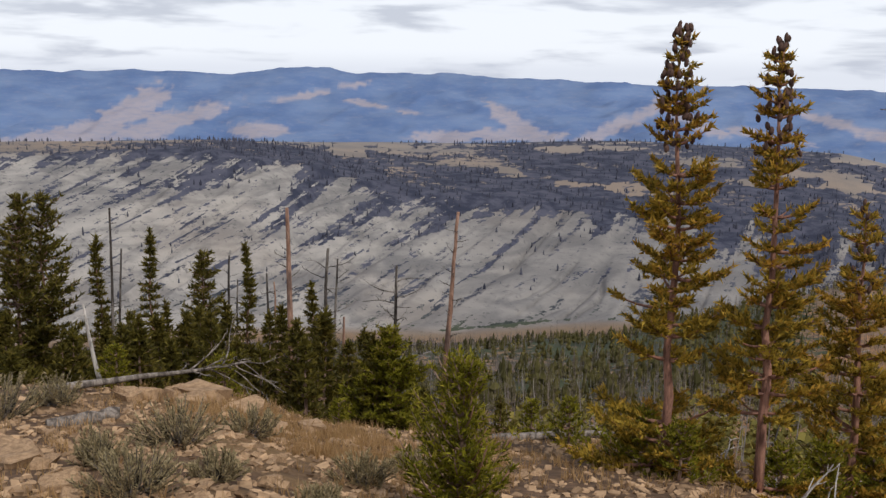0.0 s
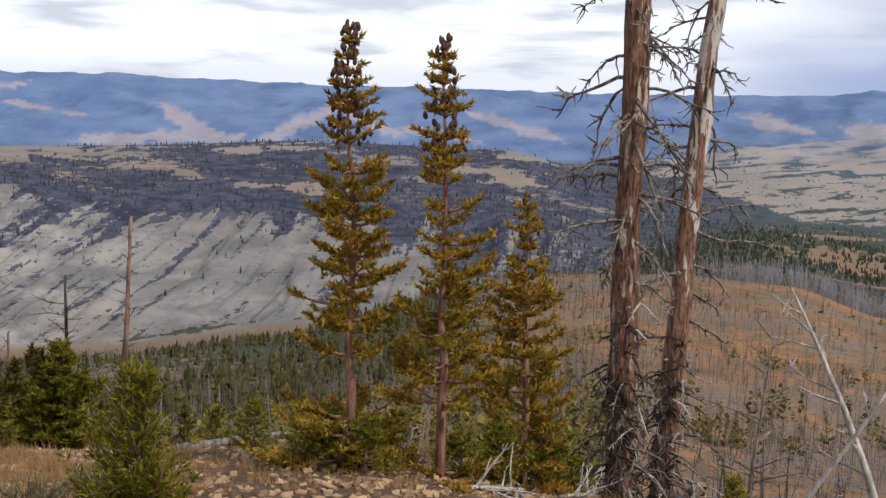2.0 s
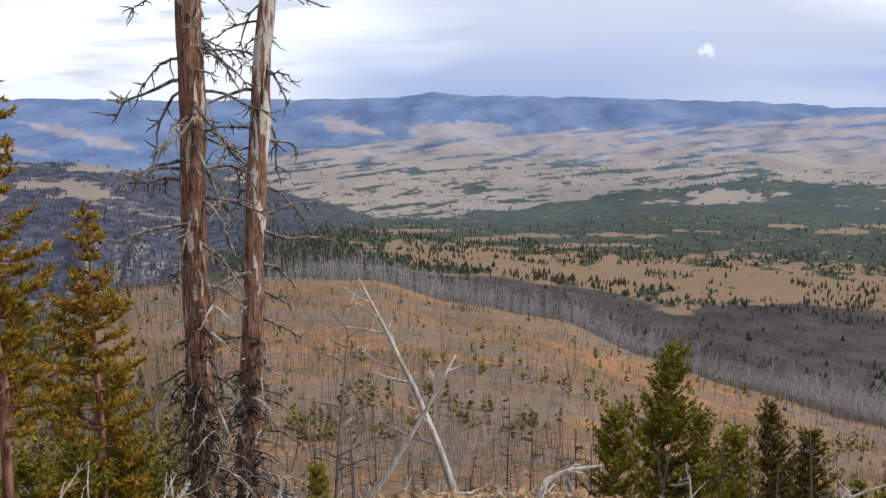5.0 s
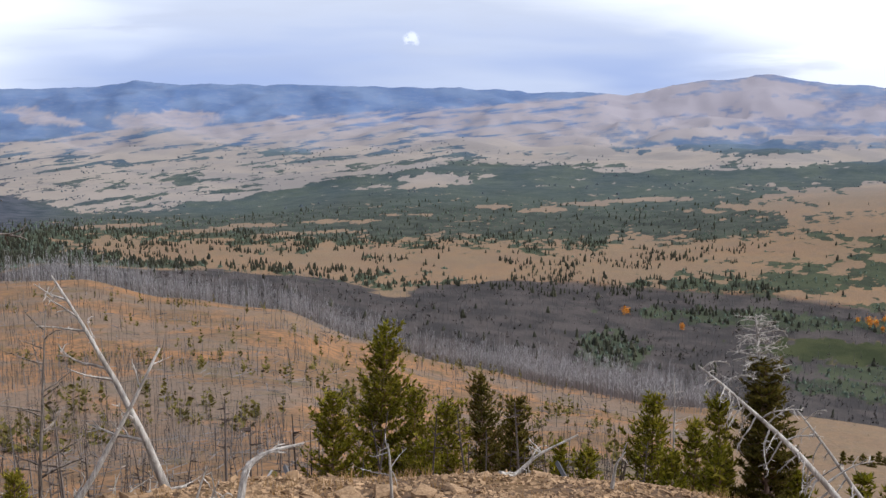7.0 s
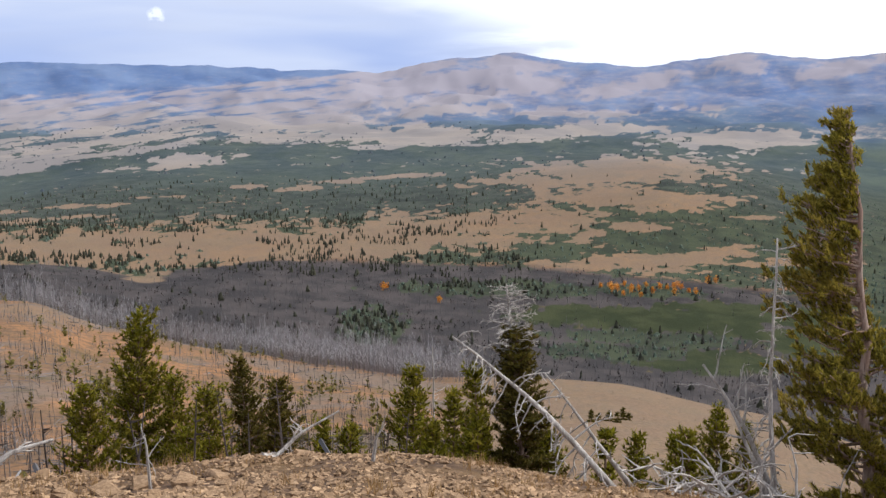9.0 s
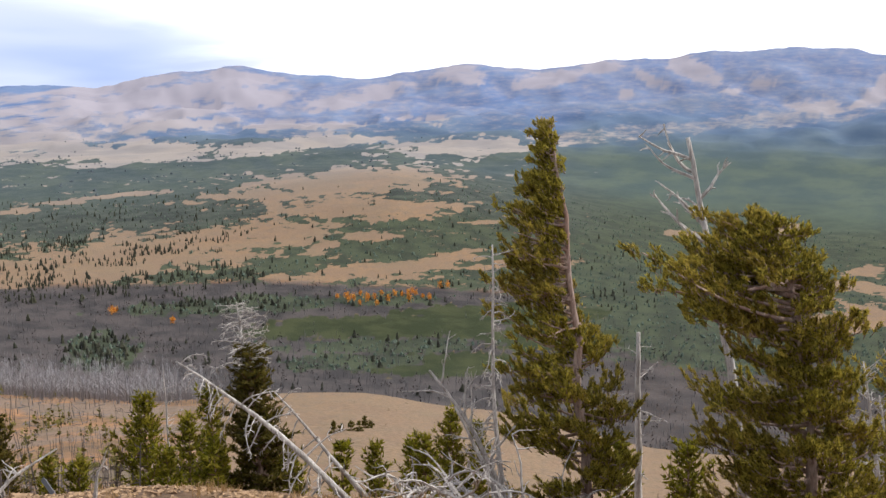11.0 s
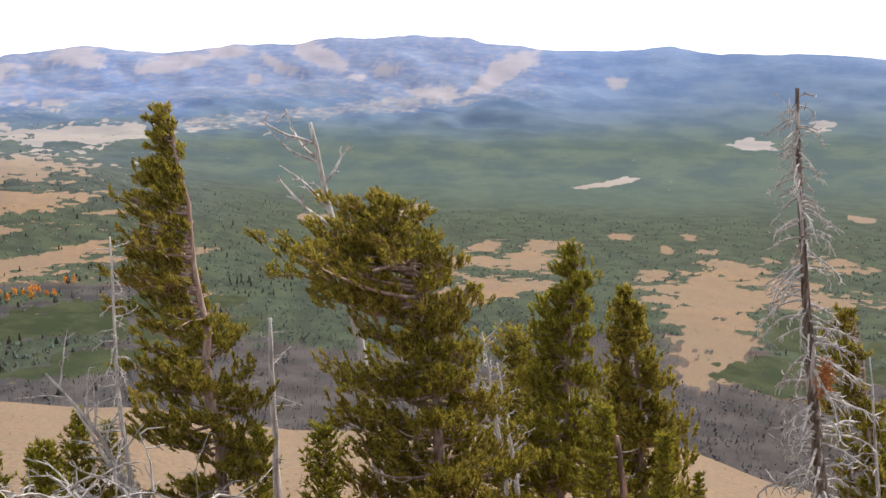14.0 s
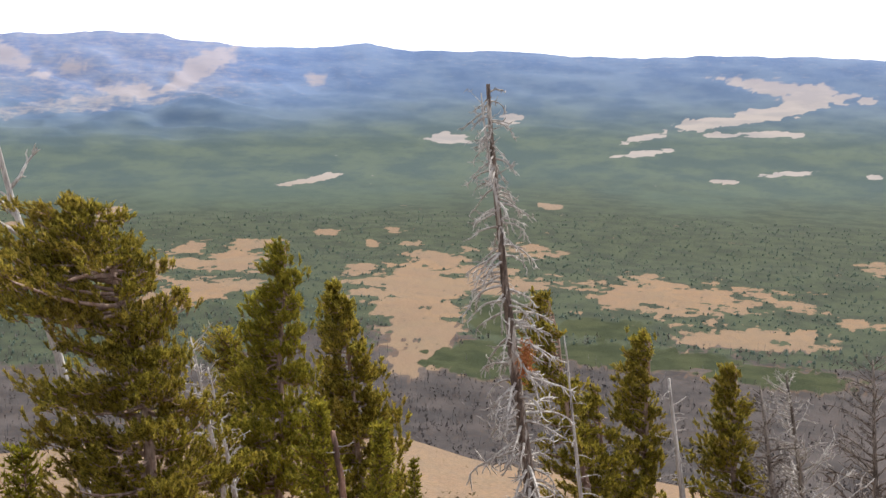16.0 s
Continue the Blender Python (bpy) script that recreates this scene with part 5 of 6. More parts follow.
snag("dead_spruce", "leaning dead spruce with pale patches where bark has fallen", foot(28.95, 11.9), P3(31.2, 12.0, 2.1), RG(23), 0.14, 0.085, PALE_SNAG, (-0.05, 0.0, 0), 36, 0.28, 0.92, grab, 0.75, 11, (0.45, -0.2, 0), GREY_TWIG, "dead pair", 0.1, 0.016, 12, 0.42)


def thicket(name, label, az, d, zlo, zhi, rg, count, reach, r=0.012, mat=None):
    """A tangle of fine dead twigs round a trunk's foot."""
    b = np.array(foot(az, d))
    e = thing(name, b.tolist(), label, "dead branches")
    for _ in range(count):
        sh = Shape()
        z = rg.uniform(zlo, zhi)
        a = rg.uniform(0, 6.28)
        st = b + (rg.normal(0, 0.07), rg.normal(0, 0.07), z)
        bare_limb(sh, st, (math.cos(a), math.sin(a), rg.uniform(-0.5, 0.15)), reach * rg.uniform(0.5, 1.2) * (1.1 - 0.5 * z / max(zhi, 0.1)), r, rg, 0.9, 8, 0.4)
        sh.into("twig", mat or WEATHERED, e)
    return e


thicket("twig_tangle", "grey tangle of fine dead twigs round a dead trunk", 26.5, 11.1, 0.1, 2.1, RG(24), 40, 0.5, 0.013, mat=CHARRED)
thicket("twig_tangle", "grey tangle of fine dead twigs round a leaning trunk", 29.1, 11.75, 0.1, 2.0, RG(25), 40, 0.5, 0.013, mat=CHARRED)
thicket("twig_tangle", "dark tangle of dead twigs at the foot of a dead trunk", 26.6, 11.1, 0.0, 1.8, RG(26), 75, 0.55, 0.015, CHARRED)
thicket("twig_tangle", "dark tangle of dead twigs at the foot of a leaning trunk", 29.0, 11.8, 0.0, 1.7, RG(27), 65, 0.52, 0.015, CHARRED)

thicket("twig_tangle", "bleached twigs hanging over the dark tangle", 27.2, 11.2, 0.2, 2.2, RG(28), 13, 0.5, 0.012, WEATHERED)
thicket("twig_tangle", "bleached twigs hanging from the leaning trunk", 29.3, 11.7, 0.2, 2.0, RG(29), 14, 0.5, 0.012, WEATHERED)

# ---- bleached leaning snags ----
snag("leaning_snag", "bleached grey snag leaning with curved bare limbs", foot(40.3, 13.1), P3(35.0, 13.15, -2.42), RG(31), 0.06, 0.012, WEATHERED, (0.06, 0, 0.06), 9, 0.2, 0.9, lambda u: 0.62, -0.1, 4, (-0.6, 0.4, 0.1), None, "", 0.3, 0.016)
snag("leaning_snag", "thin bleached pole propped across a leaning snag", foot(34.9, 13.0), P3(40.0, 13.0, -3.33), RG(32), 0.045, 0.014, WEATHERED, (0, 0, -0.05), 3, 0.5, 0.98, lambda u: 0.4, -0.2, 3, None, None, "", 0.4, 0.012)
snag("bare_snag", "slim weathered snag with thin crooked limbs", foot(33.3, 16.1), P3(34.1, 16.1, -3.5), RG(33), 0.035, 0.008, GREY_TWIG, (0, 0, 0), 16, 0.2, 0.95, lambda u: 0.7, -0.15, 5, None, None, "", 0.35, 0.012)
snag("leaning_snag", "long bleached trunk leaning over the slope with drooping twigs", foot(78.2, 11.0), P3(69.0, 11.0, -3.03), RG(34), 0.044, 0.009, WEATHERED, (0, 0, 0.14), 36, 0.12, 0.98, lambda u: 0.26 + 0.22 * (1 - u), 0.6, 8, (0, 0, -0.45), None, "", 0.15, 0.010, 9, 0.35)
snag("leaning_snag", "thinner bleached trunk leaning beside a longer one", foot(79.2, 11.5), P3(73.9, 11.5, -3.55), RG(35), 0.034, 0.008, WEATHERED, (0, 0, 0.03), 12, 0.2, 0.95, lambda u: 0.3, 0.4, 4, None, None, "", 0.2, 0.010)
snag("bleached_snag", "forked bleached trunk leaning among fallen branches", foot(86.6, 12.6), P3(82.1, 12.6, -3.66), RG(36), 0.05, 0.012, WEATHERED, (0.04, -0.12, 0.0), 12, 0.25, 0.95, lambda u: 0.55, -0.1, 4, (0, 0.6, 0.1), None, "", 0.5, 0.012)
snag("bleached_snag", "second bleached pole fanning from the same foot", foot(86.5, 12.5), P3(83.4, 12.5, -4.1), RG(37), 0.045, 0.012, WEATHERED, (0, 0, 0.04), 8, 0.3, 0.95, lambda u: 0.4, 0.0, 4, None, None, "", 0.4, 0.011)
snag("bleached_pole", "slender upright bleached snag with short crooked twigs", foot(86.3, 12.4), P3(85.45, 12.5, -2.14), RG(38), 0.038, 0.010, WEATHERED, (0.02, 0.05, 0), 52, 0.1, 0.98, lambda u: 0.28, 0.45, 7, None, None, "", 0.05, 0.010, 9, 0.5)
snag("bleached_pole", "straight bleached trunk standing between two windswept trees", foot(92.85, 17.2), P3(92.55, 17.2, -4.3), RG(39), 0.075, 0.03, WEATHERED, (0, 0, 0), 14, 0.25, 0.95, lambda u: 0.4, 0.1, 4, None, None, "", 0.1, 0.011)
snag("bleached_snag", "bushy pale snag with many fine bare branches", foot(105.4, 19.3), P3(103.5, 19.3, -5.05), RG(40), 0.07, 0.012, WEATHERED, (0, 0, 0), 44, 0.25, 0.98, lambda u: 0.75 - 0.35 * u, 0.05, 7, None, None, "", 0.5, 0.012)
snag("bleached_snag", "pale snag leaning beside a bushier one", foot(105.9, 19.1), P3(104.3, 19.2, -5.6), RG(41), 0.06, 0.012, WEATHERED, (0, 0, 0), 22, 0.25, 0.98, lambda u: 0.6 - 0.3 * u, 0.05, 6, None, None, "", 0.5, 0.011)

# ---- tall grey spar with hanging twigs ----
spar = snag("dead_spar", "tall dead spar with silvery drooping branches from top to foot", foot(122.2, 14.5), P3(119.05, 14.5, -0.5), RG(42), 0.10, 0.024, SPAR_BARK, (0.0, 0.06, 0), 150, 0.08, 0.985,
            lambda u: 0.26 + 0.54 * (1 - u) ** 0.7, 0.85, 10, None, WEATHERED, "", 0.12, 0.017, 10)
snag("dead_spar", "thin second leader beside the spar's tip", P3(119.75, 14.45, -2.2), P3(118.6, 14.45, -0.62), RG(43), 0.03, 0.008, WEATHERED, (0, 0, 0), 14, 0.2, 0.95, lambda u: 0.3, 0.1, 5, None, None, "", 0.5, 0.008)

# ---- windswept evergreens ----
LEE = (-0.05, 1.0, 0.0)
bough_tree("windswept_fir", "tall windswept fir with foliage streaming to one side", foot(90.6, 13.2), P3(88.5, 13.2, -0.76), by_height((0, 0.75), (0.3, 0.82), (0.44, 0.62), (0.52, 0.21), (0.75, 0.12), (1, 0.06)),
           by_height((0, 0.6), (0.14, 0.85), (0.29, 0.92), (0.55, 0.8), (0.75, 0.62), (0.86, 0.36), (0.94, 0.17), (1, 0.05)), RG(51), FLAG, 150, 0.085, (0, -0.14, 0), 0.15, fill=430, lo=0.03, rise=0.2, bare=0.06)
bough_tree("windswept_fir", "broad windswept fir with one long bough below its ragged crown", foot(102.2, 13.8), P3(99.2, 13.8, -1.95), by_height((0, 1.35), (0.12, 1.4), (0.3, 1.15), (0.42, 0.95), (0.6, 0.78), (0.76, 0.66), (0.92, 0.45), (1, 0.1)),
           by_height((0, 1.2), (0.12, 1.1), (0.3, 1.3), (0.42, 1.42), (0.5, 1.25), (0.58, 0.9), (0.65, 1.05), (0.70, 1.7), (0.80, 1.75), (0.9, 0.8), (0.95, 0.4), (1, 0.12)), RG(52), FLAG, 190, 0.10, (0, -0.2, 0), 0.16, fill=430, lo=0.04, rise=0.15, bare=0.06)
snag("bleached_snag", "bleached dead top forking above a windswept fir", foot(98.7, 16.3), P3(94.9, 16.3, -1.15), RG(53), 0.10, 0.03, WEATHERED, (0, -0.1, 0), 8, 0.74, 0.97, lambda u: 0.95, -0.15, 4, (0, 2.2, 0), None, "", 0.6, 0.028)
bough_tree("windswept_fir", "dense dark-green fir with a leaning pointed crown", foot(107.7, 21.4), P3(108.3, 21.4, -3.85), lambda u: 0.08 + 1.3 * (1 - u) ** 0.9, lambda u: 0.1 + 1.45 * (1 - u) ** 0.9, RG(54), LIME, 170, 0.10, (0, 0, 0), 0.22, (0.08, 0.028), 330, 0.03, 0.15, bare=0.03, upright=1.1)
bough_tree("windswept_fir", "dark-green fir half hidden behind another", foot(112.0, 28.4), P3(110.7, 28.4, -6.4), lambda u: 0.08 + 1.5 * (1 - u) ** 0.9, lambda u: 0.1 + 1.65 * (1 - u) ** 0.9, RG(55), FLAG, 150, 0.11, (0, 0, 0), 0.28, (0.12, 0.045), 280, 0.03, 0.15, bare=0.03, upright=1.1)
conifer("windswept_fir", "dull yellow-green fir behind pale bare branches", foot(106.3, 23.5), P3(105.3, 23.5, -6.1), lambda u: 0.25 + 0.5 * (1 - u), RG(56), FLAG, BARK, 0.2, 0.1, 6, (0.11, 0.045), 0.08, lambda u: 0.5 + 0.6 * (1 - u), LEE, (0, 0, 0), (), 0.5, 0.5, 0.07, lump=1.0, fan=0.45, ragged=0.4)
bough_tree("windswept_fir", "slim windswept fir with a trunk bare on one side", foot(125.2, 17.5), P3(122.1, 17.55, -3.85), lambda u: 0.04 + 0.45 * (1 - u), lambda u: 0.18 + 0.75 * (1 - u) ** 0.7, RG(57), FLAG, 80, 0.07, (0, 0, 0), 0.19, (0.072, 0.027), 310, 0.03, 0.3, bare=0.06)
bough_tree("windswept_fir", "small windswept fir in the lee of the tall spar", foot(126.0, 18.2), P3(124.6, 18.2, -5.6), lambda u: 0.06 + 0.5 * (1 - u), lambda u: 0.2 + 0.65 * (1 - u), RG(58), FLAG, 60, 0.06, (0, 0, 0), 0.2, (0.072, 0.027), 310, 0.03, 0.3, bare=0.06)
bough_tree("windswept_fir", "dense pointed fir bare along its windward edge", foot(127.3, 19.4), P3(127.3, 19.4, -5.0), lambda u: 0.04 + 0.5 * (1 - u), lambda u: 0.1 + 1.1 * (1 - u) ** 0.8, RG(59), FLAG, 100, 0.08, (0, 0, 0), 0.21, (0.072, 0.027), 310, 0.03, 0.5, bare=0.03)
bough_tree("windswept_fir", "pointed green fir standing among grey snags", foot(132.2, 19.4), P3(131.65, 19.4, -5.4), lambda u: 0.04 + 0.75 * (1 - u), lambda u: 0.08 + 0.98 * (1 - u) ** 0.85, RG(60), FLAG, 95, 0.08, (0, 0, 0), 0.21, (0.072, 0.027), 310, 0.03, 0.5, bare=0.03)
snag("bleached_snag", "dead trunk with one side of stiff broken twigs", foot(129.8, 18.1), P3(128.4, 18.1, -5.3), RG(61), 0.07, 0.02, WEATHERED, (0, 0, 0), 26, 0.1, 0.95, lambda u: 0.3, 0.3, 5, None, None, "", 0.2, 0.011)
snag("dead_fir", "dead grey fir with dense bare twigs swept one way", foot(134.6, 17.6), P3(132.9, 17.6, -5.2), RG(62), 0.07, 0.02, GREY_TWIG, (0, 0, 0), 80, 0.1, 0.98, lambda u: 0.25 + 0.7 * (1 - u), 0.1, 11, LEE, GREY_TWIG, "", 0.5, 0.013)
snag("dead_fir", "dead grey fir with a bushy crown of bare twigs", foot(136.0, 20.6), P3(134.1, 20.6, -5.8), RG(63), 0.08, 0.02, GREY_TWIG, (0, 0, 0), 90, 0.1, 0.98, lambda u: 0.35 + 0.8 * (1 - u), 0.05, 11, LEE, WEATHERED, "", 0.6, 0.013)
snag("dead_fir", "dark bare tree at the edge of the slope", foot(139.0, 24.6), P3(137.9, 24.6, -6.4), RG(64), 0.09, 0.02, GREY_TWIG, (0, 0, 0), 80, 0.1, 0.98, lambda u: 0.5 + 0.9 * (1 - u), 0.05, 11, LEE, GREY_TWIG, "", 0.6, 0.015)
snag("dead_fir", "thin bare stem between two green firs", foot(124.6, 16.5), P3(123.1, 16.5, -4.25), RG(65), 0.04, 0.010, WEATHERED, (0, 0, 0), 26, 0.1, 0.97, lambda u: 0.4 * (1.2 - u), 0.4, 5, None, None, "", 0.1, 0.009)
young = lambda u: 0.06 + 0.34 * (1 - u)
conifer("young_fir", "bright green young fir leaning from a split stump", foot(111.4, 12.5), P3(110.9, 12.5, -4.08), lambda u: 0.05 + 0.22 * (1 - u), RG(66), LIME, BARK, 0.10, 0.05, 6, (0.06, 0.026), 0.035, lambda u: 0.14 + 0.32 * (1 - u), LEE, (0, 0, 0), (), 0.6, 0.5, 0.035)
snag("split_stump", "split sun-bleached stump with a jagged top", foot(112.5, 12.4), P3(111.6, 12.45, -4.35), RG(67), 0.055, 0.03, RUSTY, (0, 0, 0), 6, 0.3, 0.95, lambda u: 0.2, 0.0, 3, None, WEATHERED, "", 0.2, 0.012)
conifer("young_fir", "small bright green bushy fir", foot(113.8, 14.5), P3(113.8, 14.5, -5.05), lambda u: 0.08 + 0.24 * (1 - u), RG(68), LIME, BARK, 0.10, 0.03, 6, (0.065, 0.028), 0.03, None, LEE, (0, 0, 0), (), 0.7, 0.5, 0.038)
conifer("young_fir", "tiny green fir on the grassy slope", foot(115.2, 18.5), P3(115.15, 18.5, -7.1), lambda u: 0.06 + 0.14 * (1 - u), RG(69), YOUNG, BARK, 0.12, 0.03, 5, (0.07, 0.03), 0.02, None, LEE, (0, 0, 0), (), 0.6, 0.5, 0.045)
# dead rust-coloured spray caught on the spar
sh = Shape()
q = RG(70)
ctr = np.array(P3(121.3, 14.35, -4.02))
sh.blades(ctr + q.normal(0, 1, (170, 3)) * (0.05, 0.05, 0.12), q.normal(0, 0.5, (170, 3)) - (0, 0, 0.3), 0.06, 0.02, q, 3, 0.9, -0.2)
RUST_NEEDLES = make_needles("rust_needles", (0.35, 0.13, 0.045), (0.62, 0.27, 0.10), (0.4, 0.2, 0.1), 0.1)
sh.into("dead_needles", RUST_NEEDLES, spar, "rust-orange dead needles")

# ---- pines below the stony shoulder ----
pine_rad = lambda w: (lambda u: w * (0.25 + 0.75 * (1 - u) ** 0.8))
PINES = [(48.15, 29.9, -9.15, 1.05, 48.2), (51.0, 31.9, -7.85, 1.25, 50.6), (52.6, 31.0, -9.4, 0.9, 52.7), (54.4, 29.9, -9.5, 1.0, 54.5), (53.3, 28.6, -10.2, 0.9, 53.4), (56.2, 33.9, -9.8, 1.05, 57.0), (58.2, 31.9, -9.95, 1.0, 58.2),
         (60.7, 26.0, -9.2, 0.4, 60.7), (62.2, 26.0, -9.4, 0.6, 62.2), (65.6, 28.0, -8.55, 0.95, 65.8), (67.8, 26.0, -8.6, 0.75, 67.9), (69.0, 27.0, -8.1, 0.75, 69.2), (66.7, 25.0, -9.0, 0.8, 66.8), (69.3, 23.5, -8.5, 0.8, 69.4), (73.2, 24.5, -9.0, 0.7, 73.2)]
for k, (az, d, zt, w, azb) in enumerate(PINES):
    spruce = k in (5, 6)
    conifer("lodgepole_pine" if not spruce else "spruce", "dark green spruce below the stony shoulder" if spruce else ("tall bushy green pine on the slope below the shoulder" if w > 1 else "young green pine on the slope below the shoulder"),
            foot(azb, d), P3(az, d, zt), pine_rad(w), RG(100 + k), PINE if spruce else YOUNG, BARK, 0.26, 0.12 if not spruce else 0.04, 6, (0.15, 0.06), 0.055, None, LEE, (0, 0, 0), (), 0.35, 0.7, 0.085, ragged=0.4, group="pines below the shoulder", category="pine" if not spruce else "conifer")
conifer("dying_fir", "dark fir with a dead silvery top", foot(72.0, 24.0), P3(71.3, 24.0, -6.35), lambda u: 0.35 + 0.55 * (1 - u) ** 0.7, RG(120), PINE, BARK, 0.17, 0.05, 7, (0.12, 0.05), 0.09, None, LEE, (0, 0, 0), (), 0.2, 0.4, 0.07, dense=1.1)
snag("dead_fir", "silvery dead top of bare twigs over a dark fir", P3(71.3, 24.0, -7.0), P3(70.7, 24.0, -5.33), RG(121), 0.05, 0.012, WEATHERED, (0, 0, 0), 64, 0.1, 0.98, lambda u: 0.72 - 0.32 * u, 0.3, 10, None, None, "", 0.35, 0.015)
snag("bare_snag", "thin grey snag among the young pines", foot(66.7, 30.0), P3(66.55, 30.0, -8.45), RG(122), 0.06, 0.012, WEATHERED, (0, 0, 0), 18, 0.4, 0.95, lambda u: 0.45, 0.1, 4, None, None, "", 0.2, 0.012)
for k, (az, d, zt, w) in enumerate([(80.9, 20.1, -7.2, 0.5), (80.2, 21.0, -7.6, 0.45), (83.5, 24.1, -8.3, 0.5), (82.2, 24.1, -8.0, 0.6), (78.0, 22.0, -8.0, 0.4), (91.6, 19.5, -6.9, 0.5), (95.3, 18.5, -6.6, 0.55), (76.8, 15.5, -5.6, 0.25)]):
    conifer("young_pine", "small green pine on the dry slope", foot(az, d), P3(az, d, zt), pine_rad(w), RG(130 + k), YOUNG, BARK, 0.2, 0.05, 6, (0.11, 0.045), 0.035, None, LEE, (0, 0, 0), (), 0.5, 0.7, 0.065, group="small pines on the slope", category="pine")
conifer("young_fir", "small bright green fir beside the dead pair", foot(32.7, 11.1), P3(32.65, 11.1, -4.05), lambda u: 0.05 + 0.17 * (1 - u), RG(140), LIME, BARK, 0.07, 0.03, 6, (0.045, 0.018), 0.02, None, LEE, (0, 0, 0), (), 0.5, 0.6, 0.03)


# ---- trees along the northern edge of the shoulder ----
slim = lambda w: (lambda u: w * (0.04 + 0.96 * (1 - u) ** 1.05))
EDGE = [("lodgepole_pine", -21.4, 24.0, -2.65, 0.8, PINE, 0.25), ("lodgepole_pine", -20.3, 24.3, -2.67, 0.85, PINE, 0.25), ("spruce", -17.8, 25.0, -3.87, 0.6, PINE, 0.05), ("spruce", -15.25, 26.0, -3.87, 0.5, PINE, 0.05),
        ("spruce", -14.6, 26.2, -5.5, 0.5, PINE, 0.03), ("lodgepole_pine", -12.65, 27.0, -4.5, 0.75, PINE, 0.15), ("spruce", -10.45, 26.0, -4.13, 0.42, PINE, 0.05), ("spruce", -7.0, 25.0, -5.0, 0.45, PINE, 0.05),
        ("spruce", -16.3, 24.5, -5.4, 0.7, PINE, 0.03), ("spruce", -19.0, 23.0, -5.6, 0.9, PINE, 0.03), ("spruce", -22.3, 22.5, -5.2, 0.9, PINE, 0.03), ("spruce", -11.4, 25.0, -6.3, 0.6, PINE, 0.03), ("spruce", -13.6, 24.0, -6.6, 0.6, PINE, 0.03),
        ("spruce", -9.6, 24.0, -6.6, 0.55, PINE, 0.03), ("spruce", -4.6, 22.0, -6.0, 0.4, PINE, 0.03), ("spruce", -23.4, 23.0, -4.4, 0.8, PINE, 0.03), ("spruce", -18.4, 22.0, -6.0, 0.7, PINE, 0.03), ("spruce", -8.3, 26.0, -7.0, 0.7, PINE, 0.03), ("spruce", -12.2, 23.0, -6.8, 0.6, PINE, 0.03), ("spruce", -1.0, 24.0, -7.2, 0.7, PINE, 0.03), ("spruce", -6.0, 24.0, -7.0, 0.6, PINE, 0.03), ("spruce", -15.7, 22.5, -6.5, 0.6, PINE, 0.03), ("spruce", -10.9, 23.0, -7.0, 0.5, PINE, 0.03), ("spruce", 3.2, 26.0, -8.0, 0.6, PINE, 0.03)]
for k, (kind, az, d, zt, w, mt, first) in enumerate(EDGE):
    conifer(kind, "dark green bushy pine on the shoulder's edge" if kind == "lodgepole_pine" else "narrow dark green spruce on the shoulder's edge", foot(az, d), P3(az + 0.1, d, zt), (pine_rad if kind != "spruce" else slim)(w * 1.15), RG(200 + k), mt, BARK,
            0.22, first, 5, (0.13, 0.05), 0.06, None, LEE, (0, 0, 0), (), 0.05 if kind == "spruce" else 0.35, 0.35, 0.075, ragged=0.45, lump=0.9, group="edge trees", category="pine" if kind != "spruce" else "conifer")
rs = RG(225)
for k in range(38):
    az, d = -24.5 + 21.5 * (k + rs.uniform()) / 38, rs.uniform(17.5, 24)
    b = foot(az, d)
    h = max(0.8, -d * math.tan(radians(rs.uniform(11.8, 15.4))) - b[2])
    conifer("spruce", "low dark spruce crowding the shoulder's edge", b, (b[0], b[1], b[2] + h), slim(0.3 + 0.16 * h), RG(400 + k), PINE, BARK, 0.2, 0.03, 6, (0.13, 0.055), 0.04, None, LEE, (0, 0, 0), (), 0.1, 0.3, 0.075, ragged=0.45, lump=0.8, group="edge trees")
conifer("young_fir", "bushy green fir with a broad skirt of branches", foot(-2.7, 18.5), P3(-2.7, 18.5, -4.45), lambda u: 0.1 + 0.75 * (1 - u) ** 0.9, RG(230), YOUNG, BARK, 0.13, 0.02, 7, (0.09, 0.036), 0.05, None, LEE, (0, 0, 0), (), 0.3, 0.4, 0.05)
conifer("young_pine", "bright green bushy young pine on the stony shoulder", foot(1.2, 6.6), P3(1.3, 6.6, -1.78), lambda u: 0.05 + 0.30 * (1 - u) ** 0.8, RG(231), YOUNG, BARK, 0.07, 0.10, 8, (0.055, 0.014), 0.028, None, LEE, (0, 0, 0), (), 0.5, 0.8, 0.032, ragged=0.4, category="pine")
conifer("young_fir", "low green fir growing under taller ones", foot(9.3, 11.5), P3(9.3, 11.5, -3.9), lambda u: 0.1 + 0.3 * (1 - u), RG(232), YOUNG, BARK, 0.09, 0.02, 6, (0.06, 0.025), 0.03, None, LEE, (0, 0, 0), (), 0.4, 0.5, 0.04)
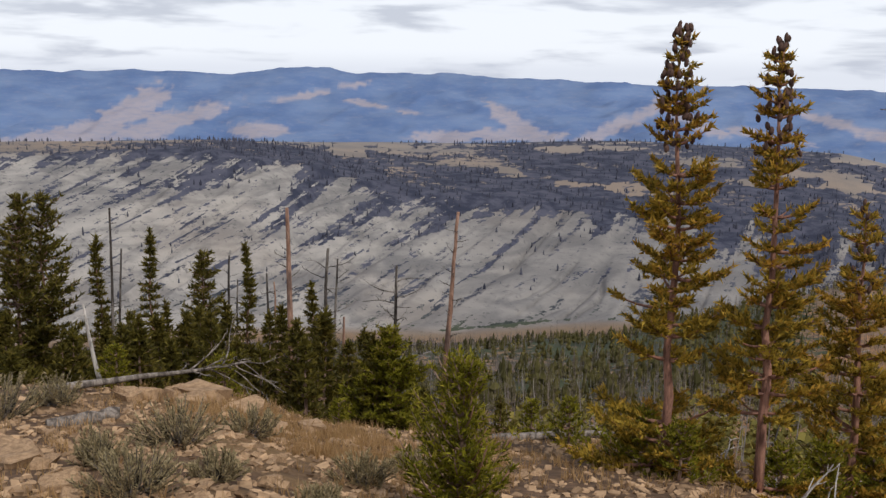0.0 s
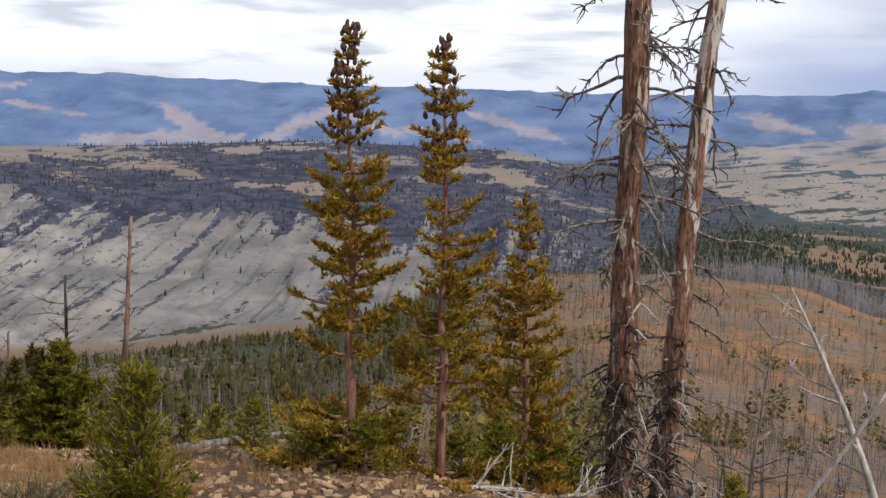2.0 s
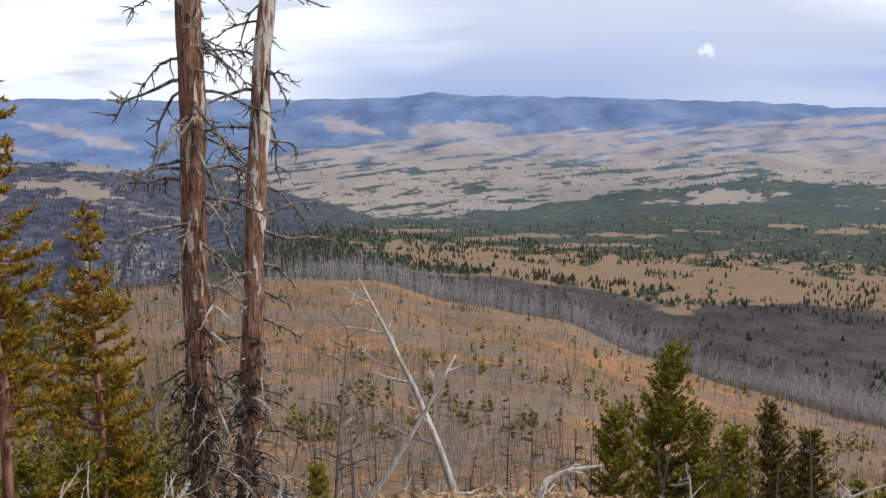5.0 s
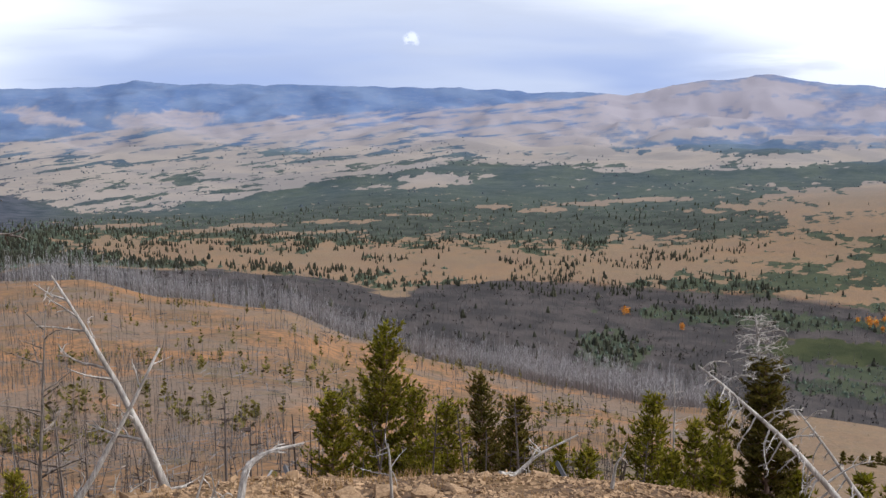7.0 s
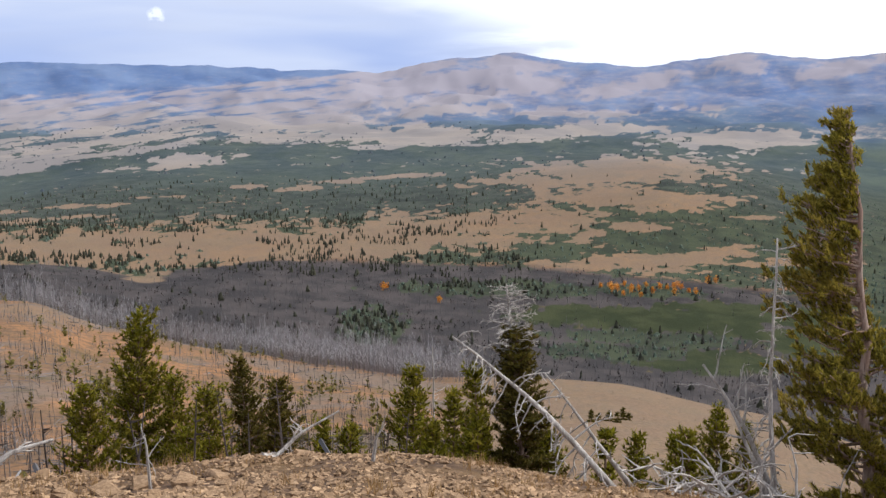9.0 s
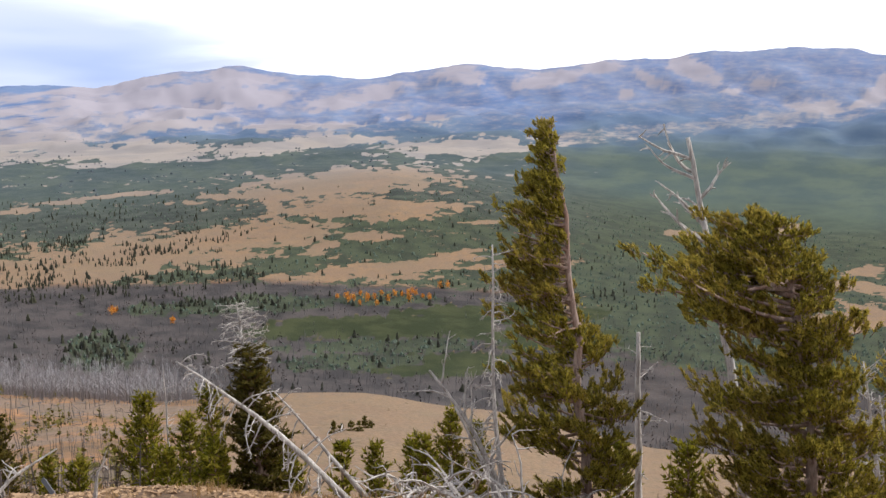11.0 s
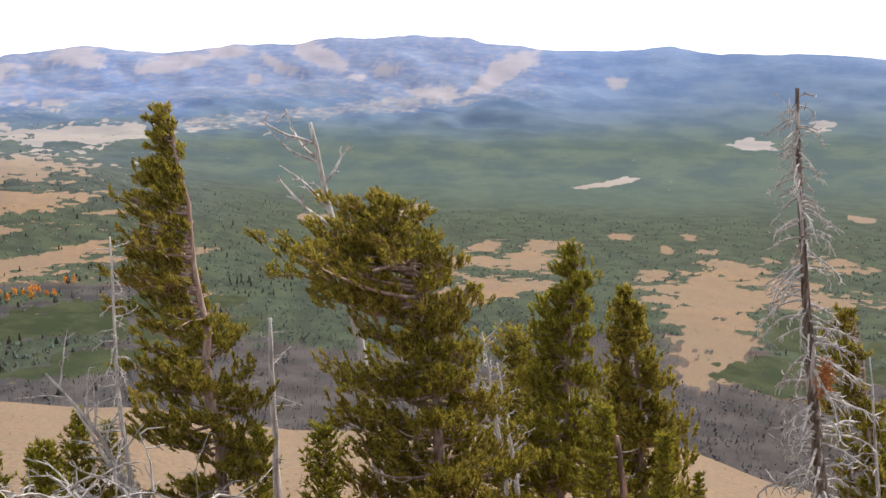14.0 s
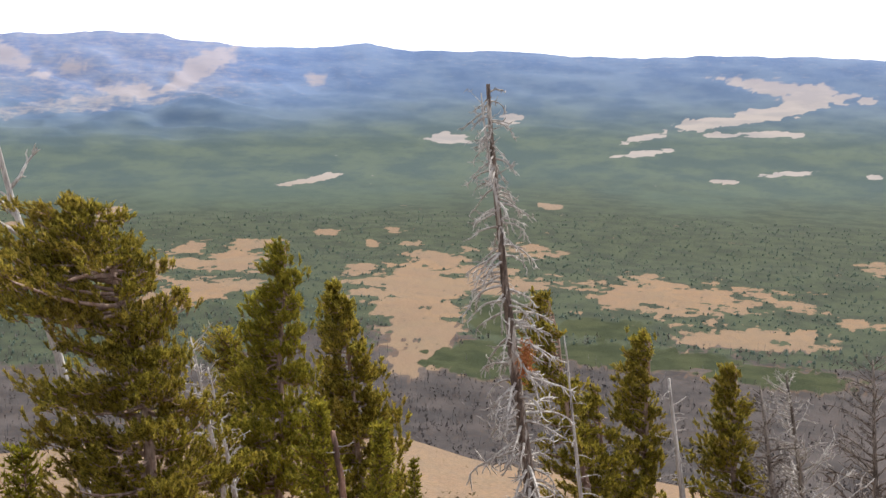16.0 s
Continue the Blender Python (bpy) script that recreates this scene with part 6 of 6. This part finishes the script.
for k, (az, d, h, w) in enumerate([(13.0, 9.2, 0.5, 0.36), (11.2, 9.8, 0.55, 0.4), (18.2, 9.6, 0.45, 0.3), (20.3, 10.0, 0.6, 0.34), (22.6, 10.6, 0.7, 0.4), (24.2, 10.9, 0.4, 0.25), (7.0, 12.5, 0.6, 0.3), (5.0, 13.5, 0.5, 0.25), (-5.5, 15.0, 0.4, 0.25), (-17.0, 12.6, 0.5, 0.25), (-11.5, 12.5, 0.45, 0.3)]):
    b = foot(az, d)
    conifer("fir_sapling", "low olive-green fir sapling among dead branches", b, (b[0], b[1], b[2] + h), (lambda w: (lambda u: w * (0.25 + 0.75 * (1 - u))))(w), RG(240 + k), YOUNG, BARK, 0.085, 0.03, 6, (0.05, 0.02), 0.022, None, LEE, (0, 0, 0), (), 0.3, 0.4, 0.034, bare=0.1, group="saplings under the firs")

# bare poles on the edge
for k, (az, d, azt, zt, r, mt, limbs, ll) in enumerate([(-17.3, 24.8, -17.0, -3.1, 0.06, CHARRED, 10, 0.3), (-16.9, 24.9, -16.55, -4.0, 0.05, CHARRED, 8, 0.35), (-11.6, 26.5, -11.24, -4.5, 0.06, CHARRED, 14, 0.35), (-7.9, 19.8, -8.14, -2.5, 0.09, RUSTY, 14, 0.25),
        (-9.1, 24.5, -9.2, -4.6, 0.06, CHARRED, 10, 0.3), (-8.7, 25.0, -8.8, -4.9, 0.05, RUSTY, 8, 0.3), (-6.25, 21.8, -6.05, -3.6, 0.075, CHARRED, 16, 0.45), (-6.1, 21.9, -5.5, -3.8, 0.05, CHARRED, 12, 0.35), (-5.3, 21.7, -5.2, -5.0, 0.06, RUSTY, 5, 0.2),
        (-2.6, 19.5, -2.5, -3.55, 0.06, CHARRED, 20, 0.6), (-0.15, 23.5, 0.85, -3.1, 0.09, RUSTY, 24, 0.3), (-10.8, 27.0, -10.7, -5.2, 0.05, CHARRED, 8, 0.3), (-22.9, 21.0, -22.7, -3.2, 0.05, WEATHERED, 6, 0.3)]):
    snag("bare_pole", "rust-brown dead trunk stripped of its branches" if mt is RUSTY else "charred dead pole with a few broken limbs", foot(az, d), P3(azt, d, zt), RG(260 + k), r, r * 0.35, mt, (0, 0, 0), limbs, 0.3, 0.95,
         (lambda q: (lambda u: q))(ll), -0.05, 4, None, CHARRED if mt is not WEATHERED else WEATHERED, "poles on the edge", 0.3, 0.011, 7)
snag("leaning_snag", "short bleached pole leaning on the rocks", foot(-17.6, 13.0), P3(-18.45, 13.0, -2.72), RG(280), 0.035, 0.012, WEATHERED, (-0.03, 0, 0), 2, 0.5, 0.9, lambda u: 0.2, 0, 2, None, None, "", 0.3, 0.01)

# ---- fallen wood ----
snag("fallen_log", "long fallen grey tree with its bare crown on the rocks", P3(-20.6, 11.6, ground(-20.6, 11.6) + 0.13), P3(-10.2, 12.6, ground(-10.2, 12.6) + 0.5), RG(281), 0.048, 0.012, GREY_TWIG, (0, 0, -0.02), 14, 0.6, 0.99, lambda u: 0.5, -0.1, 6, (0.6, 0.1, 0.1), None, "", 0.9, 0.010)
snag("fallen_log", "short thick silver log lying on stones", P3(-20.5, 9.4, ground(-20.5, 9.4) + 0.07), P3(-16.8, 9.5, ground(-16.8, 9.5) + 0.05), RG(282), 0.07, 0.06, GREY_TWIG, (0, 0, 0), 3, 0.2, 0.9, lambda u: 0.12, 0, 1, None, None, "", 0.2, 0.016)
snag("fallen_log", "straight grey log lying across the slope", P3(2.9, 13.2, ground(2.9, 13.2) + 0.12), P3(10.2, 13.6, ground(10.2, 13.6) + 0.16), RG(283), 0.06, 0.045, GREY_TWIG, (0, 0, 0), 8, 0.1, 0.9, lambda u: 0.25, 0.2, 2, None, None, "", 0.2, 0.012)
for k, (az0, d0, az1, d1, r) in enumerate([(13.5, 9.9, 19.5, 10.6, 0.045), (17.5, 9.1, 21.5, 9.6, 0.03), (18.0, 10.8, 23.5, 11.2, 0.05), (22.5, 10.0, 25.6, 10.6, 0.03), (29.5, 11.0, 33.5, 12.5, 0.045), (33.0, 13.5, 38.5, 12.4, 0.05), (36.0, 14.5, 41.0, 14.0, 0.05), (12.0, 11.0, 15.0, 12.0, 0.04), (31.0, 12.5, 35.5, 11.6, 0.035), (40.5, 9.4, 44.6, 8.0, 0.05)]):
    b0, b1 = foot(az0, d0), foot(az1, d1)
    snag("fallen_branch", "weathered dead branch lying on stony ground", (b0[0], b0[1], b0[2] + r), (b1[0], b1[1], b1[2] + r * 1.6), RG(290 + k), r, r * 0.4, WEATHERED, (0, 0, 0.03), 9, 0.2, 0.95, lambda u: 0.4, -0.2, 4, (0, 0, 0.5), None, "fallen branches", 0.5, 0.012, 6)


def bent_branch(label, pts, r, rg, twigs=4):
    pts = np.array(pts)
    t = np.linspace(0, 1, 14)
    k = np.linspace(0, 1, len(pts))
    fine = np.stack([np.interp(t, k, pts[:, i]) for i in range(3)], 1)
    fine[1:-1] = (fine[:-2] + fine[1:-1] * 2 + fine[2:]) / 4
    e = thing("bent_branch", pts[0].tolist(), label, "dead branch")
    sh = Shape()
    sh.tube(fine, r * (1 - 0.75 * t), 6, 0.08, rg)
    for _ in range(twigs):
        i = rg.integers(3, 12)
        off = Shape()
        bare_limb(off, fine[i], rg.normal(0, 1, 3) + (0, 0, 0.2), rg.uniform(0.1, 0.3), r * 0.35, rg, 0.2, 2)
        off.into("twig", WEATHERED, e)
    sh.into("branch", WEATHERED, e)
    return e


bent_branch("arched grey branch rising from the stones", [P3(44.9, 7.7, ground(44.9, 7.7) + 0.02), P3(45.3, 7.8, -3.0), P3(46.4, 7.85, -2.9), P3(48.5, 7.9, -2.86)], 0.035, RG(300))
bent_branch("crooked silver branch lying on the gravel's edge", [P3(58.6, 10.6, ground(58.6, 10.6) + 0.02), P3(59.3, 10.7, -4.22), P3(60.6, 10.8, -4.0), P3(62.8, 10.9, -3.8)], 0.034, RG(301), 7)
bent_branch("small pale branch stub on the gravel", [P3(65.0, 9.3, ground(65.0, 9.3) + 0.02), P3(65.2, 9.3, -3.5), P3(65.7, 9.3, -3.38)], 0.018, RG(302), 2)
bent_branch("thin dead stem standing in the gravel", [P3(53.2, 8.2, ground(53.2, 8.2)), P3(53.1, 8.2, -3.1), P3(53.0, 8.2, -2.98)], 0.016, RG(303), 6)
tang = RG(304)
pile = thing("branch_pile", foot(84.5, 11.6), "pile of tangled bleached branches on the slope", "dead branches")
for _ in range(70):
    sh = Shape()
    az, d = tang.normal(84.5, 2.2), tang.normal(11.8, 0.5)
    b = np.array(spot(az, d)) + (0, 0, tang.uniform(0.0, 0.15))
    a = tang.uniform(0, 6.28)
    bare_limb(sh, b, (math.cos(a), math.sin(a), tang.uniform(0.0, 0.7)), tang.uniform(0.4, 1.1), tang.uniform(0.012, 0.026), tang, 0.5, 6, 0.45)
    sh.into("branch", WEATHERED, pile)


# ---- rocks ----
def rock_mesh(rg, flat=0.55):
    """A broken block: a jittered box with chipped corners."""
    bm = bmesh.new()
    bmesh.ops.create_cube(bm, size=1.0)
    bmesh.ops.bevel(bm, geom=bm.edges[:], offset=0.16, segments=1, affect="EDGES")
    for v in bm.verts:
        v.co = Vector((v.co.x * 1.15 + rg.normal(0, 0.075), v.co.y * 0.85 + rg.normal(0, 0.075), v.co.z * flat + rg.normal(0, 0.05)))
    me = bpy.data.meshes.new("stone")
    bm.to_mesh(me)
    bm.free()
    me.materials.append(ROCK)
    return me


rk = RG(310)
BLOCKS = [rock_mesh(rk, f) for f in (0.35, 0.45, 0.55, 0.65, 0.4, 0.3)]


def boulder(az, d, size, label, turn=0.0, sink=0.25, kind=0):
    b = foot(az, d)
    o = new("boulder", BLOCKS[kind])
    o.matrix_world = Matrix.LocRotScale((b[0], b[1], b[2] + size * (0.5 - sink) * 0.5), Euler((rk.normal(0, 0.12), rk.normal(0, 0.12), turn)), (size, size * rk.uniform(0.8, 1.1), size))
    return tagged(o, label, "rock", "boulders")


for k, (az, d, sz) in enumerate([(-12.7, 11.4, 0.5), (-14.0, 11.5, 0.3), (-15.4, 11.4, 0.3), (-16.4, 11.3, 0.25), (-13.4, 11.0, 0.3), (-10.6, 10.4, 0.35), (-22.0, 7.6, 0.34), (-20.8, 7.4, 0.2), (-23.0, 8.0, 0.25), (-20.0, 6.3, 0.2), (-22.6, 5.3, 0.2), (-9.0, 9.8, 0.22),
                                  (-7.0, 11.0, 0.3), (-4.5, 5.6, 0.25), (-16.0, 5.0, 0.22), (54.8, 9.0, 0.2), (52.5, 9.2, 0.25), (56.5, 9.3, 0.2), (50.6, 9.0, 0.22), (48.5, 8.8, 0.18)]):
    boulder(az, d, sz, "large tawny broken rock on the shoulder" if sz > 0.33 else "tawny broken stone on the shoulder", rk.uniform(0, 6.28), 0.25, k % 6)

ground_ob = bpy.data.objects["ground"]
for k in range(300):
    az, d = (rk.uniform(-24, 6), rk.uniform(4.4, 10)) if k < 150 else (rk.uniform(40, 92), rk.uniform(6.5, 9.8))
    b = foot(az, d)
    sz = rk.uniform(0.05, 0.12)
    o = new("stone", BLOCKS[k % 6])
    o.parent = ground_ob
    o.matrix_world = Matrix.LocRotScale((b[0], b[1], b[2] + sz * 0.1), Euler((rk.normal(0, 0.25), rk.normal(0, 0.25), rk.uniform(0, 6.28))), (sz, sz * rk.uniform(0.6, 1.1), sz))


def scree(name, label, zones, seed):
    """Small broken stones, past counting."""
    rg = RG(seed)
    box = np.array([(x, y, z) for x in (-0.5, 0.5) for y in (-0.5, 0.5) for z in (-0.5, 0.5)])
    quads = [(0, 1, 3, 2), (4, 6, 7, 5), (0, 4, 5, 1), (2, 3, 7, 6), (0, 2, 6, 4), (1, 5, 7, 3)]
    vs, fs, n = [], [], 0
    for (a0, a1, d0, d1, count, s0, s1) in zones:
        az = rg.uniform(a0, a1, count)
        d = np.exp(rg.uniform(math.log(d0), math.log(d1), count))
        x, y = d * np.sin(np.radians(az)), d * np.cos(np.radians(az))
        keep = fbm(x / 1.1, y / 1.1, 3, 77) + rg.uniform(-0.5, 0.5, count) > -0.35
        z = heights(az, d)
        for i in np.nonzero(keep)[0]:
            sz = rg.uniform(s0, s1) * rg.uniform(0.6, 1.25)
            v = (box + rg.normal(0, 0.12, (8, 3))) * (sz, sz * rg.uniform(0.5, 1.0), sz * rg.uniform(0.18, 0.5))
            e = np.array(Euler((rg.normal(0, 0.3), rg.normal(0, 0.3), rg.uniform(0, 6.28))).to_matrix())
            vs.append(v @ e.T + (x[i], y[i], z[i] + sz * 0.08))
            fs += [tuple(q + n for q in f) for f in quads]
            n += 8
    return tagged(new(name, mesh_from(name, np.concatenate(vs).tolist(), fs, [ROCK])), label, "stones", kind="stuff")


scree("scree", "tawny broken stones strewn thickly over the shoulder", [(-25, 30, 4.0, 14.5, 13000, 0.028, 0.075), (30, 95, 6.0, 11.5, 22000, 0.019, 0.05), (30, 62, 12, 30, 1500, 0.08, 0.2)], 311)


# ---- sagebrush, straw and aspens ----
def sage(az, d, w, h, seed, label="silver-grey sagebrush on stony ground"):
    rg = RG(seed)
    b = np.array(foot(az, d))
    e = thing("sagebrush", b.tolist(), label, "shrub", "sagebrush")
    stem, leaf = Shape(), Shape()
    for _ in range(int(45 + 60 * w)):
        a, r = rg.uniform(0, 6.28), math.sqrt(rg.uniform()) * w * 0.5
        tip = b + (r * math.cos(a), r * math.sin(a), h * rg.uniform(0.45, 1.0) * (1 - 0.5 * (2 * r / w) ** 2))
        st = b + (0.25 * r * math.cos(a), 0.25 * r * math.sin(a), 0)
        p = polyline(st, tip, 5, (0, 0, -0.02), 0.012, rg)
        stem.tube(p, np.linspace(0.007, 0.002, 5), 3)
        t = np.linspace(0.35, 1, 12)
        pp = np.stack([np.interp(t, np.linspace(0, 1, 5), p[:, i]) for i in range(3)], 1)
        leaf.blades(pp, np.repeat([(p[-1] - p[0]) / np.linalg.norm(p[-1] - p[0])], 12, 0), 0.035, 0.011, rg, 3, 0.8, 0.2)
    stem.into("woody_base", CHARRED, e)
    leaf.into("foliage", SAGE, e)


for k, (az, d, w, h) in enumerate([(-14.0, 8.0, 0.75, 0.38), (-22.6, 10.0, 0.8, 0.45), (-16.5, 6.2, 0.7, 0.3), (-18.0, 7.2, 0.4, 0.3), (-4.2, 7.6, 0.55, 0.25), (-10.2, 9.0, 0.6, 0.25), (-1.5, 8.5, 0.45, 0.2), (-20.0, 10.8, 0.6, 0.35), (-12.0, 6.6, 0.4, 0.2), (-6.5, 6.3, 0.35, 0.18), (23.2, 11.6, 0.5, 0.3)]):
    sage(az, d, w, h, 320 + k)

gs = RG(340)
tuft = Shape()
for (a0, a1, d0, d1, count) in [(-14, 4, 8.5, 13, 1300), (-25, 16, 4.5, 16, 1800), (16, 45, 9, 22, 700), (45, 95, 7, 12, 420), (60, 125, 12, 40, 700)]:
    az = gs.uniform(a0, a1, count)
    d = np.exp(gs.uniform(math.log(d0), math.log(d1), count))
    x, y, z = d * np.sin(np.radians(az)), d * np.cos(np.radians(az)), heights(az, d)
    keep = fbm(x / 1.6, y / 1.6, 3, 79) + gs.uniform(-0.4, 0.4, count) > 0.05
    for i in np.nonzero(keep)[0]:
        k = 7
        p = np.array((x[i], y[i], z[i])) + gs.normal(0, 0.035, (k, 3)) * (1, 1, 0)
        tuft.blades(p, np.repeat([[0, 0, 1.0]], k, 0), gs.uniform(0.05, 0.15), 0.008, gs, 2, 0.45, 0.3)
tagged(new("dry_grass", mesh_from("dry_grass", np.concatenate(tuft.v).tolist(), tuft.f, [STRAW])), "straw-coloured dry grass tufts between the stones", "grass", kind="stuff")


def sight(az, el, near=500.0, far=2500.0):
    """The place where the ground beyond the near hill first comes up to an angle of sight."""
    d = np.linspace(near, far, 900)
    e = angle_of(np.full_like(d, az), d)
    k = int(np.argmax(e > el))
    return float(d[k])


for k, (az, el) in enumerate([(63.2, -12.74), (66.2, -13.4), (74.8, -12.5), (75.4, -12.75), (76.0, -12.87), (76.4, -12.7), (76.9, -12.9), (78.6, -12.4), (78.8, -12.3), (80.3, -12.05), (80.7, -12.05), (63.35, -12.7)] + [(75.3 + 0.37 * q, -12.55 - 0.18 * math.sin(2.3 * q)) for q in range(13)]):
    d = sight(az, el)
    b = np.array(foot(az, d))
    rg = RG(360 + k)
    e = thing("aspen", b.tolist(), "golden autumn aspen at the edge of the valley woods", "aspen", "valley aspens")
    h = rg.uniform(4.5, 8)
    trunk, crown = Shape(), Shape()
    trunk.tube(polyline(b, b + (0, 0, h * 0.8), 4, (0, 0, 0), 0.05, rg), np.linspace(0.14, 0.04, 4), 5)
    c = rg.normal(0, 1, (150, 3)) * (h * 0.15, h * 0.15, h * 0.22) + b + (0, 0, h * 0.6)
    crown.blades(c, rg.normal(0, 1, (150, 3)), 0.9, 0.8, rg, 1, 1.0, 0)
    trunk.into("trunk", ASH_POLE, e)
    crown.into("crown", ASPEN, e)
for k, (az, el) in enumerate([(75.0, -19.3), (75.55, -19.3), (76.3, -19.2), (76.6, -19.2), (76.0, -19.35), (74.6, -19.4)]):
    d = sight(az, el, 70, 340)
    b = foot(az, d)
    conifer("lone_conifer", "small dark conifer alone on the tawny meadow", b, (b[0], b[1], b[2] + (1.2 + 0.5 * (k % 3)) * d / 200), lambda u: (0.08 + 0.5 * (1 - u)), RG(380 + k), PINE, BARK, 0.5, 0.05, 5, (0.4, 0.2), 0.1, None, LEE, (0, 0, 0), (), 0.3, 0.3, 0.3, group="meadow conifers")
